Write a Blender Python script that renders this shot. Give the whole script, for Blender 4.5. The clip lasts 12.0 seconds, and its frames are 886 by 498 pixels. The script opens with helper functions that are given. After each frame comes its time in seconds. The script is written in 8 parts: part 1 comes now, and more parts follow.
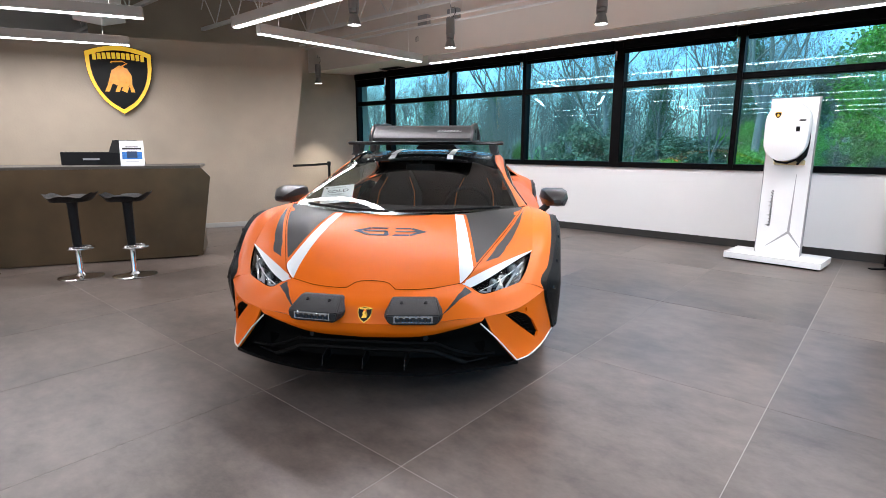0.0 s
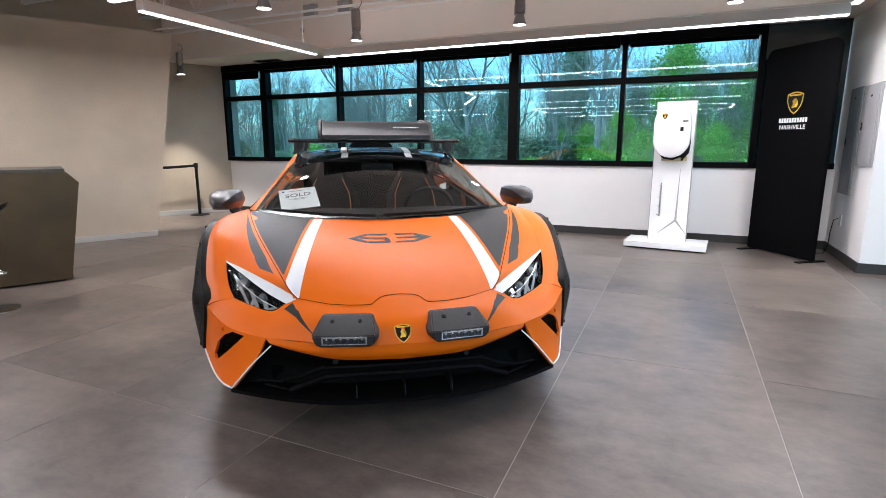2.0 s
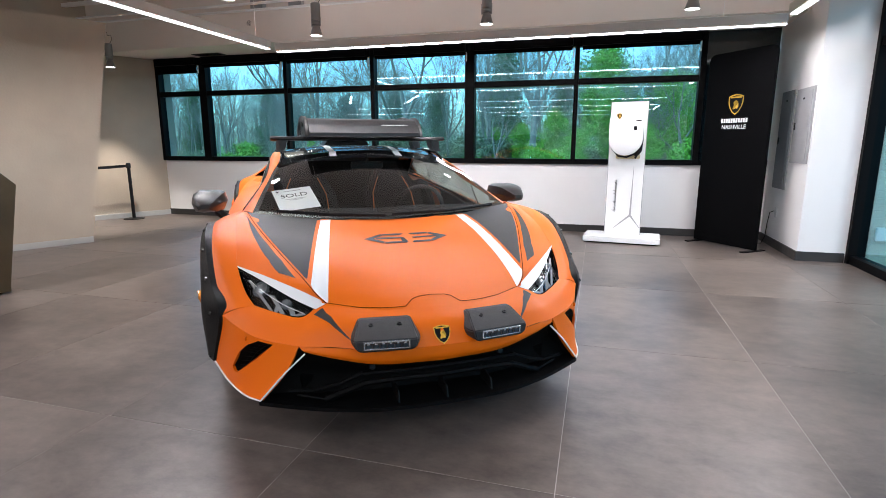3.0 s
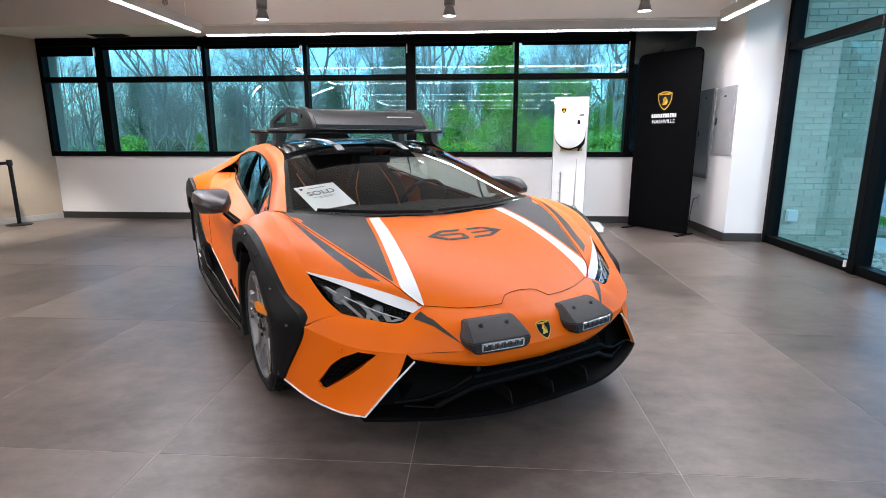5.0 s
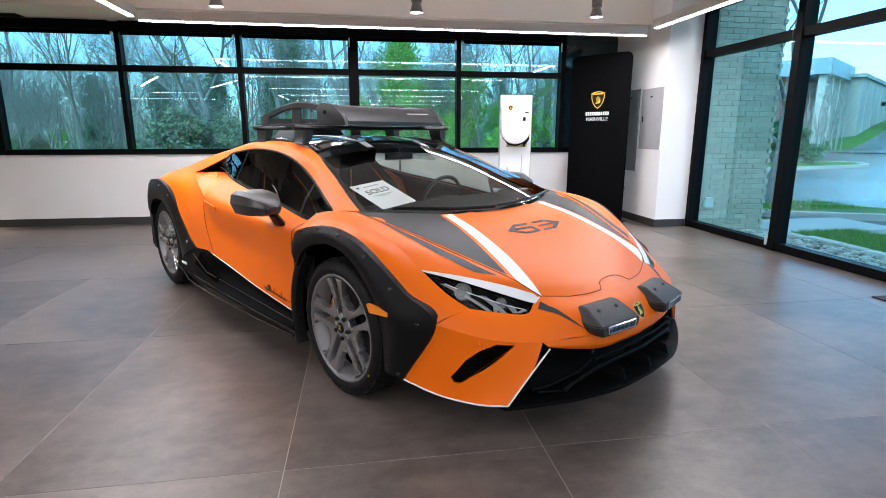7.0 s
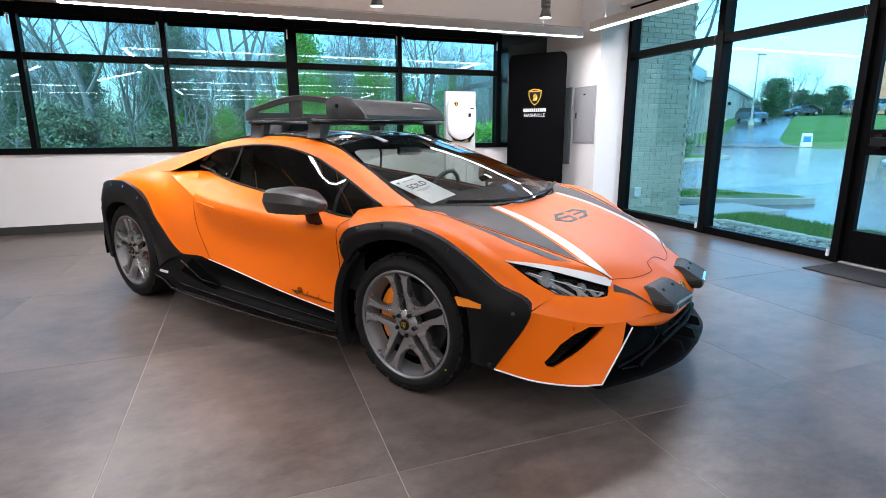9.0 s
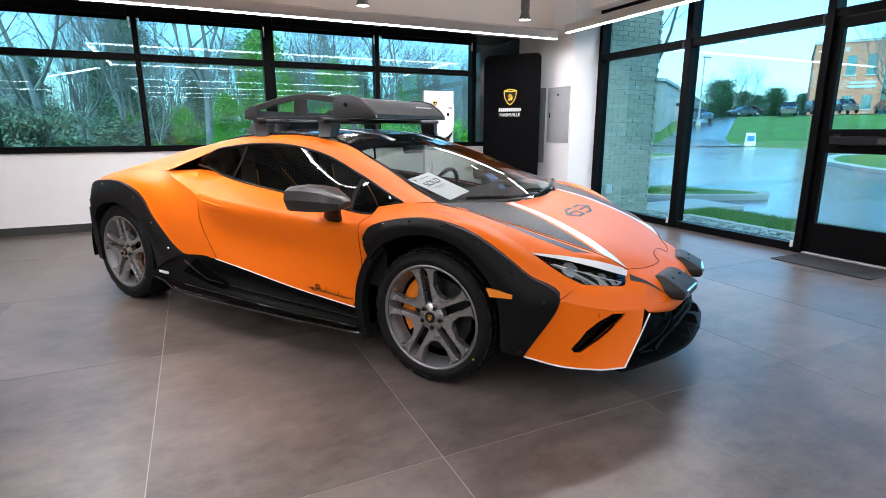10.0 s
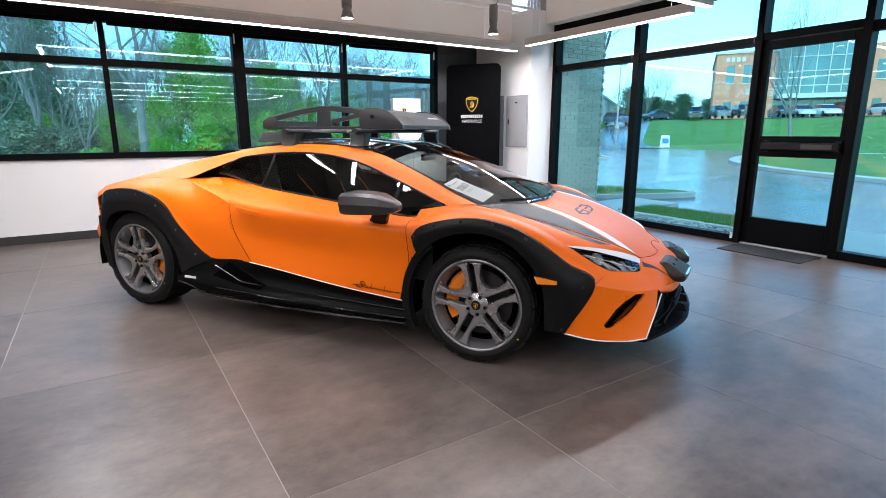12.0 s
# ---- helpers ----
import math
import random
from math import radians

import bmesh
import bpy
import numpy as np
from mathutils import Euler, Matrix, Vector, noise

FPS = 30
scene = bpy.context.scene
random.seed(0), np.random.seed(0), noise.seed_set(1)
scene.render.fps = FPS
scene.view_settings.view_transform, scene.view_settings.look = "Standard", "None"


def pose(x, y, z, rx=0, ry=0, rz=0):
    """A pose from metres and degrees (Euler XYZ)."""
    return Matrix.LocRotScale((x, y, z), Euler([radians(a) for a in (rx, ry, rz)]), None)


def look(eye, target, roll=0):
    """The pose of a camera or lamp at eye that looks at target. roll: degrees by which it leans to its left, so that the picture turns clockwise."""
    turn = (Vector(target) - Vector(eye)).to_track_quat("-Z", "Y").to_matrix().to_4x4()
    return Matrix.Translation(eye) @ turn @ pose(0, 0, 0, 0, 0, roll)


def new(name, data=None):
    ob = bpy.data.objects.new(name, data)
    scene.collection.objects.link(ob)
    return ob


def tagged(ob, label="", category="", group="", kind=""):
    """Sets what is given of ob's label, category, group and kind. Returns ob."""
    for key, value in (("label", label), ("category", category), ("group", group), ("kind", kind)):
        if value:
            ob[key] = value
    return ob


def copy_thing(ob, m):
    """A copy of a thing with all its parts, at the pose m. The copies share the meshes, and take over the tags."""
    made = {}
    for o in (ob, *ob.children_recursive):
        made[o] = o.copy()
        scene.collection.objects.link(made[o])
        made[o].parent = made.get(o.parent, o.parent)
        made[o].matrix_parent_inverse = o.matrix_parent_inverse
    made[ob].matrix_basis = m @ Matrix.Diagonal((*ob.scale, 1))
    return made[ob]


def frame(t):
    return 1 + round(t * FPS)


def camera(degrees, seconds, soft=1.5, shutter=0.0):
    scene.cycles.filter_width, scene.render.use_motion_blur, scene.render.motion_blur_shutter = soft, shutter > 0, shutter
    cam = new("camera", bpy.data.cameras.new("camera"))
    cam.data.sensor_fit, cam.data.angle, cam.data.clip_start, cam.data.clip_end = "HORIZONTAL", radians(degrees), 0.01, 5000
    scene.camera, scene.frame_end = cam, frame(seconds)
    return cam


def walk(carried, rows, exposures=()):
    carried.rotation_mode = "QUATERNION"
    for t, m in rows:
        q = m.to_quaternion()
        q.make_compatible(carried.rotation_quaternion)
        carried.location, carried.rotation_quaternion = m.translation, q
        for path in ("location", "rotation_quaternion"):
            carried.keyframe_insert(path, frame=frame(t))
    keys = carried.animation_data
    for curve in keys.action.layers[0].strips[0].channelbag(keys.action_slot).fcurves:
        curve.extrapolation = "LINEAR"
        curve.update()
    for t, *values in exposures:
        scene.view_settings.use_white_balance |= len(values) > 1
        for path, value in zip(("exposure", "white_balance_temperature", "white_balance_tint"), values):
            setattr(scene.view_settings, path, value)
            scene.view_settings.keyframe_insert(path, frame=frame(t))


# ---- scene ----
cam = camera(80.1, 12.0, soft=0.65)
PATH = [
    (0, (0.036, 0.06, 1.257), (-1.243, 1.548, 0.87), 0.1),
    (0.5, (-0.127, -0.031, 1.256), (-1.264, 1.569, 0.87), 0.0),
    (1, (-0.359, -0.072, 1.264), (-1.358, 1.617, 0.875), -0.1),
    (1.5, (-0.596, -0.111, 1.251), (-1.498, 1.631, 0.863), -0.0),
    (2, (-0.81, -0.215, 1.238), (-1.605, 1.579, 0.852), 0.0),
    (2.5, (-1.017, -0.303, 1.233), (-1.685, 1.542, 0.848), -0.0),
    (3, (-1.242, -0.341, 1.23), (-1.786, 1.544, 0.841), -0.0),
    (3.5, (-1.47, -0.375, 1.227), (-1.896, 1.539, 0.831), -0.0),
    (5.5, (-2.313, -0.455, 1.225), (-2.351, 1.502, 0.811), -0.0),
    (6, (-2.553, -0.503, 1.227), (-2.496, 1.452, 0.81), -0.0),
    (6.5, (-2.795, -0.478, 1.242), (-2.629, 1.469, 0.818), -0.1),
    (7, (-3.03, -0.437, 1.235), (-2.728, 1.493, 0.807), -0.0),
    (8.8, (-3.718, -0.265, 1.216), (-3.07, 1.576, 0.781), -0.2),
    (9, (-3.786, -0.264, 1.217), (-3.103, 1.564, 0.779), -0.2),
    (9.5, (-3.955, -0.259, 1.212), (-3.197, 1.54, 0.774), -0.1),
    (10, (-4.103, -0.228, 1.215), (-3.276, 1.539, 0.774), -0.1),
    (10.5, (-4.271, -0.19, 1.227), (-3.356, 1.533, 0.786), -0.0),
    (11, (-4.431, -0.213, 1.238), (-3.457, 1.478, 0.799), -0.1),
    (11.5, (-4.629, -0.258, 1.256), (-3.622, 1.415, 0.823), -0.1),
    (12, (-4.786, -0.247, 1.264), (-3.728, 1.394, 0.831), -0.1),
]
walk(cam, [(t, look(eye, target, roll)) for t, eye, target, roll in PATH], exposures=((0.0, -0.12), (1.5, -0.09), (3.5, -0.06), (5.5, 0.0), (9.0, 0.02), (12.0, 0.02)))

# ---- world and lights ----
world = bpy.data.worlds.new("overcast_sky")
scene.world = world
world.use_nodes = True
_n = world.node_tree.nodes
_sky = _n.new("ShaderNodeTexSky")
_sky.sky_type = "NISHITA"
_sky.sun_disc = False
_sky.sun_elevation = radians(38)
_sky.sun_rotation = radians(-120)
_sky.air_density, _sky.dust_density, _sky.ozone_density = 1.0, 2.2, 1.6
_n["Background"].inputs["Strength"].default_value = 0.61
world.node_tree.links.new(_sky.outputs[0], _n["Background"].inputs[0])

sun = new("sun", bpy.data.lights.new("sun", "SUN"))
sun.data.energy, sun.data.angle, sun.data.color = 2.2, radians(14), (1.0, 0.97, 0.92)
sun.matrix_world = pose(0, 0, 20, 52, 0, -120 + 180)


def bar_lamp(x, y, z, sx, sy, watts, colour=(1.0, 0.96, 0.93)):
    """The light of one linear fitting, shining down from its lens; the added uplights use it too."""
    lamp = new("bar_light", bpy.data.lights.new("bar_light", "AREA"))
    lamp.data.shape, lamp.data.size, lamp.data.size_y = "RECTANGLE", sx, sy
    lamp.data.energy, lamp.data.color = watts, colour
    lamp.matrix_world = pose(x, y, z)
    return lamp

# ---- materials ----
MATS = {}


def mat(name, base=(0.5, 0.5, 0.5), rough=0.5, metal=0.0, var=0.06, scale=6.0, fine=120.0, bump=0.02, rvar=0.08,
        coat=0.0, coat_rough=0.05, sheen=0.0, rand=0.0, emit=None, emit_strength=0.0, spec=0.5, island=False):
    """A surface with colour drift at two sizes, uneven gloss and fine relief, in the object's own metres."""
    if name in MATS:
        return MATS[name]
    m = bpy.data.materials.new(name)
    m.use_nodes = True
    nt, N = m.node_tree, m.node_tree.nodes
    L = nt.links.new
    b = N["Principled BSDF"]
    tc = N.new("ShaderNodeTexCoord")
    big, small = N.new("ShaderNodeTexNoise"), N.new("ShaderNodeTexNoise")
    big.inputs["Scale"].default_value, big.inputs["Detail"].default_value = scale, 5
    small.inputs["Scale"].default_value, small.inputs["Detail"].default_value = fine, 3
    L(tc.outputs["Object"], big.inputs["Vector"])
    L(tc.outputs["Object"], small.inputs["Vector"])
    ramp = N.new("ShaderNodeMapRange")
    ramp.inputs["From Min"].default_value, ramp.inputs["From Max"].default_value = 0.25, 0.75
    ramp.inputs["To Min"].default_value, ramp.inputs["To Max"].default_value = 1 - var, 1 + var
    L(big.outputs["Fac"], ramp.inputs["Value"])
    mul = N.new("ShaderNodeVectorMath")
    mul.operation = "SCALE"
    mul.inputs[0].default_value = base
    last = ramp.outputs[0]
    if rand or island:
        src = N.new("ShaderNodeNewGeometry").outputs["Random Per Island"] if island else N.new("ShaderNodeObjectInfo").outputs["Random"]
        rr = N.new("ShaderNodeMapRange")
        rr.inputs["To Min"].default_value, rr.inputs["To Max"].default_value = 1 - (rand or 0.15), 1 + (rand or 0.15)
        L(src, rr.inputs["Value"])
        k = N.new("ShaderNodeMath")
        k.operation = "MULTIPLY"
        L(last, k.inputs[0])
        L(rr.outputs[0], k.inputs[1])
        last = k.outputs[0]
    L(last, mul.inputs["Scale"])
    L(mul.outputs[0], b.inputs["Base Color"])
    rm = N.new("ShaderNodeMapRange")
    rm.inputs["To Min"].default_value, rm.inputs["To Max"].default_value = max(0.01, rough - rvar), min(1, rough + rvar)
    L(big.outputs["Fac"], rm.inputs["Value"])
    L(rm.outputs[0], b.inputs["Roughness"])
    b.inputs["Metallic"].default_value = metal
    b.inputs["Specular IOR Level"].default_value = spec
    b.inputs["Coat Weight"].default_value, b.inputs["Coat Roughness"].default_value = coat, coat_rough
    b.inputs["Sheen Weight"].default_value = sheen
    if bump:
        bp = N.new("ShaderNodeBump")
        bp.inputs["Strength"].default_value, bp.inputs["Distance"].default_value = 0.5, bump * 0.1
        L(small.outputs["Fac"], bp.inputs["Height"])
        L(bp.outputs[0], b.inputs["Normal"])
    if emit:
        b.inputs["Emission Color"].default_value = (*emit, 1)
        b.inputs["Emission Strength"].default_value = emit_strength
    MATS[name] = m
    return m


def glass_mat(name, tint=(0.9, 0.95, 0.95), ior=1.5, rough=0.0):
    """A thin pane: tinted straight-through light, and mirror gloss that grows towards grazing sight."""
    if name in MATS:
        return MATS[name]
    m = bpy.data.materials.new(name)
    m.use_nodes = True
    N, L = m.node_tree.nodes, m.node_tree.links.new
    N.remove(N["Principled BSDF"])
    tr, gl, mx, lw = (N.new("ShaderNode" + k) for k in ("BsdfTransparent", "BsdfGlossy", "MixShader", "LayerWeight"))
    pw, fr = N.new("ShaderNodeMath"), N.new("ShaderNodeMapRange")
    tr.inputs[0].default_value = (*tint, 1)
    gl.inputs[0].default_value = (1, 1, 1, 1)
    gl.inputs["Roughness"].default_value = rough
    lw.inputs["Blend"].default_value = 0.5
    pw.operation, pw.inputs[1].default_value = "POWER", 5.0
    r0 = ((ior - 1) / (ior + 1)) ** 2
    fr.inputs["To Min"].default_value, fr.inputs["To Max"].default_value = r0, 1.0
    L(lw.outputs["Facing"], pw.inputs[0])
    L(pw.outputs[0], fr.inputs["Value"])
    L(fr.outputs[0], mx.inputs[0])
    L(tr.outputs[0], mx.inputs[1])
    L(gl.outputs[0], mx.inputs[2])
    L(mx.outputs[0], N["Material Output"].inputs[0])
    MATS[name] = m
    return m


def floor_mat():
    """Large porcelain slabs: a cloudy brown-grey cement look, satin, each slab shifted a little."""
    m = bpy.data.materials.new("porcelain_slab")
    m.use_nodes = True
    N, L = m.node_tree.nodes, m.node_tree.links.new
    b = N["Principled BSDF"]
    geo, oi = N.new("ShaderNodeNewGeometry"), N.new("ShaderNodeObjectInfo")
    off = N.new("ShaderNodeVectorMath")
    off.operation = "MULTIPLY_ADD"
    off.inputs[1].default_value = (31, 17, 9)
    L(oi.outputs["Random"], off.inputs[0])
    L(geo.outputs["Position"], off.inputs[2])
    streak = N.new("ShaderNodeVectorMath")
    streak.operation = "MULTIPLY"
    streak.inputs[1].default_value = (0.9, 1.35, 1.0)
    L(off.outputs[0], streak.inputs[0])
    cloud, patch, grain = (N.new("ShaderNodeTexNoise") for _ in range(3))
    for n, s, d, r in ((cloud, 0.9, 8, 0.66), (patch, 5.5, 14, 0.76), (grain, 160, 2, 0.5)):
        n.inputs["Scale"].default_value, n.inputs["Detail"].default_value, n.inputs["Roughness"].default_value = s, d, r
        L((streak if n is patch else off).outputs[0], n.inputs["Vector"])
    mixn = N.new("ShaderNodeMath")
    mixn.operation = "MULTIPLY_ADD"
    mixn.inputs[1].default_value = 0.45
    L(patch.outputs["Fac"], mixn.inputs[0])
    half = N.new("ShaderNodeMath")
    half.operation = "MULTIPLY"
    half.inputs[1].default_value = 0.55
    L(cloud.outputs["Fac"], half.inputs[0])
    L(half.outputs[0], mixn.inputs[2])
    ramp = N.new("ShaderNodeValToRGB")
    ramp.color_ramp.elements[0].position, ramp.color_ramp.elements[0].color = 0.375, (0.047, 0.036, 0.031, 1)
    ramp.color_ramp.elements[1].position, ramp.color_ramp.elements[1].color = 0.635, (0.180, 0.143, 0.123, 1)
    L(mixn.outputs[0], ramp.inputs[0])
    L(ramp.outputs[0], b.inputs["Base Color"])
    rr = N.new("ShaderNodeMapRange")
    rr.inputs["To Min"].default_value, rr.inputs["To Max"].default_value = 0.26, 0.46
    L(mixn.outputs[0], rr.inputs["Value"])
    L(rr.outputs[0], b.inputs["Roughness"])
    b.inputs["Specular IOR Level"].default_value = 0.52
    bp = N.new("ShaderNodeBump")
    bp.inputs["Strength"].default_value, bp.inputs["Distance"].default_value = 0.25, 0.001
    L(grain.outputs["Fac"], bp.inputs["Height"])
    L(bp.outputs[0], b.inputs["Normal"])
    return m


M_FLOOR = floor_mat()
M_GROUT = mat("pale_grout", (0.35, 0.325, 0.30), 0.9, var=0.15, scale=8)
M_WHITE = mat("white_wall_paint", (0.77, 0.755, 0.745), 0.6, var=0.02, scale=2, fine=200, bump=0.02)
M_SOFFIT = mat("soffit_paint", (0.82, 0.74, 0.675), 0.7, var=0.03, scale=1.5, fine=150, bump=0.02)
M_BEIGE = mat("beige_plaster", (0.405, 0.335, 0.262), 0.55, var=0.13, scale=1.3, fine=40, bump=0.05)
M_BLACKFRAME = mat("black_aluminium", (0.003, 0.003, 0.0035), 0.45, 0.0, var=0.1, scale=5, bump=0.01, spec=0.06)
M_BASE = mat("dark_baseboard", (0.028, 0.026, 0.025), 0.5, var=0.1)
M_DECK = mat("white_deck_paint", (0.82, 0.80, 0.78), 0.6, var=0.05, scale=3)
M_GLASS = glass_mat("tinted_window_glass", (0.58, 0.89, 0.98), 1.55)
M_EMIT = mat("lit_diffuser", (0.9, 0.9, 0.9), 0.5, emit=(0.93, 0.96, 1.0), emit_strength=5.5, bump=0)
M_FABRIC = mat("black_banner_fabric", (0.004, 0.004, 0.0045), 0.9, var=0.1, fine=900, bump=0.02, spec=0.03)
M_HOUSING = mat("lamp_housing_paint", (0.62, 0.58, 0.55), 0.5, var=0.03)
M_CHROME = mat("polished_chrome", (0.75, 0.75, 0.76), 0.08, 1.0, var=0.03, rvar=0.04, bump=0)
M_BLACKPL = mat("black_plastic", (0.005, 0.005, 0.006), 0.45, var=0.12, bump=0.02, fine=300, spec=0.22)
M_GREYSTEEL = mat("grey_steel_paint", (0.33, 0.33, 0.34), 0.4, 0.0, var=0.04)
M_WHITEGLOSS = mat("white_gloss", (0.80, 0.80, 0.80), 0.16, var=0.02, bump=0)
M_PAPER = mat("white_paper", (0.90, 0.90, 0.90), 0.7, var=0.03, bump=0.01)

# ---- mesh tools ----
def part(name, bm, material, parent=None, label="", smooth=False, loc=None):
    """Links a bmesh as one mesh object under a thing or a part."""
    me = bpy.data.meshes.new(name)
    bmesh.ops.recalc_face_normals(bm, faces=bm.faces[:])
    bm.to_mesh(me)
    bm.free()
    if smooth:
        for p in me.polygons:
            p.use_smooth = True
        if smooth is not True:
            me.set_sharp_from_angle(angle=radians(smooth))
    me.materials.append(material)
    ob = new(name, me)
    if parent:
        ob.parent = parent
    if loc is not None:
        ob.matrix_basis = loc
    if label:
        tagged(ob, label)
    return ob


def thing(name, m, label, category, group="", kind=""):
    ob = new(name)
    ob.empty_display_size = 0.1
    ob.matrix_basis = m
    return tagged(ob, label, category, group, kind)


def box(bm, x0, x1, y0, y1, z0, z1, bevel=0.0, m=None, seg=1):
    r = bmesh.ops.create_cube(bm, size=1.0)
    vs = r["verts"]
    bmesh.ops.transform(bm, verts=vs, matrix=Matrix.LocRotScale(((x0 + x1) / 2, (y0 + y1) / 2, (z0 + z1) / 2), None, (abs(x1 - x0), abs(y1 - y0), abs(z1 - z0))))
    if bevel:
        es = list({e for v in vs for e in v.link_edges})
        r = bmesh.ops.bevel(bm, geom=es, offset=bevel, segments=seg, affect="EDGES", profile=0.5)
        vs = list({v for f in r["faces"] for v in f.verts} | {v for v in vs if v.is_valid})
    if m is not None:
        bmesh.ops.transform(bm, verts=vs, matrix=m)
    return vs


def prism(bm, outline, depth, m=None, bevel=0.0):
    """A flat outline (x, y) pushed to depth along z."""
    vs = [bm.verts.new((x, y, 0)) for x, y in outline]
    f = bm.faces.new(vs)
    r = bmesh.ops.extrude_face_region(bm, geom=[f])
    top = [g for g in r["geom"] if isinstance(g, bmesh.types.BMVert)]
    bmesh.ops.translate(bm, verts=top, vec=(0, 0, depth))
    vs += top
    if bevel:
        es = [e for e in {e for v in top for e in v.link_edges} if all(v in top for v in e.verts)]
        r = bmesh.ops.bevel(bm, geom=es, offset=bevel, segments=2, affect="EDGES", profile=0.5)
        vs = list({v for f in r["faces"] for v in f.verts} | {v for v in vs if v.is_valid})
    if m is not None:
        bmesh.ops.transform(bm, verts=vs, matrix=m)
    return vs


def tube(bm, pts, radius, seg=8, cap=True):
    """A round bar along points; radius may be one number or one per point."""
    pts = [Vector(p) for p in pts]
    rads = radius if isinstance(radius, (list, tuple)) else [radius] * len(pts)
    rings, up = [], None
    for i, p in enumerate(pts):
        d = (pts[min(i + 1, len(pts) - 1)] - pts[max(i - 1, 0)]).normalized()
        if up is None or abs(up.dot(d)) > 0.98:
            up = Vector((0, 0, 1)) if abs(d.z) < 0.9 else Vector((1, 0, 0))
        a = d.cross(up).normalized()
        up = a.cross(d).normalized()
        rings.append([bm.verts.new(p + rads[i] * (math.cos(2 * math.pi * k / seg) * a + math.sin(2 * math.pi * k / seg) * up)) for k in range(seg)])
    for r0, r1 in zip(rings, rings[1:]):
        for k in range(seg):
            bm.faces.new((r0[k], r0[(k + 1) % seg], r1[(k + 1) % seg], r1[k]))
    if cap:
        bm.faces.new(rings[0][::-1])
        bm.faces.new(rings[-1])


def lathe(bm, profile, seg=32, m=None):
    """Turns (radius, height) pairs round z."""
    rings = []
    for r, z in profile:
        if r < 1e-6:
            rings.append([bm.verts.new((0, 0, z))])
        else:
            rings.append([bm.verts.new((r * math.cos(2 * math.pi * k / seg), r * math.sin(2 * math.pi * k / seg), z)) for k in range(seg)])
    made = [v for r in rings for v in r]
    for a, b in zip(rings, rings[1:]):
        for k in range(seg):
            q = [a[k % len(a)], a[(k + 1) % len(a)], b[(k + 1) % len(b)], b[k % len(b)]]
            q = list(dict.fromkeys(q))
            if len(q) > 2:
                bm.faces.new(q)
    if m is not None:
        bmesh.ops.transform(bm, verts=made, matrix=m)
    return made


def grid(bm, rows, close=False):
    """A sheet through rows of points."""
    vr = [[bm.verts.new(p) for p in row] for row in rows]
    for a, b in zip(vr, vr[1:]):
        n = len(a)
        for k in range(n if close else n - 1):
            bm.faces.new((a[k], a[(k + 1) % n], b[(k + 1) % n], b[k]))
    return vr


def shared(name, me, parent, m):
    """One more piece on a mesh that alike pieces share."""
    ob = new(name, me)
    ob.parent = parent
    ob.matrix_basis = m
    return ob


def mesh_of(bm, material, smooth=False):
    me = bpy.data.meshes.new("piece")
    bmesh.ops.recalc_face_normals(bm, faces=bm.faces[:])
    bm.to_mesh(me)
    bm.free()
    me.materials.append(material)
    if smooth:
        for p in me.polygons:
            p.use_smooth = True
    return me


def slab(name, material, *b, label="", bevel=0.0, category=""):
    """A plain piece of the setting."""
    bm = bmesh.new()
    box(bm, *b, bevel=bevel)
    return tagged(part(name, bm, material), label, category, kind="structure")

# ---- the showroom shell ----
ROOM_X0, GLASS_X, WIN_Y, BACK_Y = -12.0, 1.35, 7.45, -9.0
HEAD = 2.65

floor = slab("floor", M_GROUT, ROOM_X0, 1.5, BACK_Y, 7.62, -0.2, -0.0012, label="floor of large cloudy brown-grey porcelain slabs with pale joints")

wall_window = slab("wall_window", M_WHITE, -8.8, 0.9, 7.42, 7.64, 0.0, 0.955, label="white painted low wall under the long window band")
slab("baseboard_window", M_BASE, -8.62, 0.88, 7.405, 7.42, 0, 0.1, label="dark baseboard along the white window wall")
SIDE = pose(-8.6, 7.42, 0, 0, 0, math.degrees(math.atan2(0.894, 0.447)))
_bm = bmesh.new()
box(_bm, -4.6, 0.2, 0.0, 0.2, 0, 3.9)
wall_side = tagged(part("wall_side", _bm, M_BEIGE), "beige plaster side wall washed by spotlights", "wall", kind="structure")
wall_side.matrix_basis = SIDE
_bm = bmesh.new()
box(_bm, -4.0, 0.0, -0.012, 0.0, 0, 0.085, bevel=0.002)
_o = tagged(part("baseboard_side", _bm, mat("brushed_skirting", (0.45, 0.44, 0.42), 0.35, 0.4, var=0.05)), "brushed pale skirting along the beige side wall", "baseboard", kind="structure")
_o.matrix_basis = SIDE
slab("wall_far", M_WHITE, ROOM_X0 - 0.2, ROOM_X0, BACK_Y, 4.6, 0, 3.9, label="white wall at the far side of the showroom")
slab("wall_far_return", M_WHITE, ROOM_X0 - 0.2, -10.3, 4.6, 4.8, 0, 3.9, label="white return wall behind the reception wall")
slab("wall_back", M_WHITE, ROOM_X0, 1.5, BACK_Y - 0.2, BACK_Y, 0, 3.9, label="white back wall of the showroom")
slab("soffit_window", M_SOFFIT, -9.2, 0.88, 6.55, 7.64, HEAD, 3.9, label="beige painted drop soffit over the window band")
slab("soffit_entrance", M_SOFFIT, 1.15, 1.6, BACK_Y, 6.08, 2.86, 3.9, label="beige painted soffit over the glazed entrance wall")
column = slab("wall_column", M_WHITE, 0.88, 1.34, 6.08, 7.64, 0, 3.05, label="white boxed-out corner column beside the entrance glazing", bevel=0.004)
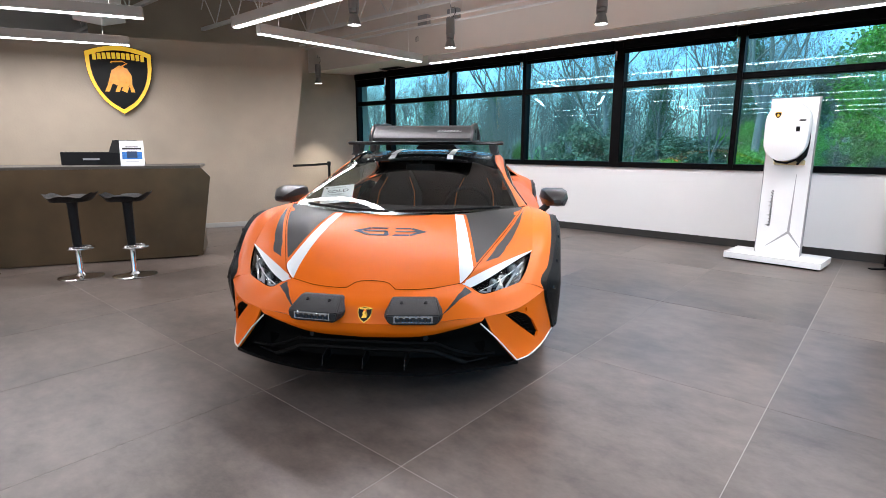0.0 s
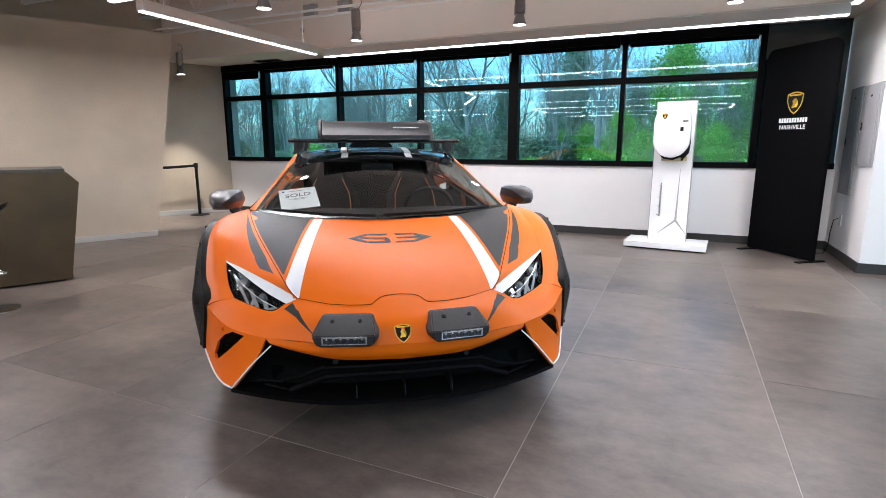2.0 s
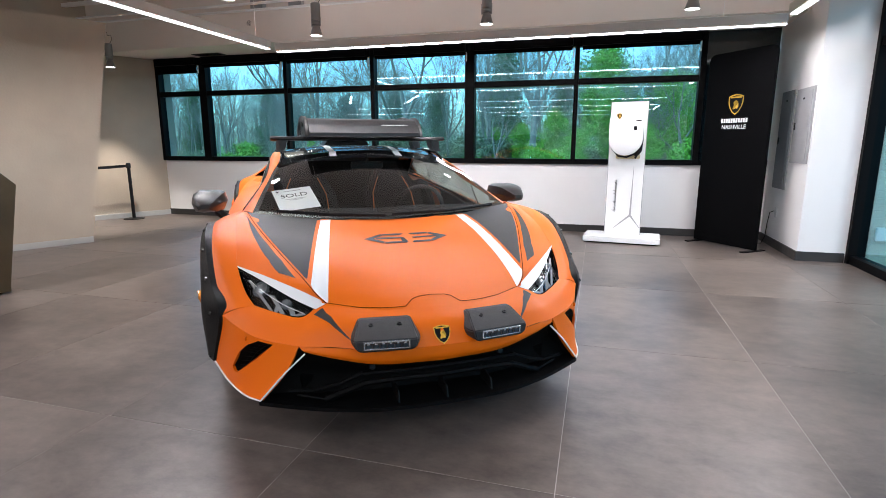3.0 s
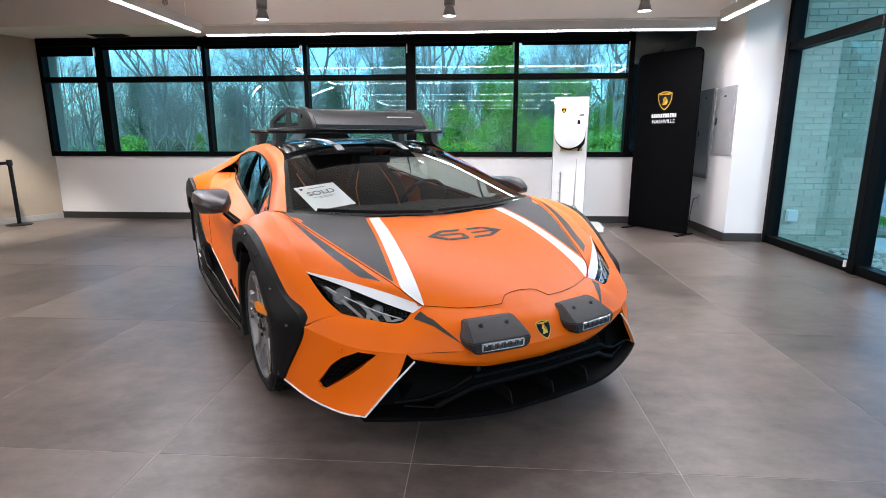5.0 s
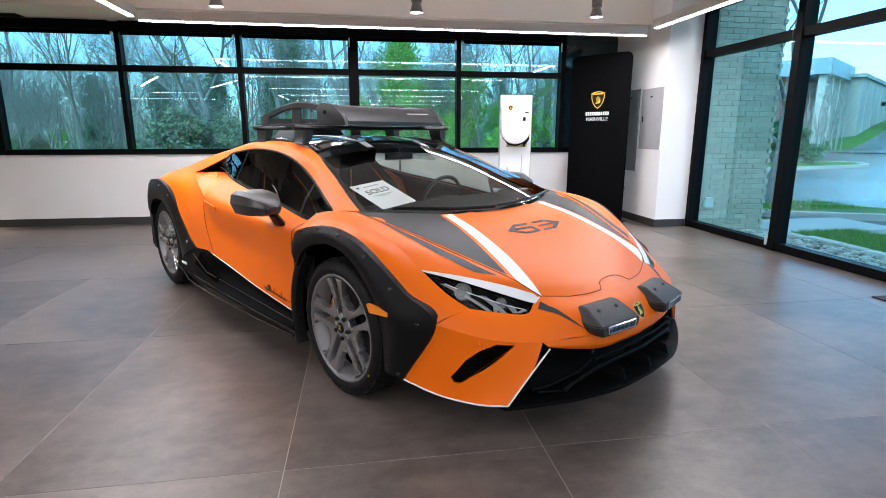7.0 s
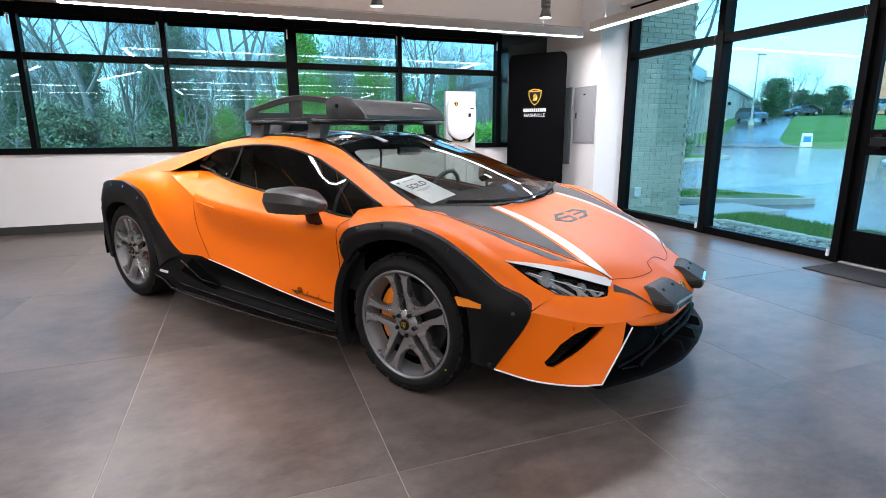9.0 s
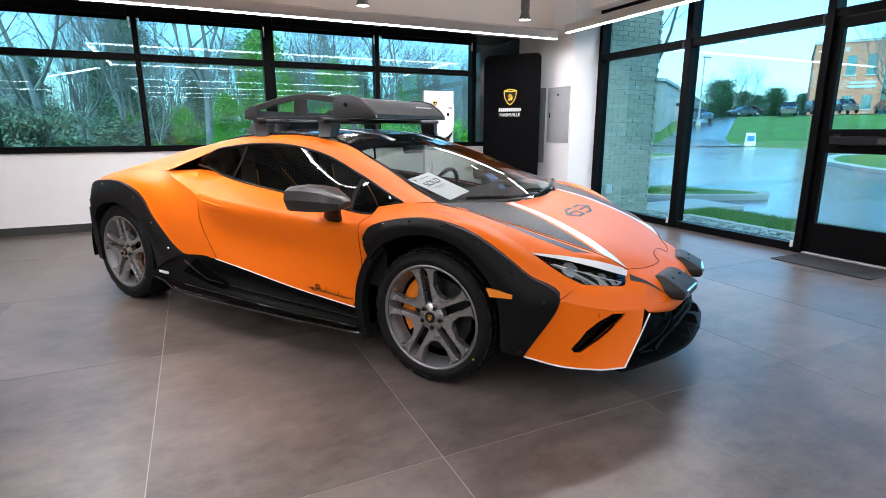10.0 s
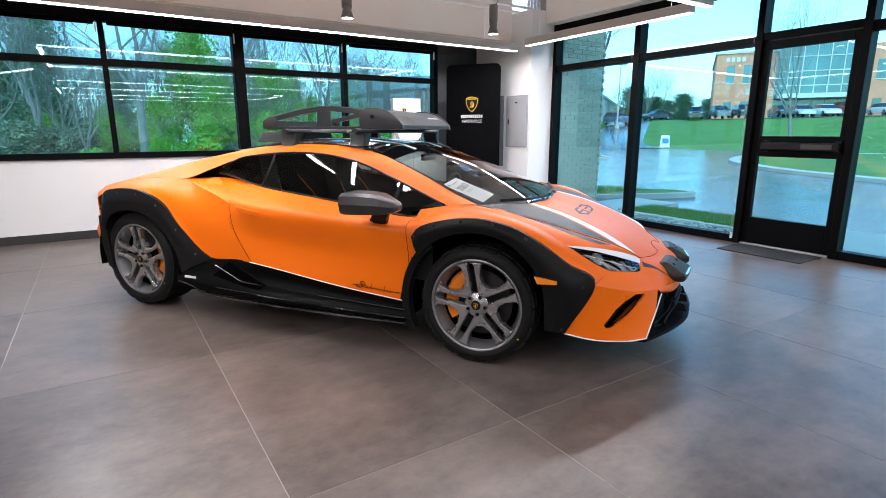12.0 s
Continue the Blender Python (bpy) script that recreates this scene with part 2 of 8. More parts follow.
slab("baseboard_column", M_BASE, 0.865, 1.32, 6.065, 6.08, 0, 0.1, label="dark baseboard round the corner column")
slab("baseboard_column_side", M_BASE, 0.865, 0.88, 6.08, 7.405, 0, 0.1, label="dark baseboard along the corner column")


def deck():
    bm = bmesh.new()
    n, pitch = 150, 0.09
    rows = []
    for i in range(n):
        x = ROOM_X0 + i * pitch
        rows += [[(x, BACK_Y, 3.86), (x, 7.64, 3.86)], [(x + 0.045, BACK_Y, 3.86), (x + 0.045, 7.64, 3.86)],
                 [(x + 0.055, BACK_Y, 3.9), (x + 0.055, 7.64, 3.9)], [(x + 0.08, BACK_Y, 3.9), (x + 0.08, 7.64, 3.9)]]
    grid(bm, rows)
    box(bm, ROOM_X0 - 0.2, 1.6, BACK_Y - 0.2, 7.7, 3.95, 4.1)
    return tagged(part("ceiling", bm, M_DECK), "white painted corrugated steel roof deck", "ceiling", kind="structure")


deck()


def bar_joist(y):
    t = thing("bar_joist", pose(0, y, 0), "white painted open-web steel joist under the roof deck", "joist", "roof joists", kind="structure")
    bm = bmesh.new()
    box(bm, ROOM_X0, 1.15, -0.03, 0.03, 3.80, 3.855)
    part("top_chord", bm, M_DECK, t)
    bm = bmesh.new()
    box(bm, ROOM_X0, 1.15, -0.03, 0.03, 3.28, 3.33)
    part("bottom_chord", bm, M_DECK, t)
    bm = bmesh.new()
    x, k = ROOM_X0 + 0.1, 0
    while x < 0.8:
        tube(bm, [(x, 0, 3.3 if k % 2 else 3.82), (x + 0.36, 0, 3.82 if k % 2 else 3.3)], 0.011, 5)
        x, k = x + 0.36, k + 1
    part("web", bm, M_DECK, t)


for _y in (6.3, 4.9, 3.5, 2.1, 0.7, -0.7):
    bar_joist(_y)

# ---- window band ----
def window_bay(i, x0, x1, shade):
    w = thing(f"window_{i}", pose(0, 0, 0), "black-framed window bay with tinted glass over the low wall", "window", "window bays", kind="structure")
    zt = 2.60
    for nm, b in (("sill", (x0, x1, 7.385, 7.51, 0.957, 1.03)), ("head", (x0, x1, 7.385, 7.51, 2.53, HEAD - 0.004)), ("transom", (x0 + 0.03, x1 - 0.03, 7.39, 7.50, 2.035, 2.115))):
        bm = bmesh.new()
        box(bm, *b, bevel=0.003)
        part(nm, bm, M_BLACKFRAME, w)
    for z0, z1 in ((1.03, 2.035), (2.115, 2.53)):
        bm = bmesh.new()
        box(bm, x0, x1, 7.446, 7.452, z0, z1)
        g = part("pane", bm, M_GLASS, w)
        g.visible_shadow = False
    if shade:
        bm = bmesh.new()
        box(bm, x0 + 0.06, x1 - 0.06, 7.30, 7.38, 2.53, 2.645, bevel=0.01)
        part("shade_cassette", bm, M_BLACKFRAME, w)
        bm = bmesh.new()
        box(bm, x0 + 0.065, x1 - 0.065, 7.352, 7.358, 2.41 if i == 1 else 2.492, 2.54)
        box(bm, x0 + 0.065, x1 - 0.065, 7.347, 7.363, (2.41 if i == 1 else 2.492) - 0.012, 2.41 if i == 1 else 2.492, bevel=0.003)
        part("shade", bm, M_FABRIC, w, "black roller shade rolled up to its hem bar")
        bm = bmesh.new()
        box(bm, x1 - 0.055, x1 - 0.04, 7.36, 7.375, 2.40, 2.52)
        part("chain_guide", bm, M_WHITEGLOSS, w)
    return w


def mullion(x, w):
    bm = bmesh.new()
    box(bm, x - w / 2, x + w / 2, 7.375, 7.52, 0.96, HEAD - 0.006, bevel=0.004)
    tagged(part("mullion", bm, M_BLACKFRAME), "black aluminium window mullion", "mullion", "window mullions", kind="structure")


EDGES = (-8.62, -7.67, -6.09, -4.59, -3.07, -1.575, -0.0)
for _i, (_a, _b) in enumerate(zip(EDGES, EDGES[1:]), 1):
    window_bay(_i, _a, _b, True)
for _x, _w in ((-8.59, 0.06), (-7.67, 0.14), (-6.09, 0.06), (-4.59, 0.06), (-3.07, 0.14), (-1.575, 0.06), (0.0, 0.07)):
    mullion(_x, _w)
M_DARKPANE = mat("dark_spandrel_glass", (0.008, 0.022, 0.030), 0.08, var=0.2, bump=0, spec=0.8)
slab("spandrel_panel", M_DARKPANE, 0.035, 0.86, 7.44, 7.5, 0.957, HEAD - 0.004, label="dark glass blanking panel at the end of the window band")
slab("spandrel_rail", M_BLACKFRAME, 0.035, 0.86, 7.40, 7.438, 0.96, 1.03, label="black sill rail under the dark glass panel")

# ---- entrance glazing ----
def glazing_bay(i, y0, y1, door=False):
    """One bay of the glass wall, y0 the far side."""
    w = thing(f"glazing_{i}", pose(0, 0, 0), "black-framed floor-to-head glass bay of the entrance wall", "window", "entrance glazing", kind="structure")
    X0, X1 = 1.35, 1.47
    low = 2.215 if door else 2.175
    bars = [("head", (X0, X1, y1, y0, 2.75, 2.86)), ("transom", (X0, X1, y1, y0, low, 2.29 if door else 2.265))]
    if not door:
        bars.append(("sill", (X0, X1, y1, y0, 0.0, 0.085)))
    for nm, b in bars:
        bm = bmesh.new()
        box(bm, *b, bevel=0.003)
        part(nm, bm, M_BLACKFRAME, w)
    for z0, z1 in ((2.29 if door else 2.265, 2.75),) + (() if door else ((0.085, 2.175),)):
        bm = bmesh.new()
        box(bm, 1.408, 1.414, y1, y0, z0, z1)
        g = part("pane", bm, M_GLASS, w)
        g.visible_shadow = False


def post(y, w=0.09):
    bm = bmesh.new()
    box(bm, 1.33, 1.49, y - w / 2, y + w / 2, 0, 2.858, bevel=0.004)
    tagged(part("mullion", bm, M_BLACKFRAME), "black aluminium post of the entrance glazing", "mullion", "entrance posts", kind="structure")


YS = (6.08, 4.535, 2.965, 1.988, 0.42, -1.13, -2.7)
for _i, (_a, _b) in enumerate(zip(YS, YS[1:]), 1):
    glazing_bay(_i, _a, _b, door=_i == 3)
    post(_b, 0.072 if _i in (2, 3) else 0.09)
post(6.05, 0.06)
slab("wall_entrance", M_WHITE, 1.33, 1.53, BACK_Y, -2.75, 0, 2.86, label="white wall beyond the entrance glazing")

door = thing("door_1", pose(1.41, 0, 0), "black-framed glass entrance door with two panes and a push bar", "door", kind="structure")
for _nm, _b in (("stile", (-0.03, 0.03, 2.862, 2.926, 0.02, 2.205)), ("stile", (-0.03, 0.03, 2.03, 2.095, 0.02, 2.205)), ("top_rail", (-0.03, 0.03, 2.095, 2.862, 2.12, 2.205)),
                ("middle_rail", (-0.03, 0.03, 2.095, 2.862, 0.995, 1.215)), ("bottom_rail", (-0.03, 0.03, 2.095, 2.862, 0.02, 0.315))):
    _bm = bmesh.new()
    box(_bm, *_b, bevel=0.004)
    part(_nm, _bm, M_BLACKFRAME, door)
for _z0, _z1 in ((0.315, 0.995), (1.215, 2.12)):
    _bm = bmesh.new()
    box(_bm, -0.004, 0.002, 2.095, 2.862, _z0, _z1)
    part("pane", _bm, M_GLASS, door).visible_shadow = False
_bm = bmesh.new()
box(_bm, -0.11, -0.05, 2.06, 2.80, 1.07, 1.15, bevel=0.01)
box(_bm, -0.055, -0.03, 2.06, 2.12, 1.05, 1.17)
box(_bm, -0.055, -0.03, 2.74, 2.80, 1.05, 1.17)
part("push_bar", _bm, M_BLACKPL, door, "black panic push bar")
_bm = bmesh.new()
box(_bm, -0.114, -0.110, 2.12, 2.40, 1.085, 1.135, bevel=0.001)
part("touch_plate", _bm, M_BASE, door, "dark grey touch plate of the push bar")
_bm = bmesh.new()
box(_bm, -0.06, 0.07, 2.03, 2.926, 0.0, 0.016, bevel=0.004)
part("threshold", _bm, M_GREYSTEEL, door, "grey metal threshold")

def shade_chain(y):
    """The bead chain of a roller shade beside a post, held near the floor."""
    t = thing("shade_chain", pose(1.318, y, 0), "white bead chain of a roller shade with a floor clip", "shade chain", "shade chains")
    bm = bmesh.new()
    for d in (-0.007, 0.007):
        tube(bm, [(0, d, 0.10), (0, d * 0.9, 1.4), (0, d * 0.8, 2.78)], 0.0011, 4)
    part("chain", bm, M_GREYSTEEL, t)
    bm = bmesh.new()
    box(bm, -0.008, 0.012, -0.012, 0.012, 0.05, 0.115, bevel=0.003)
    part("clip", bm, M_WHITEGLOSS, t, "white chain clip")


shade_chain(4.592)
shade_chain(3.012)

# ---- reception wall, at a slant to the room ----
ACC = pose(-7.41, 4.825, 0, 0, 0, math.degrees(math.atan2(0.894, 0.447)))
_bm = bmesh.new()
prism(_bm, [(-4.9, 0.0), (0.0, 0.0), (0.43, 2.715), (-4.9, 2.715)], 0.22, Matrix.Rotation(math.pi / 2, 4, "X") @ Matrix.Translation((0, 0, -0.22)))
reception_wall = tagged(part("wall_reception", _bm, M_BEIGE), "beige plaster reception wall with a slanted end", "wall", kind="structure")
reception_wall.matrix_basis = ACC
_bm = bmesh.new()
box(_bm, -4.9, 0.0, -0.010, 0.0, 0, 0.075, bevel=0.002)
_o = tagged(part("baseboard_reception", _bm, MATS["brushed_skirting"]), "brushed pale skirting along the reception wall", "baseboard", kind="structure")
_o.matrix_basis = ACC

# ---- lamps ----
COOL = (0.97, 0.95, 1.0)
M_ADDED_UPLIGHT = mat("added_uplight_glow", (0.9, 0.9, 0.9), 0.5, emit=(0.93, 0.96, 1.0), emit_strength=0.4, bump=0)


def linear_light(x0, y0, x1, y1, z, watts):
    """A hung linear fitting between two ends; z is its lens. An added uplight sits on top."""
    n = math.hypot(x1 - x0, y1 - y0)
    m = pose((x0 + x1) / 2, (y0 + y1) / 2, z, 0, 0, math.degrees(math.atan2(y1 - y0, x1 - x0)))
    t = thing("linear_light", m, "long slim suspended linear light with a lit white lens", "ceiling light", "linear lights")
    h = n / 2
    bm = bmesh.new()
    box(bm, -h, h, -0.045, 0.045, 0.012, 0.105, bevel=0.004)
    part("housing", bm, M_HOUSING, t)
    bm = bmesh.new()
    box(bm, -h + 0.004, h - 0.004, -0.027, 0.027, 0.0, 0.018)
    part("diffuser", bm, M_EMIT, t, "glowing white lens")
    for s in (-0.8, 0.8):
        bm = bmesh.new()
        tube(bm, [(s * h, 0, 0.1), (s * h, 0, 3.87 - z)], 0.0025, 5)
        part("cable", bm, M_DECK, t)
    lamp = bar_lamp(0, 0, 0, n, 0.05, watts, COOL)
    lamp.matrix_world = m @ Matrix.Translation((0, 0, -0.006))
    # added uplight, unseen on the fitting, to brighten deck and soffit
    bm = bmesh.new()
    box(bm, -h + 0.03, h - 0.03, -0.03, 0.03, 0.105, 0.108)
    part("upper_lens", bm, M_ADDED_UPLIGHT, t, "added unseen uplight lens that brightens the roof deck")
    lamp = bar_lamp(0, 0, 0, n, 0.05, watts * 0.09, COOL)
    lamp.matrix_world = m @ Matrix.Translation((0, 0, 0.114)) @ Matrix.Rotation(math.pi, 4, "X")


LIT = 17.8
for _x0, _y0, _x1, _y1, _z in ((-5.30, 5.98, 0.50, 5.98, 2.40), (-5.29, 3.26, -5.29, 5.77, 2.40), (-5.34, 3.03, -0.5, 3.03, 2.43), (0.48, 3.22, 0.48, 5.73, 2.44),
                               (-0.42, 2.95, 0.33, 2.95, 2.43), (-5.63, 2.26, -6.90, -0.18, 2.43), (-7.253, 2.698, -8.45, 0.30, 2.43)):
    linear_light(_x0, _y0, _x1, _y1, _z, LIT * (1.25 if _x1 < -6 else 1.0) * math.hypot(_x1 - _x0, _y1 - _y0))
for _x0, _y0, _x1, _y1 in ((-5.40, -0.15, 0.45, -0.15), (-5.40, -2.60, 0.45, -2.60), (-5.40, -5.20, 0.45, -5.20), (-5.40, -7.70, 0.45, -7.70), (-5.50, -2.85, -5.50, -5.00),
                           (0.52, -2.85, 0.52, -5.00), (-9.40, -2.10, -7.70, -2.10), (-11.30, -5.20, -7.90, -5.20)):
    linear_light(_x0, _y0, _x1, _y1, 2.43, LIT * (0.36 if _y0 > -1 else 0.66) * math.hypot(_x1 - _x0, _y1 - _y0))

M_SPOTBODY = mat("spotlight_paint", (0.30, 0.28, 0.27), 0.4, 0.3, var=0.05)
M_SPOTLENS = mat("lit_spot_lens", (0.9, 0.9, 0.9), 0.3, emit=(0.92, 0.96, 1.0), emit_strength=14.0, bump=0)


def spotlight(x, y, z, watts, top=3.28):
    t = thing("spotlight", pose(x, y, z), "grey hanging cylinder spotlight with a flared lit head", "spotlight", "hanging spotlights")
    bm = bmesh.new()
    lathe(bm, [(0.066, 0.0), (0.068, 0.006), (0.038, 0.105), (0.034, 0.11), (0.0, 0.11)], 24)
    part("head", bm, M_SPOTBODY, t, smooth=35)
    bm = bmesh.new()
    lathe(bm, [(0.0, 0.012), (0.055, 0.012), (0.060, 0.004)], 24)
    part("lens", bm, M_SPOTLENS, t, "glowing round lens")
    bm = bmesh.new()
    lathe(bm, [(0.0, 0.118), (0.047, 0.118), (0.047, 0.150), (0.0, 0.150)], 24)
    part("collar", bm, M_SPOTBODY, t, smooth=35)
    bm = bmesh.new()
    lathe(bm, [(0.0, 0.155), (0.052, 0.155), (0.052, 0.335), (0.046, 0.342), (0.0, 0.342)], 24)
    box(bm, -0.056, 0.056, -0.006, 0.006, 0.10, 0.20)
    part("body", bm, M_SPOTBODY, t, smooth=35)
    bm = bmesh.new()
    tube(bm, [(0, 0, 0.342), (0, 0, top - z)], 0.006, 6)
    part("stem", bm, M_DECK, t)
    bm = bmesh.new()
    tube(bm, [(0.03, 0, 0.335), (0.075, 0.01, 0.40), (0.07, 0.0, 0.46), (0.02, -0.01, 0.45), (0.0, 0, 0.50)], 0.004, 5)
    part("flex", bm, M_BLACKPL, t, "black supply flex", smooth=True)
    lamp = new("spot_light", bpy.data.lights.new("spot_light", "SPOT"))
    lamp.data.energy, lamp.data.color, lamp.data.spot_size, lamp.data.spot_blend, lamp.data.shadow_soft_size = watts, (1.0, 0.94, 0.87), radians(66), 0.6, 0.03
    lamp.matrix_world = pose(x, y, z - 0.01)


for _x, _y, _z in ((-4.33, 3.76, 2.44), (-4.34, 5.28, 2.425), (-2.405, 5.30, 2.435), (-0.475, 5.28, 2.45), (-1.056, 3.21, 2.40), (-8.42, 6.32, 2.38), (-8.95, 5.10, 2.38)):
    spotlight(_x, _y, _z, 90 if _x > -8 else 380, 3.28 if _x > -8 else HEAD)

# ---- the sports car: x ahead, y to its left, z up, from the ground midway between the axles ----
M_ORANGE = mat("satin_orange_paint", (0.77, 0.140, 0.002), 0.40, 0.0, var=0.015, scale=3, fine=900, bump=0.004, rvar=0.03, coat=0.04, coat_rough=0.28, spec=0.22)
M_SATINBLACK = mat("satin_black_film", (0.026, 0.026, 0.028), 0.45, var=0.05, scale=4, fine=600, bump=0.006, spec=0.35)
M_STRIPE = mat("white_stripe_film", (0.80, 0.80, 0.80), 0.35, var=0.02, bump=0)
M_FLARE = mat("moulded_black_plastic", (0.006, 0.006, 0.0065), 0.40, var=0.12, scale=5, fine=700, bump=0.02, spec=0.12)
M_SPLIT = mat("black_splitter_plastic", (0.003, 0.003, 0.0032), 0.5, var=0.12, scale=5, fine=700, bump=0.02, spec=0.06)
M_GLOSSBLACK = mat("gloss_black_paint", (0.006, 0.006, 0.007), 0.12, var=0.1, bump=0, coat=0.4, coat_rough=0.05)
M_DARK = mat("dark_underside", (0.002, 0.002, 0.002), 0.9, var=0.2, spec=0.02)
M_TYRE = mat("tyre_rubber", (0.006, 0.006, 0.006), 0.62, var=0.2, scale=10, fine=300, bump=0.03, spec=0.2)
M_RIM = mat("gunmetal_alloy", (0.38, 0.38, 0.39), 0.27, 0.9, var=0.04, scale=8, bump=0.004, fine=600)
M_LIP = mat("satin_rim_lip", (0.24, 0.24, 0.25), 0.45, 0.8, var=0.05, scale=8, bump=0.004, fine=600)
M_DISC = mat("brake_disc_steel", (0.035, 0.034, 0.033), 0.45, 0.8, var=0.2, scale=30)
M_CALIPER = mat("orange_caliper_paint", (0.75, 0.20, 0.01), 0.3, var=0.05, bump=0)
M_CARGLASS = glass_mat("car_window_glass", (0.46, 0.53, 0.50), 1.55)
M_SCREEN = glass_mat("windscreen_glass", (0.84, 0.90, 0.88), 1.52)
M_LENS = glass_mat("headlamp_cover", (0.90, 0.92, 0.92), 1.30)
M_LED = mat("white_light_guide", (0.24, 0.245, 0.25), 0.3, var=0.02, bump=0)
M_LEDLIT = mat("lamp_chip_glass", (0.02, 0.03, 0.04), 0.06, 0.0, var=0.1, bump=0)
M_PROJ = mat("projector_glass", (0.28, 0.30, 0.32), 0.12, 0.5, var=0.08, bump=0)
M_REFLECTOR = mat("grey_reflector", (0.55, 0.58, 0.62), 0.15, 0.8, var=0.08, bump=0)
M_GREYMETAL = mat("satin_grey_metal", (0.036, 0.0345, 0.0355), 0.34, 0.4, var=0.05, bump=0.005, fine=500)
M_RACK = mat("rack_powder_coat", (0.017, 0.017, 0.0185), 0.42, 0.15, var=0.06, bump=0.01, fine=600)
M_GOLD = mat("gold_enamel", (0.75, 0.45, 0.06), 0.28, 0.5, var=0.05, bump=0)
M_BLACKEN = mat("black_enamel", (0.004, 0.004, 0.004), 0.4, bump=0, spec=0.15)
M_SEAT = mat("black_suede", (0.009, 0.0085, 0.0085), 0.85, var=0.15, fine=500, bump=0.03, spec=0.1)
M_AMBER = mat("amber_marker_lens", (0.85, 0.25, 0.02), 0.15, bump=0)
M_PODPL = mat("pod_plastic", (0.022, 0.022, 0.023), 0.5, var=0.08, fine=700, bump=0.02, spec=0.3)
M_MESH = mat("black_mesh_insert", (0.003, 0.003, 0.003), 0.7, bump=0.02, spec=0.08)

car = thing("sports_car", pose(-3.118, 3.572, 0, 0, 0, -56.0), "low orange and black off-road sports car with white stripes", "car")


def cat(p0, p1, p2, p3, t):
    return 0.5 * (2 * p1 + (p2 - p0) * t + (2 * p0 - 5 * p1 + 4 * p2 - p3) * t * t + (3 * p1 - p0 - 3 * p2 + p3) * t ** 3)


class Line:
    """A smooth line through points, by its length from 0 to 1."""

    def __init__(self, *pts, straight=False):
        self.p = [np.array(q, float) for q in pts]
        d = [0.0]
        for a, b in zip(self.p, self.p[1:]):
            d.append(d[-1] + float(np.linalg.norm(b - a)))
        self.k = [v / d[-1] for v in d]
        self.straight = straight

    def at(self, u):
        u = min(max(u, 0.0), 1.0)
        i = 0
        while i < len(self.k) - 2 and u > self.k[i + 1]:
            i += 1
        t = (u - self.k[i]) / (self.k[i + 1] - self.k[i])
        p1, p2 = self.p[i], self.p[i + 1]
        if self.straight or len(self.p) == 2:
            return p1 + (p2 - p1) * t
        p0 = self.p[i - 1] if i else 2 * p1 - p2
        p3 = self.p[i + 2] if i + 2 < len(self.p) else 2 * p2 - p1
        return cat(p0, p1, p2, p3, t)


class Sheet:
    """A surface through lines that lie side by side; u runs along them, v across."""

    def __init__(self, *lines):
        self.lines = lines

    def at(self, u, v):
        q = [l.at(u) for l in self.lines]
        n = len(q) - 1
        f = min(max(v, 0.0), 1.0) * n
        i = min(int(f), n - 1)
        t = f - i
        if n == 1:
            return q[0] + (q[1] - q[0]) * t
        p1, p2 = q[i], q[i + 1]
        p0 = q[i - 1] if i else 2 * p1 - p2
        p3 = q[i + 2] if i + 2 <= n else 2 * p2 - p1
        return cat(p0, p1, p2, p3, t)

    def off(self, u, v, d):
        e = 1e-3
        u1, u0, v1, v0 = min(u + e, 1), max(u - e, 0), min(v + e, 1), max(v - e, 0)
        n = np.cross(self.at(u1, v) - self.at(u0, v), self.at(u, v1) - self.at(u, v0))
        k = np.linalg.norm(n)
        return self.at(u, v) + (d * n / k if k > 1e-12 else 0)


def clip_poly(bm, poly, keep=True):
    """Cuts a flat (u, v) mesh by a convex outline, run anticlockwise; keeps the inside, or takes it out."""
    n = len(poly)
    for i in range(n):
        (ax, ay), (bx, by) = poly[i], poly[(i + 1) % n]
        nx, ny = by - ay, ax - bx
        bmesh.ops.bisect_plane(bm, geom=bm.verts[:] + bm.edges[:] + bm.faces[:], plane_co=(ax, ay, 0), plane_no=(nx, ny, 0), clear_outer=keep, dist=1e-6)
    if not keep:
        def inside(c):
            return all((by - ay) * (c.x - ax) + (ax - bx) * (c.y - ay) <= 1e-7 for (ax, ay), (bx, by) in zip(poly, poly[1:] + poly[:1]))
        bmesh.ops.delete(bm, geom=[f for f in bm.faces if inside(f.calc_center_median())], context="FACES")


def skin(bm, sheet, sgn, nu=24, nv=8, u=(0, 1), v=(0, 1), off=0.0, keep=None, holes=(), cut=None):
    """Adds part of a sheet to bm on one side of the car (sgn -1: its right, 1: its left)."""
    t = bmesh.new()
    us, vs = [u[0] + (u[1] - u[0]) * i / nu for i in range(nu + 1)], [v[0] + (v[1] - v[0]) * i / nv for i in range(nv + 1)]
    vr = [[t.verts.new((a, b, 0)) for b in vs] for a in us]
    for a, b in zip(vr, vr[1:]):
        for k in range(nv):
            t.faces.new((a[k], b[k], b[k + 1], a[k + 1]))
    if keep:
        clip_poly(t, list(keep))
    for h in holes:
        clip_poly(t, list(h), keep=False)
    made = {}
    for w in t.verts:
        p = sheet.off(w.co.x, w.co.y, off) if off else sheet.at(w.co.x, w.co.y)
        made[w] = bm.verts.new((p[0], sgn * p[1], p[2]))
    for f in t.faces:
        if cut and cut(sum((made[w].co for w in f.verts), Vector()) / len(f.verts)):
            continue
        try:
            bm.faces.new([made[w] for w in f.verts])
        except ValueError:
            pass
    t.free()


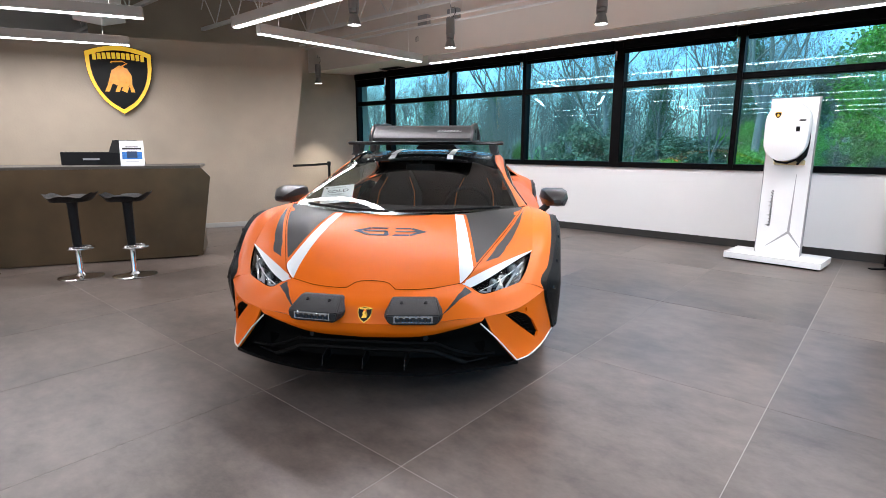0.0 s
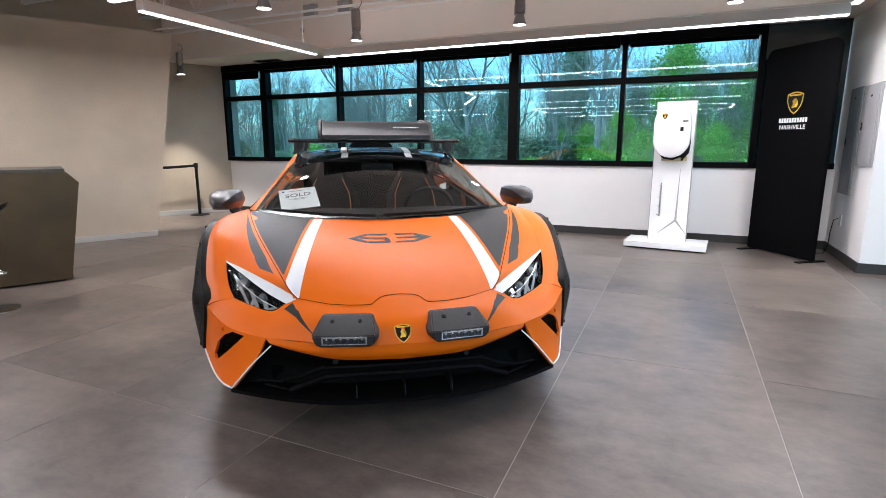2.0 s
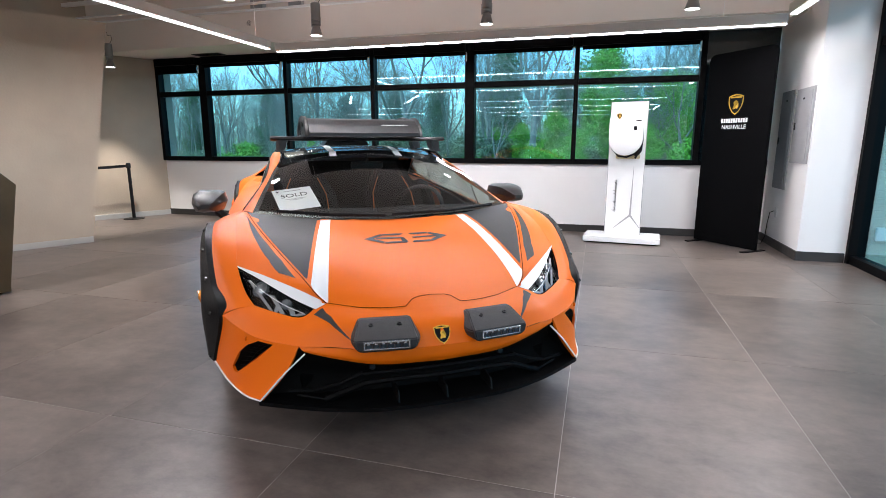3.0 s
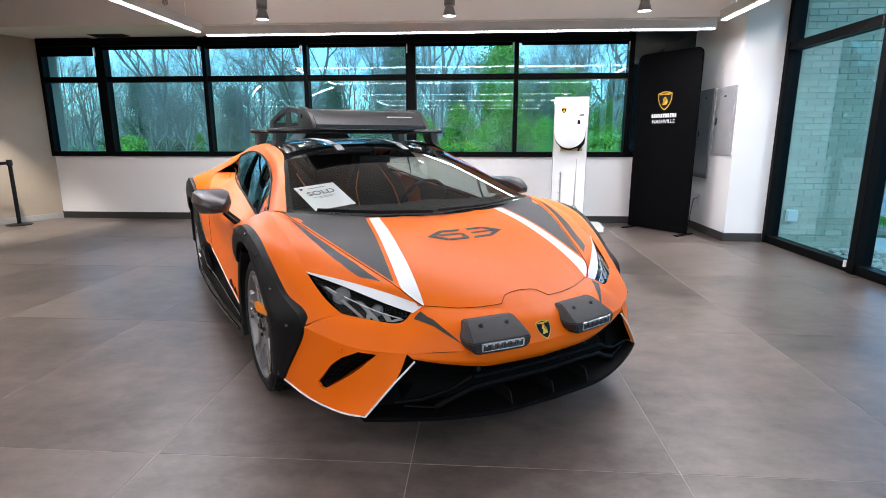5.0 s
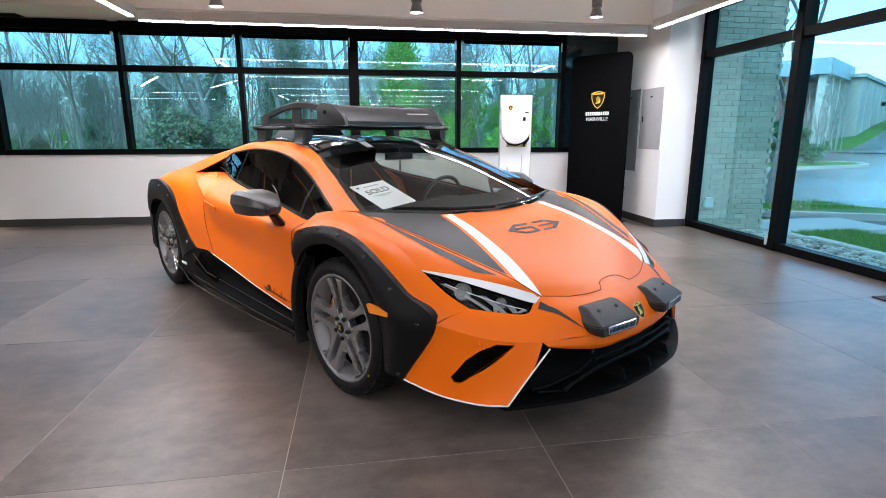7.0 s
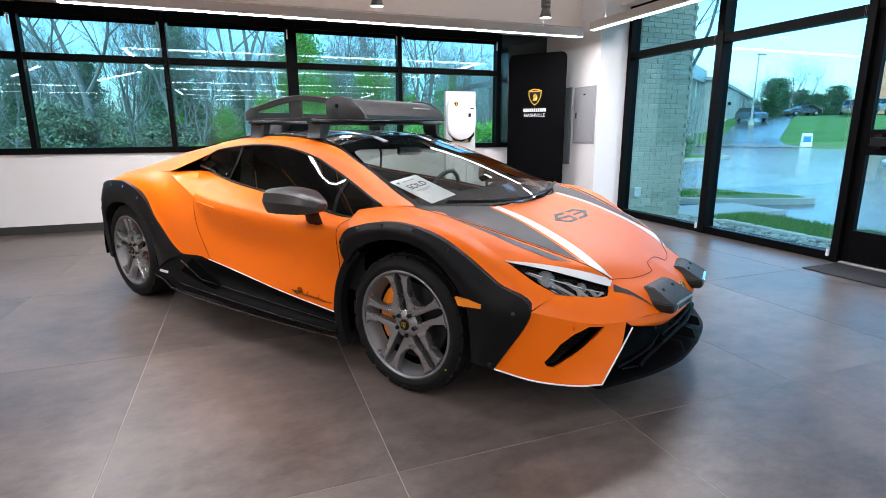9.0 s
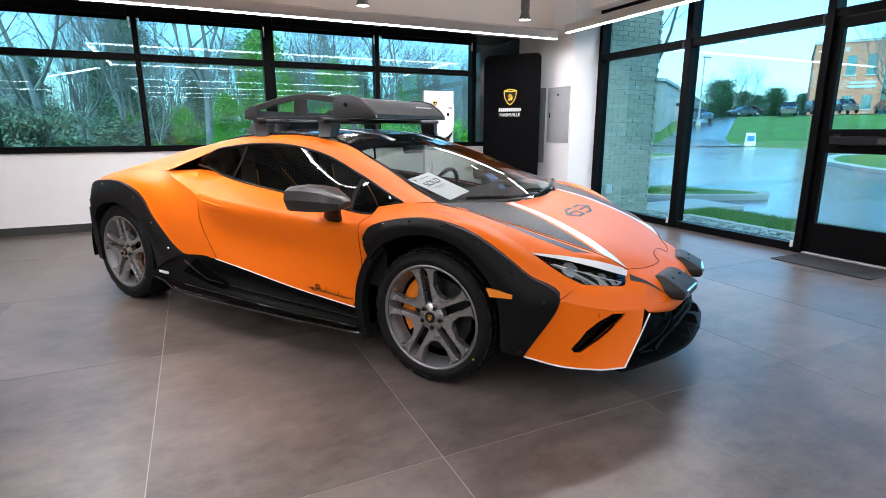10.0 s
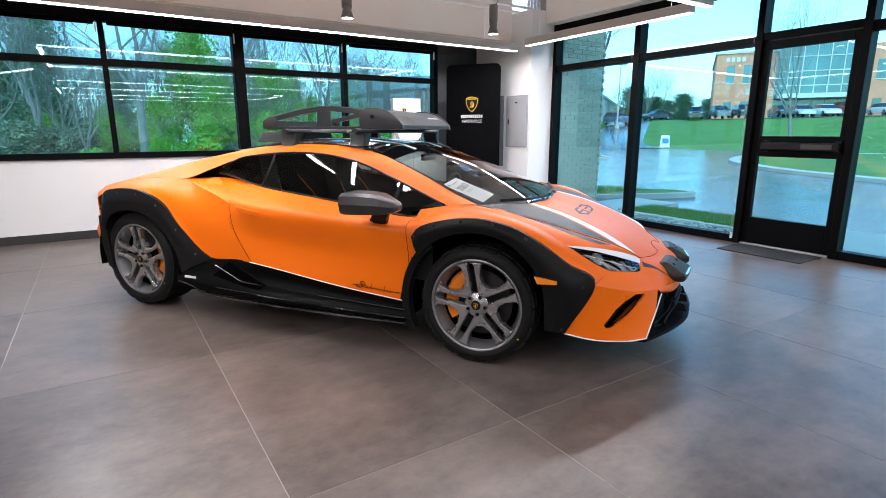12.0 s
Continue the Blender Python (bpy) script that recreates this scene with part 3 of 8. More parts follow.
def panel(name, bm, material, parent, label="", thick=0.004, angle=40):
    """A pressed panel: welded, given its sheet thickness, smooth but for its folds."""
    bmesh.ops.remove_doubles(bm, verts=bm.verts[:], dist=0.0006)
    loose = [v for v in bm.verts if not v.link_faces]
    bmesh.ops.delete(bm, geom=loose, context="VERTS")
    bmesh.ops.recalc_face_normals(bm, faces=bm.faces[:])
    c = sum((f.calc_center_median() for f in bm.faces), Vector()) / len(bm.faces)
    if thick:
        bmesh.ops.solidify(bm, geom=bm.faces[:], thickness=thick)
    return part(name, bm, material, parent, label, smooth=angle)


def seam(line, sgn, w=0.0022, n=24, u=(0, 1)):
    """Points along a line, for a thin gasket or a shut gap."""
    return [(p[0], sgn * p[1], p[2]) for p in (line.at(u[0] + (u[1] - u[0]) * i / n) for i in range(n + 1))]


# the lines that shape the body (x, distance from the middle, z)
HOOD_MID = Line((1.475, 0, 0.835), (1.70, 0, 0.777), (1.95, 0, 0.683), (2.13, 0, 0.600), (2.225, 0, 0.552))
HOOD_Q = Line((1.480, 0.20, 0.838), (1.70, 0.20, 0.780), (1.95, 0.21, 0.684), (2.12, 0.21, 0.600), (2.205, 0.21, 0.547))
HOOD_STR = Line((1.470, 0.36, 0.840), (1.68, 0.385, 0.787), (1.90, 0.41, 0.704), (2.04, 0.43, 0.628), (2.112, 0.442, 0.573))
HOOD_SHUT = Line((1.262, 0.765, 0.866), (1.40, 0.738, 0.838), (1.60, 0.679, 0.785), (1.80, 0.602, 0.718), (2.00, 0.520, 0.648), (2.075, 0.485, 0.610), (2.116, 0.444, 0.574))
CREST = Line((0.93, 0.800, 0.830), (1.12, 0.812, 0.862), (1.28, 0.822, 0.853), (1.46, 0.820, 0.818), (1.62, 0.814, 0.768), (1.773, 0.805, 0.686))
FLARE_TOP = Line((0.93, 0.925, 0.690), (1.00, 0.938, 0.756), (1.17, 0.945, 0.802), (1.345, 0.946, 0.814), (1.52, 0.942, 0.780), (1.66, 0.928, 0.708), (1.80, 0.902, 0.608), (1.93, 0.872, 0.512))
CREST_ON = Line((0.93, 0.800, 0.830), (1.12, 0.812, 0.862), (1.28, 0.822, 0.853), (1.46, 0.820, 0.818), (1.62, 0.814, 0.768), (1.773, 0.805, 0.686), (1.90, 0.775, 0.604), (1.986, 0.736, 0.556))
FENDER_MID = Line((0.93, 0.885, 0.770), (1.06, 0.890, 0.822), (1.23, 0.897, 0.842), (1.40, 0.896, 0.832), (1.57, 0.888, 0.786), (1.71, 0.878, 0.708), (1.85, 0.848, 0.612), (1.962, 0.815, 0.540))
HL_TOP = Line((1.773, 0.805, 0.686), (1.90, 0.690, 0.662), (2.02, 0.560, 0.622), (2.112, 0.442, 0.574))
FASCIA0 = Line((2.225, 0, 0.552), (2.205, 0.21, 0.547), (2.112, 0.442, 0.573), (2.128, 0.548, 0.528), (2.066, 0.648, 0.540), (1.986, 0.736, 0.556))
FASCIA1 = Line((2.305, 0, 0.500), (2.285, 0.22, 0.500), (2.205, 0.45, 0.516), (2.165, 0.560, 0.497), (2.085, 0.690, 0.512), (1.962, 0.812, 0.538))
FASCIA2 = Line((2.352, 0, 0.425), (2.335, 0.24, 0.426), (2.272, 0.45, 0.440), (2.222, 0.575, 0.440), (2.110, 0.740, 0.460), (1.932, 0.871, 0.508))
NOSE_EDGE = Line((2.352, 0, 0.425), (2.335, 0.24, 0.426), (2.280, 0.43, 0.436), (2.224, 0.570, 0.440))
NOSE_LIP = Line((2.325, 0, 0.348), (2.310, 0.26, 0.357), (2.272, 0.44, 0.390), (2.238, 0.550, 0.418))
BLADE_TOP = Line((2.224, 0.570, 0.440), (2.170, 0.660, 0.450), (2.080, 0.765, 0.467), (1.932, 0.871, 0.508))
BLADE_MID = Line((2.222, 0.622, 0.340), (2.160, 0.700, 0.336), (2.050, 0.800, 0.345), (1.868, 0.900, 0.385))
BLADE_LOW = Line((2.188, 0.727, 0.214), (2.100, 0.790, 0.208), (1.950, 0.862, 0.216), (1.801, 0.926, 0.253))
BELT = Line((1.10, 0.800, 0.856), (0.95, 0.798, 0.800), (0.80, 0.790, 0.784), (0.50, 0.775, 0.822), (0.17, 0.752, 0.858), (-0.20, 0.727, 0.895), (-0.42, 0.705, 0.930))
SHOULDER = Line((1.10, 0.925, 0.730), (0.95, 0.930, 0.722), (0.75, 0.936, 0.722), (0.50, 0.938, 0.734), (0.17, 0.936, 0.752), (-0.20, 0.926, 0.778), (-0.42, 0.902, 0.812))
WAIST = Line((1.10, 0.935, 0.52), (0.80, 0.925, 0.535), (0.30, 0.905, 0.560), (-0.10, 0.908, 0.585), (-0.385, 0.925, 0.640))
SILLTOP = Line((1.05, 0.938, 0.308), (0.85, 0.938, 0.318), (0.43, 0.936, 0.354), (0.0, 0.935, 0.407), (-0.25, 0.936, 0.436))
ROCKER = Line((1.02, 0.930, 0.200), (0.60, 0.955, 0.205), (0.20, 0.965, 0.196), (-0.25, 0.968, 0.192), (-0.62, 0.965, 0.190))
ARCH_IN = Line((-0.62, 0.545, 1.140), (-0.35, 0.555, 1.172), (0.0, 0.560, 1.188), (0.28, 0.565, 1.176), (0.545, 0.575, 1.130), (0.75, 0.625, 1.062), (0.95, 0.670, 0.985), (1.10, 0.708, 0.921), (1.25, 0.745, 0.868))
ARCH_OUT = Line((-0.62, 0.640, 1.070), (-0.42, 0.630, 1.112), (-0.12, 0.628, 1.138), (0.18, 0.632, 1.128), (0.45, 0.645, 1.078), (0.66, 0.672, 1.005), (0.82, 0.715, 0.953), (0.96, 0.757, 0.905), (1.10, 0.800, 0.858))
ARCH_MID = Line((-0.62, 0.602, 1.118), (-0.39, 0.600, 1.152), (-0.06, 0.602, 1.172), (0.23, 0.606, 1.160), (0.50, 0.618, 1.113), (0.71, 0.655, 1.044), (0.89, 0.698, 0.977), (1.03, 0.740, 0.921), (1.18, 0.780, 0.868))


def arch_cut(front, r):
    x, z = (1.3145, 0.335) if front else (-1.3145, 0.355)
    return lambda c: (c.x - x) ** 2 + (c.z - z) ** 2 < r * r and abs(c.y) > 0.5


# -- hood with its stripes and mark
HOOD = Sheet(HOOD_MID, HOOD_Q, HOOD_STR, HOOD_SHUT)
bm = bmesh.new()
for s in (-1, 1):
    skin(bm, HOOD, s, 28, 24)
hood = panel("hood", bm, M_ORANGE, car, "satin orange front lid")


def decal(name, material, pieces, lift=0.0012, label="", sheet=HOOD, parent=None, nu=28, nv=24):
    """Film laid on a sheet: convex (u, v) outlines with the side of the car that each is on."""
    bm = bmesh.new()
    for s, poly in pieces:
        area = sum(a[0] * b[1] - b[0] * a[1] for a, b in zip(poly, poly[1:] + poly[:1]))
        skin(bm, sheet, s, nu, nv, off=lift, keep=poly if area > 0 else poly[::-1])
        skin(bm, sheet, s, nu, nv, off=-lift, keep=poly if area > 0 else poly[::-1])
    return part(name, bm, material, parent or hood, label, smooth=True)


def on_hood(x, y):
    """The (u, v) of the hood that lies over a place in plan."""
    u, v = (x - 1.46) / 0.66, min(1.0, y / 0.6)
    for _ in range(14):
        q = HOOD.at(u, v)[:2]
        du, dv = (HOOD.at(u + 1e-4, v)[:2] - HOOD.at(u - 1e-4, v)[:2]) / 2e-4, (HOOD.at(u, v + 1e-4)[:2] - HOOD.at(u, v - 1e-4)[:2]) / 2e-4
        d = du[0] * dv[1] - du[1] * dv[0]
        if abs(d) < 1e-9:
            break
        ex, ey = x - q[0], y - q[1]
        u += (ex * dv[1] - ey * dv[0]) / d
        v += (ey * du[0] - ex * du[1]) / d
        u, v = min(max(u, 1e-3), 1 - 1e-3), min(max(v, 1e-3), 1 - 1e-3)
    return u, v


def shut_y(x):
    """How far from the middle the hood's shut line lies at x."""
    lo, hi = 0.0, 1.0
    for _ in range(30):
        mid = (lo + hi) / 2
        lo, hi = (mid, hi) if HOOD_SHUT.at(mid)[0] < x else (lo, mid)
    return HOOD_SHUT.at(lo)[1]


def film(name, material, side, x0, x1, inner, outer, label, rows=30, cols=6):
    """Film with straight cut edges on the hood, between two lines seen from above."""
    bm = bmesh.new()
    pts = []
    for i in range(rows + 1):
        x = x0 + (x1 - x0) * i / rows
        a, b = inner(x), max(inner(x) + 0.0005, outer(x))
        row = []
        for k in range(cols + 1):
            p = HOOD.at(*on_hood(x, a + (b - a) * k / cols))
            row.append((p[0], side * p[1], p[2] + 0.0018))
        pts.append(row)
    grid(bm, pts)
    part(name, bm, material, hood, label, smooth=True)


for s in (-1, 1):
    film("stripe", M_STRIPE, s, 1.478, 2.112, lambda x: 0.348 + 0.138 * (x - 1.47), lambda x: min(0.400 + 0.178 * (x - 1.47), shut_y(x) - 0.004), "white stripe film")
    film("film_panel", M_SATINBLACK, s, 1.455, 1.985, lambda x: 0.418 + 0.180 * (x - 1.47), lambda x: shut_y(x) - 0.010, "satin black film", cols=10)


def number_mark():
    """The angular 63 in one elongated six-sided plate, as strokes of dark film."""
    # plate plan: x across (to the car's right is minus), y up towards the screen, in metres
    strokes = [
        [(-0.215, 0.0), (-0.125, 0.045), (-0.118, 0.030), (-0.165, 0.004), (-0.165, -0.004), (-0.118, -0.030), (-0.125, -0.045)],
        [(-0.12, 0.045), (-0.01, 0.045), (-0.028, 0.030), (-0.115, 0.030)],
        [(-0.12, -0.045), (-0.012, -0.045), (-0.026, -0.030), (-0.115, -0.030)],
        [(-0.155, 0.010), (-0.03, 0.010), (-0.012, 0.0), (-0.03, -0.004), (-0.155, -0.004)],
        [(-0.012, 0.0), (-0.032, 0.006), (-0.030, -0.034), (-0.012, -0.045), (0.0, -0.034)],
        [(0.02, 0.045), (0.12, 0.045), (0.115, 0.030), (0.03, 0.030)],
        [(0.02, -0.045), (0.12, -0.045), (0.115, -0.030), (0.03, -0.030)],
        [(0.03, 0.006), (0.16, 0.006), (0.16, -0.006), (0.03, -0.006)],
        [(0.215, 0.0), (0.125, 0.045), (0.118, 0.030), (0.158, 0.004), (0.158, -0.004), (0.118, -0.030), (0.125, -0.045)],
    ]
    bm = bmesh.new()
    for st in strokes:
        vs = []
        for x, y in st:
            X = 1.735 - y
            v = abs(x) / 0.20 / 3
            lo, hi = 0.0, 1.0
            for _ in range(24):
                mid = (lo + hi) / 2
                if HOOD.at(mid, v)[0] < X:
                    lo = mid
                else:
                    hi = mid
            p = HOOD.at(lo, v)
            vs.append(bm.verts.new((p[0], x, p[2] + 0.0022)))
        bm.faces.new(vs)
    bmesh.ops.triangulate(bm, faces=bm.faces[:])
    bmesh.ops.solidify(bm, geom=bm.faces[:], thickness=0.0012)
    return part("race_number", bm, M_SATINBLACK, hood, "dark angular number sixty-three film")


number_mark()

# -- fenders, nose and bumper blades
FENDER_TOP = Sheet(HOOD_SHUT, Line((1.18, 0.800, 0.868), (1.40, 0.772, 0.845), (1.62, 0.745, 0.780), (1.78, 0.706, 0.714), (1.90, 0.632, 0.675), (2.02, 0.543, 0.634), (2.114, 0.445, 0.574)), Line((1.10, 0.806, 0.862), (1.28, 0.822, 0.853), (1.46, 0.820, 0.818), (1.62, 0.814, 0.768), (1.773, 0.805, 0.686), (1.90, 0.692, 0.660), (2.02, 0.562, 0.622), (2.112, 0.446, 0.573)))
FENDER_SIDE = Sheet(CREST_ON, FENDER_MID, FLARE_TOP)
BLADE = Sheet(BLADE_TOP, BLADE_MID, BLADE_LOW)
VENT = [(0.25, 0.064), (0.43, 0.064), (0.53, 0.20), (0.612, 0.40), (0.645, 0.72), (0.59, 0.775), (0.535, 0.765)]
for s in (-1, 1):
    side = "right" if s < 0 else "left"
    bm = bmesh.new()
    skin(bm, FENDER_TOP, s, 30, 8)
    skin(bm, FENDER_SIDE, s, 36, 8)
    fender = panel("front_fender", bm, M_ORANGE, car, "satin orange front wing")
    decal("film_arrow", M_SATINBLACK, [(s, [(0.08, 0.34), (0.28, 0.18), (0.30, 0.40)]), (s, [(0.28, 0.18), (0.45, 0.11), (0.45, 0.36), (0.30, 0.40)]), (s, [(0.45, 0.11), (0.63, 0.10), (0.61, 0.35), (0.45, 0.36)]), (s, [(0.63, 0.10), (0.80, 0.25), (0.735, 0.53), (0.61, 0.35)])], 0.0016, "thin satin black arrow film", FENDER_TOP, fender, 30, 8)
    bm = bmesh.new()
    skin(bm, BLADE, s, 24, 16, holes=[VENT])
    blade = panel("bumper_blade", bm, M_ORANGE, car, "orange bumper corner with a slanted intake", thick=0.012)
    bm = bmesh.new()
    skin(bm, Sheet(*[Line(*[(q[0] - 0.020, q[1] - 0.013, q[2]) for q in ln.p]) for ln in BLADE.lines]), s, 16, 8, holes=[VENT])
    part("blade_liner", bm, M_MESH, blade, "black inner liner of the bumper corner", smooth=40)
    # intake: an orange wall behind the inner strip, the black mesh between it and the outer edge
    ring = [Vector((p[0], s * p[1], p[2])) for p in (BLADE.at(*q) for q in VENT)]
    tr, br = Vector((2.137, s * 0.575, 0.402)), Vector((2.005, s * 0.750, 0.258))
    bm = bmesh.new()
    mid0, mid1 = ring[0].lerp(ring[6], 0.5), tr.lerp(br, 0.5)
    for q in ((ring[0], mid0, mid1, tr), (mid0, ring[6], br, mid1), (ring[6], ring[5], br)):
        bm.faces.new([bm.verts.new(v) for v in q])
    bmesh.ops.remove_doubles(bm, verts=bm.verts[:], dist=1e-4)
    part("intake_wall", bm, M_ORANGE, blade, "orange inner wall of the intake", smooth=40)
    back = Vector((-0.020, -s * 0.014, 0))
    bm = bmesh.new()
    outer = [ring[1], ring[2], ring[3], ring[4], ring[5]]
    inner = [tr.lerp(br, k / 4) for k in range(5)]
    rows = [[o + (i - o) * w / 8 + back * (0.2 + 1.0 * min(1, w / 3)) for w in range(9)] for o, i in zip(outer, inner)]
    grid(bm, rows)
    bm.faces.new([bm.verts.new(v) for v in (ring[0], ring[1], tr + back)])
    part("intake_duct", bm, M_MESH, blade, "black recessed intake")
    bm = bmesh.new()
    for k in range(1, 12):
        w = k / 12
        f = w * 4
        i0 = min(int(f), 3)
        o = outer[i0].lerp(outer[i0 + 1], f - i0)
        i = tr.lerp(br, w)
        tube(bm, [o + back * 0.5, o.lerp(i, 0.4) + back * 0.95, i + back * 0.9], 0.0016, 4)
    for k in range(1, 8):
        w = k / 8
        tube(bm, [o.lerp(i, w) + back * 0.92 for o, i in zip(outer, inner)], 0.0016, 4)
    part("intake_mesh", bm, M_BLACKPL, blade, "black honeycomb intake mesh")
    # white edge line down the blade and under it
    bm = bmesh.new()
    edge = [(2.2425, 0.549, 0.412), (2.224, 0.625, 0.337), (2.190, 0.727, 0.210)]
    low = seam(BLADE_LOW, 1, n=12)
    tube(bm, [(x + 0.002, s * y, z) for x, y, z in edge[:-1]] + [(x + 0.002, s * (y + 0.003), z - 0.002) for x, y, z in low], 0.0038, 6)
    part("edge_line", bm, M_STRIPE, blade, "thin white outline of the bumper corner")
    bm = bmesh.new()
    q = BLADE.off(0.56, 0.10, 0)
    lathe(bm, [(0.0, 0.004), (0.010, 0.004), (0.011, 0.0), (0.0, -0.004)], 16, Matrix.Translation((q[0], s * q[1], q[2])) @ Euler((radians(90), 0, radians(-35 if s < 0 else -145))).to_matrix().to_4x4())
    part("parking_sensor", bm, M_ORANGE, blade, "round orange parking sensor")

bm = bmesh.new()
NOSE = Sheet(FASCIA0, FASCIA1, FASCIA2)
UNDERNOSE = Sheet(NOSE_EDGE, Line((2.350, 0, 0.380), (2.332, 0.25, 0.384), (2.285, 0.435, 0.404), (2.236, 0.56, 0.427)), NOSE_LIP)
for s in (-1, 1):
    skin(bm, NOSE, s, 36, 12)
    skin(bm, UNDERNOSE, s, 20, 6)
nose = panel("front_bumper", bm, M_ORANGE, car, "satin orange nose panel between the headlamps", angle=75)
for s in (-1, 1):
    decal("film_wedge", M_SATINBLACK, [(s, [(0.574, 0.10), (0.602, 0.215), (0.360, 0.88)])], 0.0016, "satin black film wedge", NOSE, nose, 36, 12)
bm = bmesh.new()
tube(bm, [(x, y, z + 0.0005) for x, y, z in seam(HOOD_SHUT, -1, n=30)], 0.0016, 5)
tube(bm, [(x, y, z + 0.0005) for x, y, z in seam(HOOD_SHUT, 1, n=30)], 0.0016, 5)
notch = []
for y, xx in ((0.444, 2.112), (0.38, 2.140), (0.30, 2.168), (0.22, 2.192), (0.165, 2.200), (0.125, 2.203), (0.088, 2.172), (0.060, 2.163), (0.0, 2.160)):
    v = y / 0.21 / 3 if y < 0.21 else (1 + (y - 0.21) / 0.23) / 3
    lo, hi = 0.0, 1.0
    for _ in range(24):
        m2 = (lo + hi) / 2
        lo, hi = (m2, hi) if HOOD.at(m2, v)[0] < xx else (lo, m2)
    p = HOOD.at(lo, v)
    notch.append((p[0], p[1], p[2] + 0.0022))
tube(bm, [(x, -y, z) for x, y, z in notch] + notch[-2::-1], 0.0012, 6)
part("shut_gap", bm, M_DARK, hood, "dark shut gap round the front lid")

def shield(name, w, h, m, parent, gold, dark, label):
    """A badge: a pointed shield with a gold rim, a dark field and a plain gold figure."""
    def out(k):
        return [(x * w * k, y * h * k) for x, y in ((-0.5, 0.38), (-0.25, 0.46), (0, 0.49), (0.25, 0.46), (0.5, 0.38), (0.49, 0.1), (0.40, -0.15), (0.22, -0.38), (0, -0.52), (-0.22, -0.38), (-0.40, -0.15), (-0.49, 0.1))][::-1]
    t = parent
    bm = bmesh.new()
    prism(bm, out(1.0), 0.06 * w, m)
    rim = part(name, bm, gold, t, label)
    bm = bmesh.new()
    prism(bm, out(0.88), 0.012 * w, m @ Matrix.Translation((0, 0, 0.06 * w)))
    part("field", bm, dark, rim)
    bm = bmesh.new()
    # a plain rearing mass and a bar where the lettering stands
    prism(bm, [(-0.36 * w, 0.30 * h), (0.36 * w, 0.30 * h), (0.36 * w, 0.37 * h), (-0.36 * w, 0.37 * h)], 0.012 * w, m @ Matrix.Translation((0, 0, 0.072 * w)))
    prism(bm, [(-0.20 * w, -0.22 * h), (-0.10 * w, -0.24 * h), (0.02 * w, -0.20 * h), (0.12 * w, -0.22 * h), (0.20 * w, -0.10 * h), (0.17 * w, 0.06 * h), (0.06 * w, 0.20 * h), (-0.05 * w, 0.18 * h), (-0.16 * w, 0.08 * h), (-0.10 * w, -0.04 * h)], 0.012 * w, m @ Matrix.Translation((0, 0, 0.072 * w)))
    part("emblem", bm, gold, rim)
    return rim


shield("badge", 0.072, 0.080, Matrix.Translation((2.326, 0, 0.462)) @ Matrix(((0, -0.55, 0.835, 0), (1, 0, 0, 0), (0, 0.835, 0.55, 0), (0, 0, 0, 1))), nose, M_GOLD, M_BLACKEN, "gold and black shield badge")


# -- lamp pods on the nose
def lamp_pod(s):
    """A faceted housing: sloping top with two bolts, splayed cheeks, an upright face with the lamp strip."""
    bm = bmesh.new()
    for x, y, z in ((-0.135, 0.088, 0.000), (-0.135, 0.088, -0.075), (-0.060, 0.096, 0.033), (-0.030, 0.098, 0.032), (0.070, 0.116, -0.016), (0.074, 0.108, -0.052), (0.060, 0.092, -0.068), (0.040, 0.128, -0.020), (0.036, 0.126, -0.040), (-0.100, 0.124, -0.022), (-0.10, 0.115, -0.075)):
        for k in (-1, 1):
            bm.verts.new((x, k * y, z))
    bmesh.ops.convex_hull(bm, input=bm.verts[:])
    bmesh.ops.dissolve_limit(bm, angle_limit=radians(4), verts=bm.verts[:], edges=bm.edges[:])
    bmesh.ops.bevel(bm, geom=bm.edges[:], offset=0.004, segments=2, affect="EDGES")
    pod = part("lamp_pod", bm, M_PODPL, car, "black moulded auxiliary lamp pod", smooth=30, loc=pose(2.306, s * 0.234, 0.501, 0, 3, s * 7) @ Matrix.Diagonal((1, 1.08, 1, 1)))
    bm = bmesh.new()
    for y0, y1, z0, z1 in ((-0.084, 0.084, -0.022, -0.018), (-0.084, 0.084, -0.050, -0.046), (-0.084, -0.079, -0.050, -0.018), (0.079, 0.084, -0.050, -0.018)):
        box(bm, 0.066, 0.0785, y0, y1, z0, z1)
    part("lamp_surround", bm, M_REFLECTOR, pod, "bright rim of the lamp strip")
    bm = bmesh.new()
    box(bm, 0.064, 0.0752, -0.082, 0.082, -0.048, -0.020)
    part("lamp_bed", bm, M_GLOSSBLACK, pod)
    bm = bmesh.new()
    for k in range(6):
        y = -0.066 + 0.0264 * k
        box(bm, 0.0745, 0.0765, y - 0.0105, y + 0.0105, -0.045, -0.030, bevel=0.002)
    part("light_chips", bm, M_LEDLIT, pod, "row of six dark lamp chips")
    bm = bmesh.new()
    for k in range(6):
        y = -0.066 + 0.0264 * k
        box(bm, 0.0755, 0.0770, y - 0.0045, y + 0.0045, -0.029, -0.0235)
    part("chip_lenses", bm, M_REFLECTOR, pod, "small bright chip lenses")
    for y in (-0.053, 0.053):
        bm = bmesh.new()
        lathe(bm, [(0, 0.001), (0.004, 0.001), (0.0045, 0.003), (0.008, 0.003), (0.009, 0.0), (0.009, -0.006)], 12, Matrix.Translation((-0.004, y, 0.0205)) @ Matrix.Rotation(radians(26), 4, "Y"))
        part("bolt", bm, M_BLACKPL, pod)


for s in (-1, 1):
    lamp_pod(s)

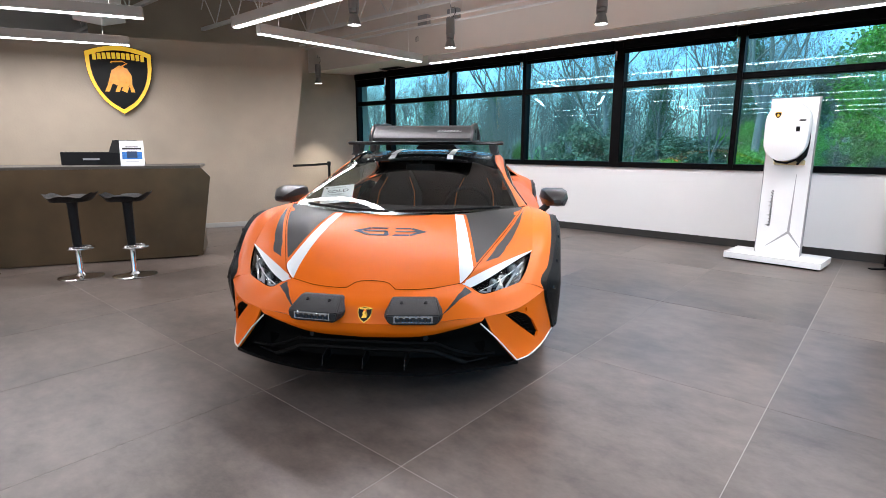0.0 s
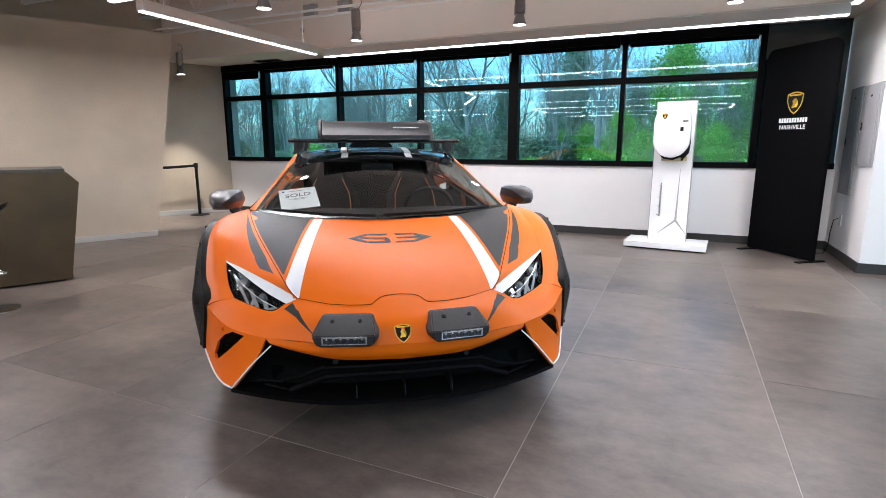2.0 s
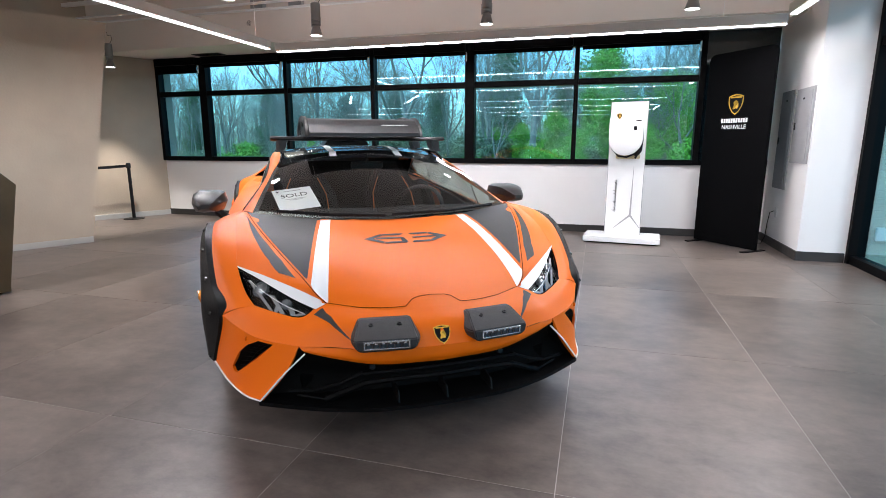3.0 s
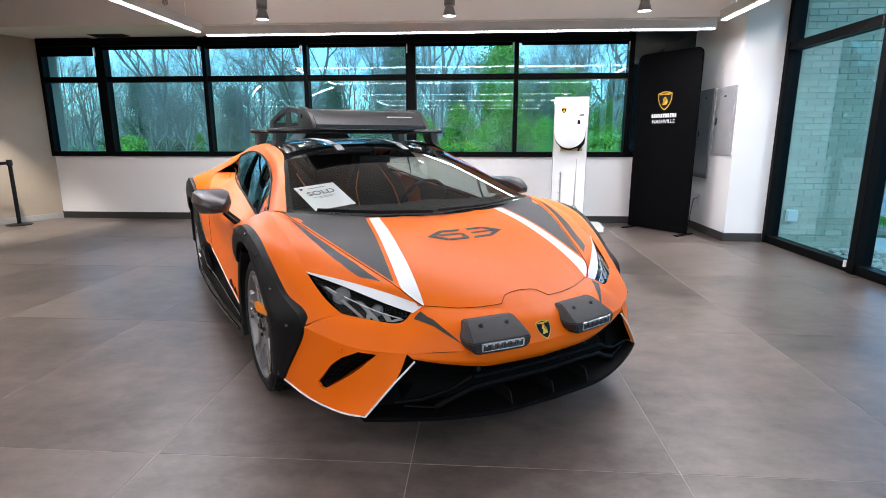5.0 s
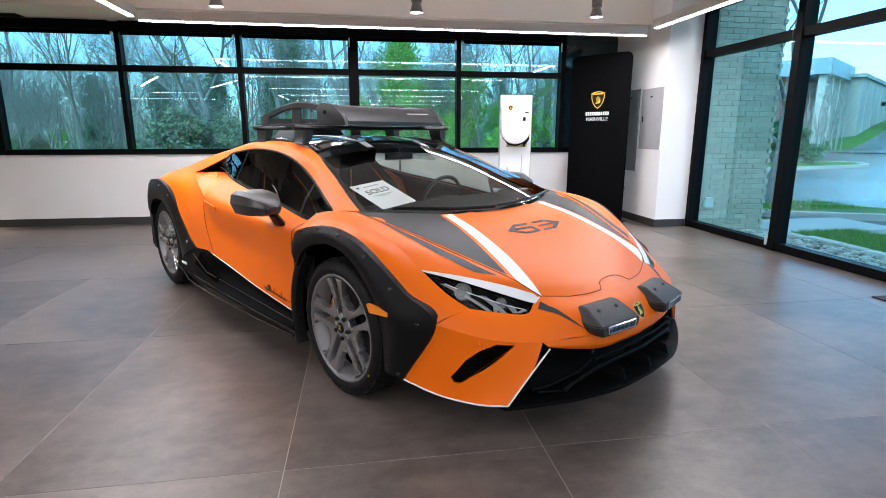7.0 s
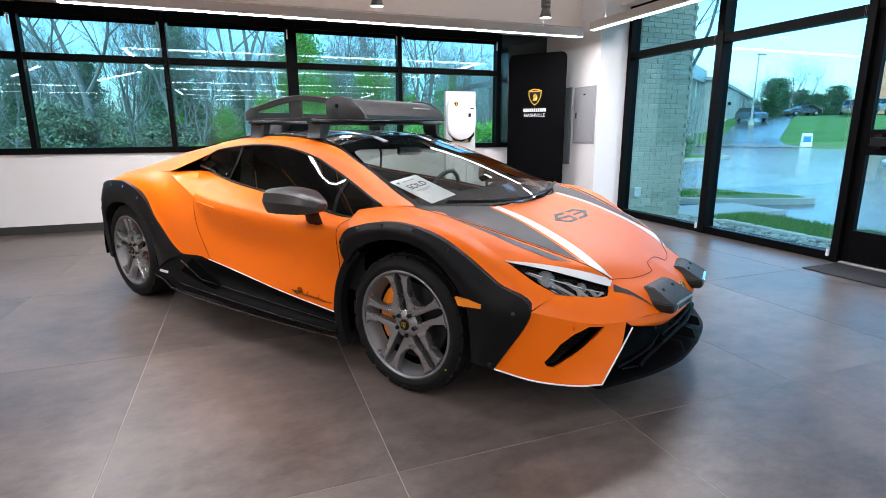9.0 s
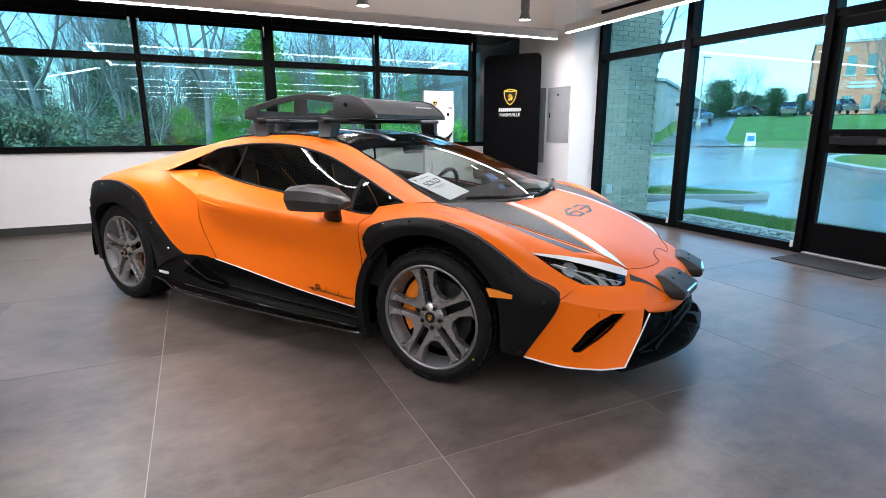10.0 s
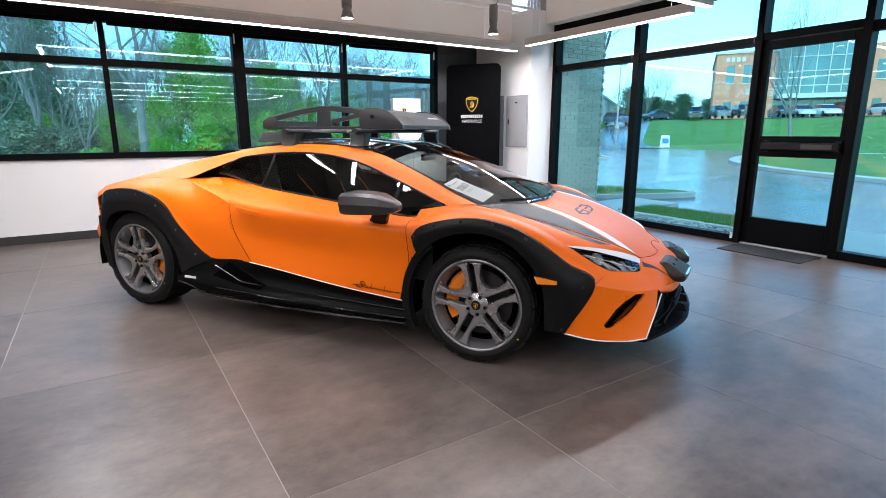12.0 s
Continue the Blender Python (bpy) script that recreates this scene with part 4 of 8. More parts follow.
# -- headlamps
HEADLAMP = Sheet(HL_TOP, Line((1.872, 0.772, 0.622), (1.965, 0.700, 0.606), (2.06, 0.600, 0.577), (2.122, 0.500, 0.551)), Line((1.986, 0.736, 0.556), (2.030, 0.692, 0.548), (2.082, 0.628, 0.537), (2.128, 0.549, 0.528)))
for s in (-1, 1):
    bm = bmesh.new()
    skin(bm, HEADLAMP, s, 16, 8, off=0.0)
    lampc = panel("headlamp", bm, M_LENS, car, "angular headlamp with clear cover and white light guides", thick=0)
    lampc.visible_shadow = False
    sg = 1.0 if HEADLAMP.off(0.5, 0.5, 0.01)[0] < HEADLAMP.at(0.5, 0.5)[0] else -1.0
    bm = bmesh.new()
    for d in (0.035,):
        skin(bm, HEADLAMP, s, 16, 8, off=sg * d, u=(0.0, 1.0), v=(0.0, 1.0))
    e1, e2 = [], []
    for q in [(i / 16, 0) for i in range(17)] + [(1, i / 8) for i in range(1, 9)] + [(1 - i / 16, 1) for i in range(1, 17)] + [(0, 1 - i / 8) for i in range(1, 8)]:
        p, w = HEADLAMP.at(*q), HEADLAMP.off(*q, sg * 0.035)
        e1.append(bm.verts.new((p[0], s * p[1], p[2])))
        e2.append(bm.verts.new((w[0], s * w[1], w[2])))
    for i in range(len(e1)):
        bm.faces.new((e1[i], e1[(i + 1) % len(e1)], e2[(i + 1) % len(e2)], e2[i]))
    part("lamp_bowl", bm, M_GLOSSBLACK, lampc, "black lamp housing")
    bm = bmesh.new()
    skin(bm, HEADLAMP, s, 32, 16, off=-sg * 0.0022, keep=[(0.0, 0.0), (1.0, 0.0), (1.0, 0.42), (0.5, 0.25), (0.0, 0.05)])
    panel("brow_stripe", bm, M_STRIPE, lampc, "white film brow over the headlamp", thick=0.002)

    def inside(u, v, d=0.018):
        p = HEADLAMP.off(u, v, sg * d)
        return (p[0], s * p[1], p[2])
    bm = bmesh.new()
    for quad in ([(0.05, 0.32), (0.33, 0.97), (0.42, 0.97), (0.13, 0.30)], [(0.40, 0.46), (0.56, 0.97), (0.66, 0.97), (0.48, 0.43)], [(0.525, 0.64), (0.44, 0.97), (0.50, 0.97), (0.58, 0.74)],
                 [(0.68, 0.62), (0.77, 0.97), (0.86, 0.97), (0.76, 0.60)], [(0.92, 0.68), (0.80, 0.97), (0.86, 0.97), (0.97, 0.76)]):
        area = sum(p[0] * q[1] - q[0] * p[1] for p, q in zip(quad, quad[1:] + quad[:1]))
        keep = quad if area > 0 else quad[::-1]
        skin(bm, HEADLAMP, s, 16, 8, off=sg * 0.012, keep=keep)
        skin(bm, HEADLAMP, s, 16, 8, off=sg * 0.016, keep=keep)
    part("light_guide", bm, M_LED, lampc, "white Y-shaped light guides", smooth=True)
    # strip light's reflection across the lamp, put in as a white bar
    bm = bmesh.new()
    tube(bm, [inside(0.10 + 0.82 * i / 10, 0.30 + 0.42 * (i / 10) ** 0.7, 0.012) for i in range(11)], 0.0017, 5)
    part("light_line", bm, M_STRIPE, lampc, "thin white bar painted as a strip light's reflection")
    for u, v, r in ((0.24, 0.42, 0.032), (0.64, 0.52, 0.020)):
        bm = bmesh.new()
        c = Vector(inside(u, v, 0.024))
        d = (Vector(inside(u, v, 0.0)) - c).normalized()
        mm = Matrix.Translation(c) @ d.to_track_quat("Z", "Y").to_matrix().to_4x4()
        lathe(bm, [(r * 1.15, -0.01), (r * 1.15, 0.006), (r, 0.008), (r * 0.95, 0.004), (r * 0.7, 0.012), (0, 0.017)], 20, mm)
        part("projector", bm, M_PROJ, lampc, "round projector lens", smooth=35)

# -- black lower grille, splitter and fins
bm = bmesh.new()
SPLIT = Line((2.415, 0, 0.212), (2.395, 0.25, 0.209), (2.330, 0.45, 0.205), (2.250, 0.62, 0.206), (2.184, 0.735, 0.206))
SPLIT_IN = Line((2.20, 0, 0.212), (2.19, 0.25, 0.209), (2.16, 0.45, 0.205), (2.10, 0.62, 0.206), (2.04, 0.735, 0.206))
for s in (-1, 1):
    skin(bm, Sheet(SPLIT, SPLIT_IN), s, 20, 2)
splitter = panel("splitter", bm, M_SPLIT, car, "black front splitter blade", thick=0.016)
bm = bmesh.new()
GR_T = Line((2.318, 0, 0.356), (2.300, 0.26, 0.363), (2.260, 0.44, 0.395), (2.230, 0.548, 0.418))
GR_M = Line((2.215, 0, 0.29), (2.20, 0.26, 0.29), (2.165, 0.46, 0.30), (2.14, 0.60, 0.32))
GR_B = Line((2.23, 0, 0.208), (2.22, 0.25, 0.205), (2.17, 0.47, 0.203), (2.12, 0.72, 0.210))
for s in (-1, 1):
    skin(bm, Sheet(GR_T, GR_M, GR_B), s, 20, 8)
    skin(bm, Sheet(Line((2.230, 0.548, 0.418), (2.14, 0.60, 0.32), (2.12, 0.72, 0.210)), Line((2.215, 0.572, 0.432), (2.208, 0.626, 0.338), (2.176, 0.730, 0.214))), s, 8, 2)
grille = panel("lower_grille", bm, M_MESH, car, "deep black lower air intake")
bm = bmesh.new()
for s in (-1, 1):
    tube(bm, [(2.352, 0, 0.300), (2.335, s * 0.20, 0.297), (2.318, s * 0.325, 0.288), (2.275, s * 0.42, 0.238), (2.262, s * 0.475, 0.215)], [0.011, 0.011, 0.012, 0.014, 0.016], 6)
    tube(bm, [(2.30, s * 0.33, 0.325), (2.285, s * 0.42, 0.285), (2.232, s * 0.52, 0.246), (2.215, s * 0.62, 0.252)], 0.008, 6)
    tube(bm, [(2.262, s * 0.475, 0.215), (2.22, s * 0.585, 0.232)], 0.006, 6)
tube(bm, [(2.312, -0.33, 0.325), (2.333, -0.17, 0.33), (2.34, 0, 0.332), (2.333, 0.17, 0.33), (2.312, 0.33, 0.325)], 0.007, 6)
part("grille_frame", bm, M_SPLIT, grille, "black angular grille bars")
for y in (-0.2, 0.0, 0.2):
    bm = bmesh.new()
    x0 = SPLIT.at(abs(y) / 0.8)[0]
    prism(bm, [(x0 - 0.14, 0.0), (x0 - 0.012, 0.0), (x0 - 0.028, 0.045), (x0 - 0.14, 0.06)], 0.006, Matrix.Translation((0, y + 0.003, 0.218)) @ Matrix.Rotation(math.pi / 2, 4, "X"))
    part("fin", bm, M_FLARE, splitter)
for y in (-0.285, 0.285):
    bm = bmesh.new()
    lathe(bm, [(0, 0.006), (0.011, 0.006), (0.013, 0.0), (0.013, -0.01)], 14, Matrix.Translation((2.272, y, 0.335)) @ Matrix.Rotation(radians(75), 4, "Y"))
    part("tow_cap", bm, M_BLACKPL, grille)


# -- wheel arch flares with bolts
def flare(front, s):
    if front:
        O = [(0.940, 0.952, 0.700), (1.000, 0.956, 0.762), (1.17, 0.962, 0.810), (1.345, 0.964, 0.822), (1.52, 0.960, 0.788), (1.66, 0.945, 0.716), (1.80, 0.918, 0.614), (1.934, 0.882, 0.512), (1.805, 0.938, 0.256)]
        I = [(0.985, 0.957, 0.585), (1.060, 0.965, 0.668), (1.19, 0.972, 0.728), (1.345, 0.975, 0.748), (1.49, 0.972, 0.712), (1.60, 0.966, 0.625), (1.66, 0.960, 0.540), (1.69, 0.955, 0.450), (1.702, 0.950, 0.262)]
    else:
        O = [(-1.640, 0.945, 0.655), (-1.605, 0.945, 0.800), (-1.52, 0.950, 0.860), (-1.30, 0.956, 0.876), (-1.12, 0.958, 0.848), (-0.965, 0.957, 0.774), (-0.83, 0.953, 0.628), (-0.69, 0.947, 0.498), (-0.572, 0.944, 0.428)]
        I = [(-1.60, 0.955, 0.560), (-1.545, 0.962, 0.645), (-1.45, 0.966, 0.700), (-1.30, 0.970, 0.722), (-1.15, 0.970, 0.700), (-1.00, 0.968, 0.610), (-0.91, 0.966, 0.500), (-0.872, 0.962, 0.400), (-0.86, 0.958, 0.300)]
    lo, li = Line(*O), Line(*I)
    lm = Line(*[((a[0] + b[0]) / 2, max(a[1], b[1]) + 0.012, (a[2] + b[2]) / 2 + 0.006) for a, b in zip(O, I)])
    back = Line(*[(a[0], a[1] - 0.035, a[2]) for a in O])
    well = Line(*[(b[0], b[1] - 0.07, b[2]) for b in I])
    bm = bmesh.new()
    skin(bm, Sheet(lo, lm, li), s, 48, 6)
    skin(bm, Sheet(back, lo), s, 48, 1)
    skin(bm, Sheet(li, well), s, 48, 1)
    bmesh.ops.remove_doubles(bm, verts=bm.verts[:], dist=0.0005)
    fl = part("wheel_arch_flare", bm, M_FLARE, car, "matt black bolted wheel arch flare", smooth=38)
    us = (0.015, 0.13, 0.25, 0.38, 0.52, 0.66, 0.80, 0.985) if front else (0.06, 0.17, 0.28, 0.42, 0.58, 0.76, 0.93)
    sh = Sheet(lo, lm, li)
    for u in us:
        p = sh.at(u, 0.22)
        b2 = bmesh.new()
        lathe(b2, [(0, 0.005), (0.004, 0.0045), (0.005, 0.003), (0.0085, 0.004), (0.010, 0.0), (0.010, -0.006)], 12, Matrix.Translation((p[0], s * p[1], p[2])) @ Matrix.Rotation(radians(-90 * s), 4, "X"))
        part("bolt", b2, M_GLOSSBLACK, fl)
    return fl


for s in (-1, 1):
    for fr in (True, False):
        fl = flare(fr, s)
    bm = bmesh.new()
    prism(bm, [(1.640, 0.553), (1.800, 0.530), (1.790, 0.517), (1.655, 0.518)], 0.02, Matrix.Translation((0, s * (0.958 if s < 0 else 0.938), 0)) @ Matrix.Rotation(math.pi / 2, 4, "X") @ Matrix.Rotation(radians(0), 4, "Z"))
    mk = part("side_marker", bm, M_AMBER, car, "amber side marker lamp in the flare")
    mk.matrix_basis = Matrix.Translation((1.73, s * 0.948, 0)) @ Matrix.Rotation(radians(-s * 14), 4, "Z") @ Matrix.Translation((-1.73, -s * 0.948, 0))

# -- doors and the side behind the front wheels
DOOR = Sheet(BELT, Line((1.10, 0.880, 0.800), (0.80, 0.882, 0.762), (0.50, 0.884, 0.790), (0.17, 0.872, 0.818), (-0.20, 0.850, 0.846), (-0.42, 0.822, 0.876)), SHOULDER, WAIST, SILLTOP)
for s in (-1, 1):
    bm = bmesh.new()
    skin(bm, DOOR, s, 40, 26, cut=arch_cut(True, 0.436))
    door_panel = panel("door_skin", bm, M_ORANGE, car, "satin orange door with a hollow waist")
    bm = bmesh.new()
    lip = []
    for i in range(25):
        g = math.radians(128 + 78 * i / 24)
        lip.append([(1.3145 + rr * math.cos(g), s * yy, 0.335 + rr * math.sin(g)) for rr, yy in ((0.446, 0.9395), (0.443, 0.9440), (0.415, 0.9450), (0.400, 0.940), (0.392, 0.90))])
    grid(bm, lip)
    part("arch_lip", bm, M_FLARE, door_panel, "black lip behind the front wheel", smooth=40)
    bm = bmesh.new()
    rear_cut = [DOOR.at(1 - 0.02 * 0, v) for v in [0.50 + 0.5 * i / 12 for i in range(13)]]
    tube(bm, [(p[0] + 0.012, s * (p[1] + 0.0005), p[2]) for p in rear_cut], 0.0018, 5)
    part("shut_gap", bm, M_DARK, door_panel, "dark door shut gap")
    bm = bmesh.new()
    front_cut = [DOOR.at(0.135 - 0.0 * v, v) for v in [0.02 + 0.98 * i / 16 for i in range(17)]]
    tube(bm, [(p[0], s * (p[1] + 0.0005), p[2]) for p in front_cut], 0.0018, 5)
    part("shut_gap", bm, M_DARK, door_panel, "dark door shut gap")
    bm = bmesh.new()
    hp = [DOOR.at(u, 0.5) for u in (0.83, 0.955)]
    a, b = hp
    box(bm, b[0] + 0.03, a[0] + 0.03, -0.004, 0.004, -0.015, 0.015, bevel=0.003)
    part("door_handle", bm, M_ORANGE, door_panel, "flush orange door handle", loc=pose(0, s * 0.9395, 0.738 + 0.0, 0, 8, 0))
    bm = bmesh.new()
    tube(bm, seam(Line((0.885, 0.941, 0.3165), (0.85, 0.941, 0.318), (0.43, 0.939, 0.354), (0.0, 0.938, 0.407), (-0.25, 0.939, 0.436)), s, n=16), 0.003, 6)
    part("pinstripe", bm, M_STRIPE, door_panel, "thin white line along the door foot")
    # script mark near the door foot, as plain slanted strokes
    bm = bmesh.new()
    capital = [(0.0, 0.010), (0.05, 0.013), (0.085, 0.018), (0.070, 0.034), (0.050, 0.030), (0.060, 0.020), (0.064, 0.006), (0.045, 0.0), (0.020, 0.006)]
    tube(bm, [((0.545 + x if s < 0 else 0.845 - x), s * 0.9415, (0.366 - 0.06 * x if s < 0 else 0.348 + 0.06 * x) + z * 1.15) for x, z in capital], 0.0034, 5)
    run = [(0.072 + 0.0019 * k + 0.004 * math.sin(k * 0.62 + 1.2), 0.0095 + 0.0065 * math.sin(k * 0.62) * (1.0 if k % 40 < 30 else 0.6)) for k in range(100)]
    tail = [(0.262, 0.010), (0.285, 0.009), (0.312, 0.012)]
    tube(bm, [((0.545 + x if s < 0 else 0.845 - x), s * 0.9415, (0.366 - 0.06 * x if s < 0 else 0.348 + 0.06 * x) + z * 1.1) for x, z in run + tail], 0.0020, 4)
    for x, hh in ((0.118, 0.034), (0.205, 0.036)):
        tube(bm, [((0.545 + x if s < 0 else 0.845 - x), s * 0.9415, (0.366 - 0.06 * x if s < 0 else 0.348 + 0.06 * x) + 0.004), ((0.545 + x + 0.012 if s < 0 else 0.845 - x - 0.012), s * 0.9415, (0.366 - 0.06 * x if s < 0 else 0.348 + 0.06 * x) + hh)], 0.0020, 4)
    part("script_mark", bm, M_BLACKEN, door_panel, "small dark script mark")

TRIM = Sheet(*[Line(*[(p[0], p[1] - 0.04, p[2] - 0.004) for p in l.p]) for l in DOOR.lines])
for s in (-1, 1):
    bm = bmesh.new()
    skin(bm, TRIM, s, 24, 12, u=(0.04, 1.0), v=(0.0, 0.85))
    panel("door_trim", bm, M_SEAT, car, "black door lining")

# -- sill skirt
SKIRT = Sheet(Line((1.05, 0.936, 0.306), (0.85, 0.936, 0.315), (0.43, 0.934, 0.351), (0.0, 0.933, 0.404), (-0.25, 0.934, 0.434), (-0.38, 0.938, 0.444), (-0.62, 0.945, 0.425)),
              Line((1.05, 0.930, 0.268), (0.60, 0.925, 0.285), (0.20, 0.915, 0.310), (-0.10, 0.915, 0.330), (-0.45, 0.955, 0.350), (-0.80, 0.968, 0.320)),
              Line((1.05, 0.945, 0.222), (0.60, 0.968, 0.226), (0.20, 0.978, 0.228), (-0.25, 0.985, 0.240), (-0.62, 0.985, 0.262), (-0.88, 0.975, 0.262)), ROCKER)
for s in (-1, 1):
    bm = bmesh.new()
    skin(bm, SKIRT, s, 36, 15, cut=arch_cut(True, 0.42))
    skirt = panel("side_skirt", bm, M_SPLIT, car, "black side skirt with a scoop ahead of the rear wheel", thick=0.006)
    bm = bmesh.new()
    tube(bm, [(0.905, s * 0.959, 0.188), (0.5, s * 0.985, 0.186), (0.0, s * 1.0, 0.186), (-0.50, s * 1.0, 0.188), (-0.64, s * 1.0, 0.205), (-0.72, s * 0.995, 0.238), (-0.86, s * 0.985, 0.255)], 0.007, 6)
    part("skirt_lip", bm, M_GLOSSBLACK, skirt, "gloss black skirt edge")
    bm = bmesh.new()
    tube(bm, [(0.895, s * 0.9455, 0.263), (0.4, s * 0.950, 0.275), (0.0, s * 0.955, 0.288), (-0.30, s * 0.972, 0.305), (-0.50, s * 0.982, 0.40)], 0.006, 6)
    tube(bm, [(0.90, s * 0.966, 0.2225), (0.5, s * 0.982, 0.226), (0.0, s * 0.992, 0.236), (-0.50, s * 0.998, 0.252)], 0.004, 6)
    part("skirt_crease", bm, M_GLOSSBLACK, skirt)
    bm = bmesh.new()
    prism(bm, [(-0.40, 0.430), (-0.60, 0.285), (-0.16, 0.262), (-0.10, 0.30)], 0.012, Matrix.Translation((0, s * 0.962 + (0.006 if s < 0 else 0.006), 0)) @ Matrix.Rotation(math.pi / 2, 4, "X"))
    part("scoop_opening", bm, M_DARK, skirt, "black scoop opening")
    bm = bmesh.new()
    box(bm, -0.80, -0.70, -0.003, 0.003, 0.285, 0.300)
    part("mark", bm, M_STRIPE, skirt, "small white mark", loc=pose(0, s * 0.980, 0))

# -- rear quarter, buttress and deck
Q_UP = Line((-0.42, 0.902, 0.812), (-0.55, 0.880, 0.858), (-0.75, 0.832, 0.905), (-0.927, 0.782, 0.944), (-1.20, 0.795, 0.945), (-1.50, 0.790, 0.918), (-1.83, 0.745, 0.858))
Q_MID = Line((-0.395, 0.924, 0.650), (-0.60, 0.920, 0.690), (-0.78, 0.915, 0.765), (-0.95, 0.905, 0.850), (-1.15, 0.898, 0.892), (-1.40, 0.890, 0.890), (-1.80, 0.830, 0.820))
Q_LOW = Line((-0.25, 0.936, 0.436), (-0.45, 0.935, 0.436), (-0.60, 0.937, 0.440), (-0.75, 0.942, 0.540), (-0.90, 0.946, 0.700), (-1.10, 0.946, 0.830), (-1.35, 0.942, 0.862), (-1.60, 0.925, 0.830), (-1.78, 0.860, 0.780))
BUTT = Line((-0.62, 0.602, 1.118), (-0.90, 0.640, 1.068), (-1.17, 0.668, 1.012), (-1.50, 0.690, 0.940), (-1.82, 0.690, 0.872))
BUTT_IN = Line((-0.62, 0.545, 1.138), (-0.90, 0.56, 1.085), (-1.17, 0.57, 1.02), (-1.50, 0.57, 0.945), (-1.82, 0.57, 0.880))
BUTT_OUT = Line((-0.62, 0.640, 1.070), (-0.78, 0.705, 1.005), (-0.927, 0.782, 0.946), (-1.20, 0.795, 0.946), (-1.50, 0.790, 0.919), (-1.83, 0.745, 0.859))
TAIL_T = Line((-1.82, 0.0, 0.885), (-1.83, 0.57, 0.880), (-1.825, 0.70, 0.868), (-1.80, 0.83, 0.82), (-1.78, 0.862, 0.778))
TAIL_B = Line((-2.06, 0.0, 0.62), (-2.04, 0.55, 0.60), (-1.97, 0.72, 0.58), (-1.84, 0.86, 0.52), (-1.68, 0.925, 0.45))
for s in (-1, 1):
    bm = bmesh.new()
    skin(bm, Sheet(Q_UP, Q_MID, Q_LOW), s, 40, 12, cut=arch_cut(False, 0.43))
    quarter = panel("rear_quarter", bm, M_ORANGE, car, "satin orange rear quarter panel")
    bm = bmesh.new()
    skin(bm, Sheet(ARCH_IN, ARCH_MID, ARCH_OUT), s, 60, 8)
    skin(bm, Sheet(BUTT_IN, BUTT, BUTT_OUT), s, 30, 8)
    panel("roof_arch", bm, M_ORANGE, car, "satin orange roof arch from windscreen pillar to rear deck")
    bm = bmesh.new()
    SH_IN = Line((-0.42, 0.700, 0.925), (-0.58, 0.645, 0.938), (-0.72, 0.640, 0.950), (-0.90, 0.73, 0.946))
    SH_OUT = Line((-0.42, 0.902, 0.812), (-0.55, 0.880, 0.858), (-0.75, 0.832, 0.905), (-0.927, 0.782, 0.944))
    shelf = Sheet(SH_OUT, Line((-0.42, 0.822, 0.876), (-0.56, 0.775, 0.893), (-0.74, 0.740, 0.926), (-0.915, 0.752, 0.946)), SH_IN)
    skin(bm, shelf, s, 16, 6)
    sh = panel("intake_shelf", bm, M_ORANGE, quarter, "orange shelf under the side air intake")
    bm = bmesh.new()
    cap = shelf.at(0.55, 0.42)
    n = Vector((0.25, s * 0.55, 0.80)).normalized()
    lathe(bm, [(0.0, 0.0026), (0.060, 0.0026), (0.0615, 0.001), (0.064, -0.001), (0.064, -0.008)], 28, Matrix.Translation((cap[0], s * cap[1], cap[2])) @ n.to_track_quat("Z", "Y").to_matrix().to_4x4())
    part("filler_cap", bm, M_ORANGE, quarter, "round filler cap set flush in the shelf", smooth=30)
    bm = bmesh.new()
    inner = Line((-0.45, 0.56, 0.98), (-0.62, 0.53, 1.0), (-0.80, 0.55, 0.99), (-0.93, 0.68, 0.95))
    skin(bm, Sheet(SH_IN, inner), s, 12, 2)
    skin(bm, Sheet(inner, Line((-0.45, 0.60, 1.12), (-0.62, 0.60, 1.08), (-0.78, 0.68, 1.01), (-0.93, 0.77, 0.952))), s, 12, 2)
    panel("side_intake", bm, M_DARK, quarter, "black side air intake behind the window", thick=0.003)
    bm = bmesh.new()
    skin(bm, Sheet(TAIL_T, TAIL_B), s, 16, 4)
    skin(bm, Sheet(TAIL_B, Line((-1.98, 0.0, 0.30), (-1.97, 0.55, 0.30), (-1.90, 0.72, 0.32), (-1.78, 0.86, 0.36), (-1.66, 0.92, 0.40))), s, 16, 3)
    panel("rear_bumper", bm, M_ORANGE, car, "satin orange tail corner")
bm = bmesh.new()
DECK = Sheet(Line((-0.62, 0, 1.165), (-0.90, 0, 1.09), (-1.2, 0, 1.0), (-1.82, 0, 0.885)), Line((-0.62, 0.545, 1.135), (-0.90, 0.56, 1.07), (-1.2, 0.57, 0.99), (-1.83, 0.57, 0.878)))
for s in (-1, 1):
    skin(bm, DECK, s, 16, 6)
panel("engine_cover", bm, M_SATINBLACK, car, "black engine cover")
for k in range(4):
    bm = bmesh.new()
    p = DECK.at(0.16 + 0.15 * k, 0)
    box(bm, p[0] - 0.05, p[0] + 0.05, -0.36, 0.36, p[2] + 0.01, p[2] + 0.022, bevel=0.004)
    part("louvre", bm, M_SATINBLACK, car)
bm = bmesh.new()
prism(bm, [(-0.22, 0.0), (0.22, 0.0), (0.16, 0.075), (-0.16, 0.075)], 0.42, Matrix.Translation((-0.34, 0, 1.19)) @ Matrix(((0, 0, -1, 0), (1, 0, 0, 0), (0, 1, 0, 0), (0, 0, 0, 1))), bevel=0.01)
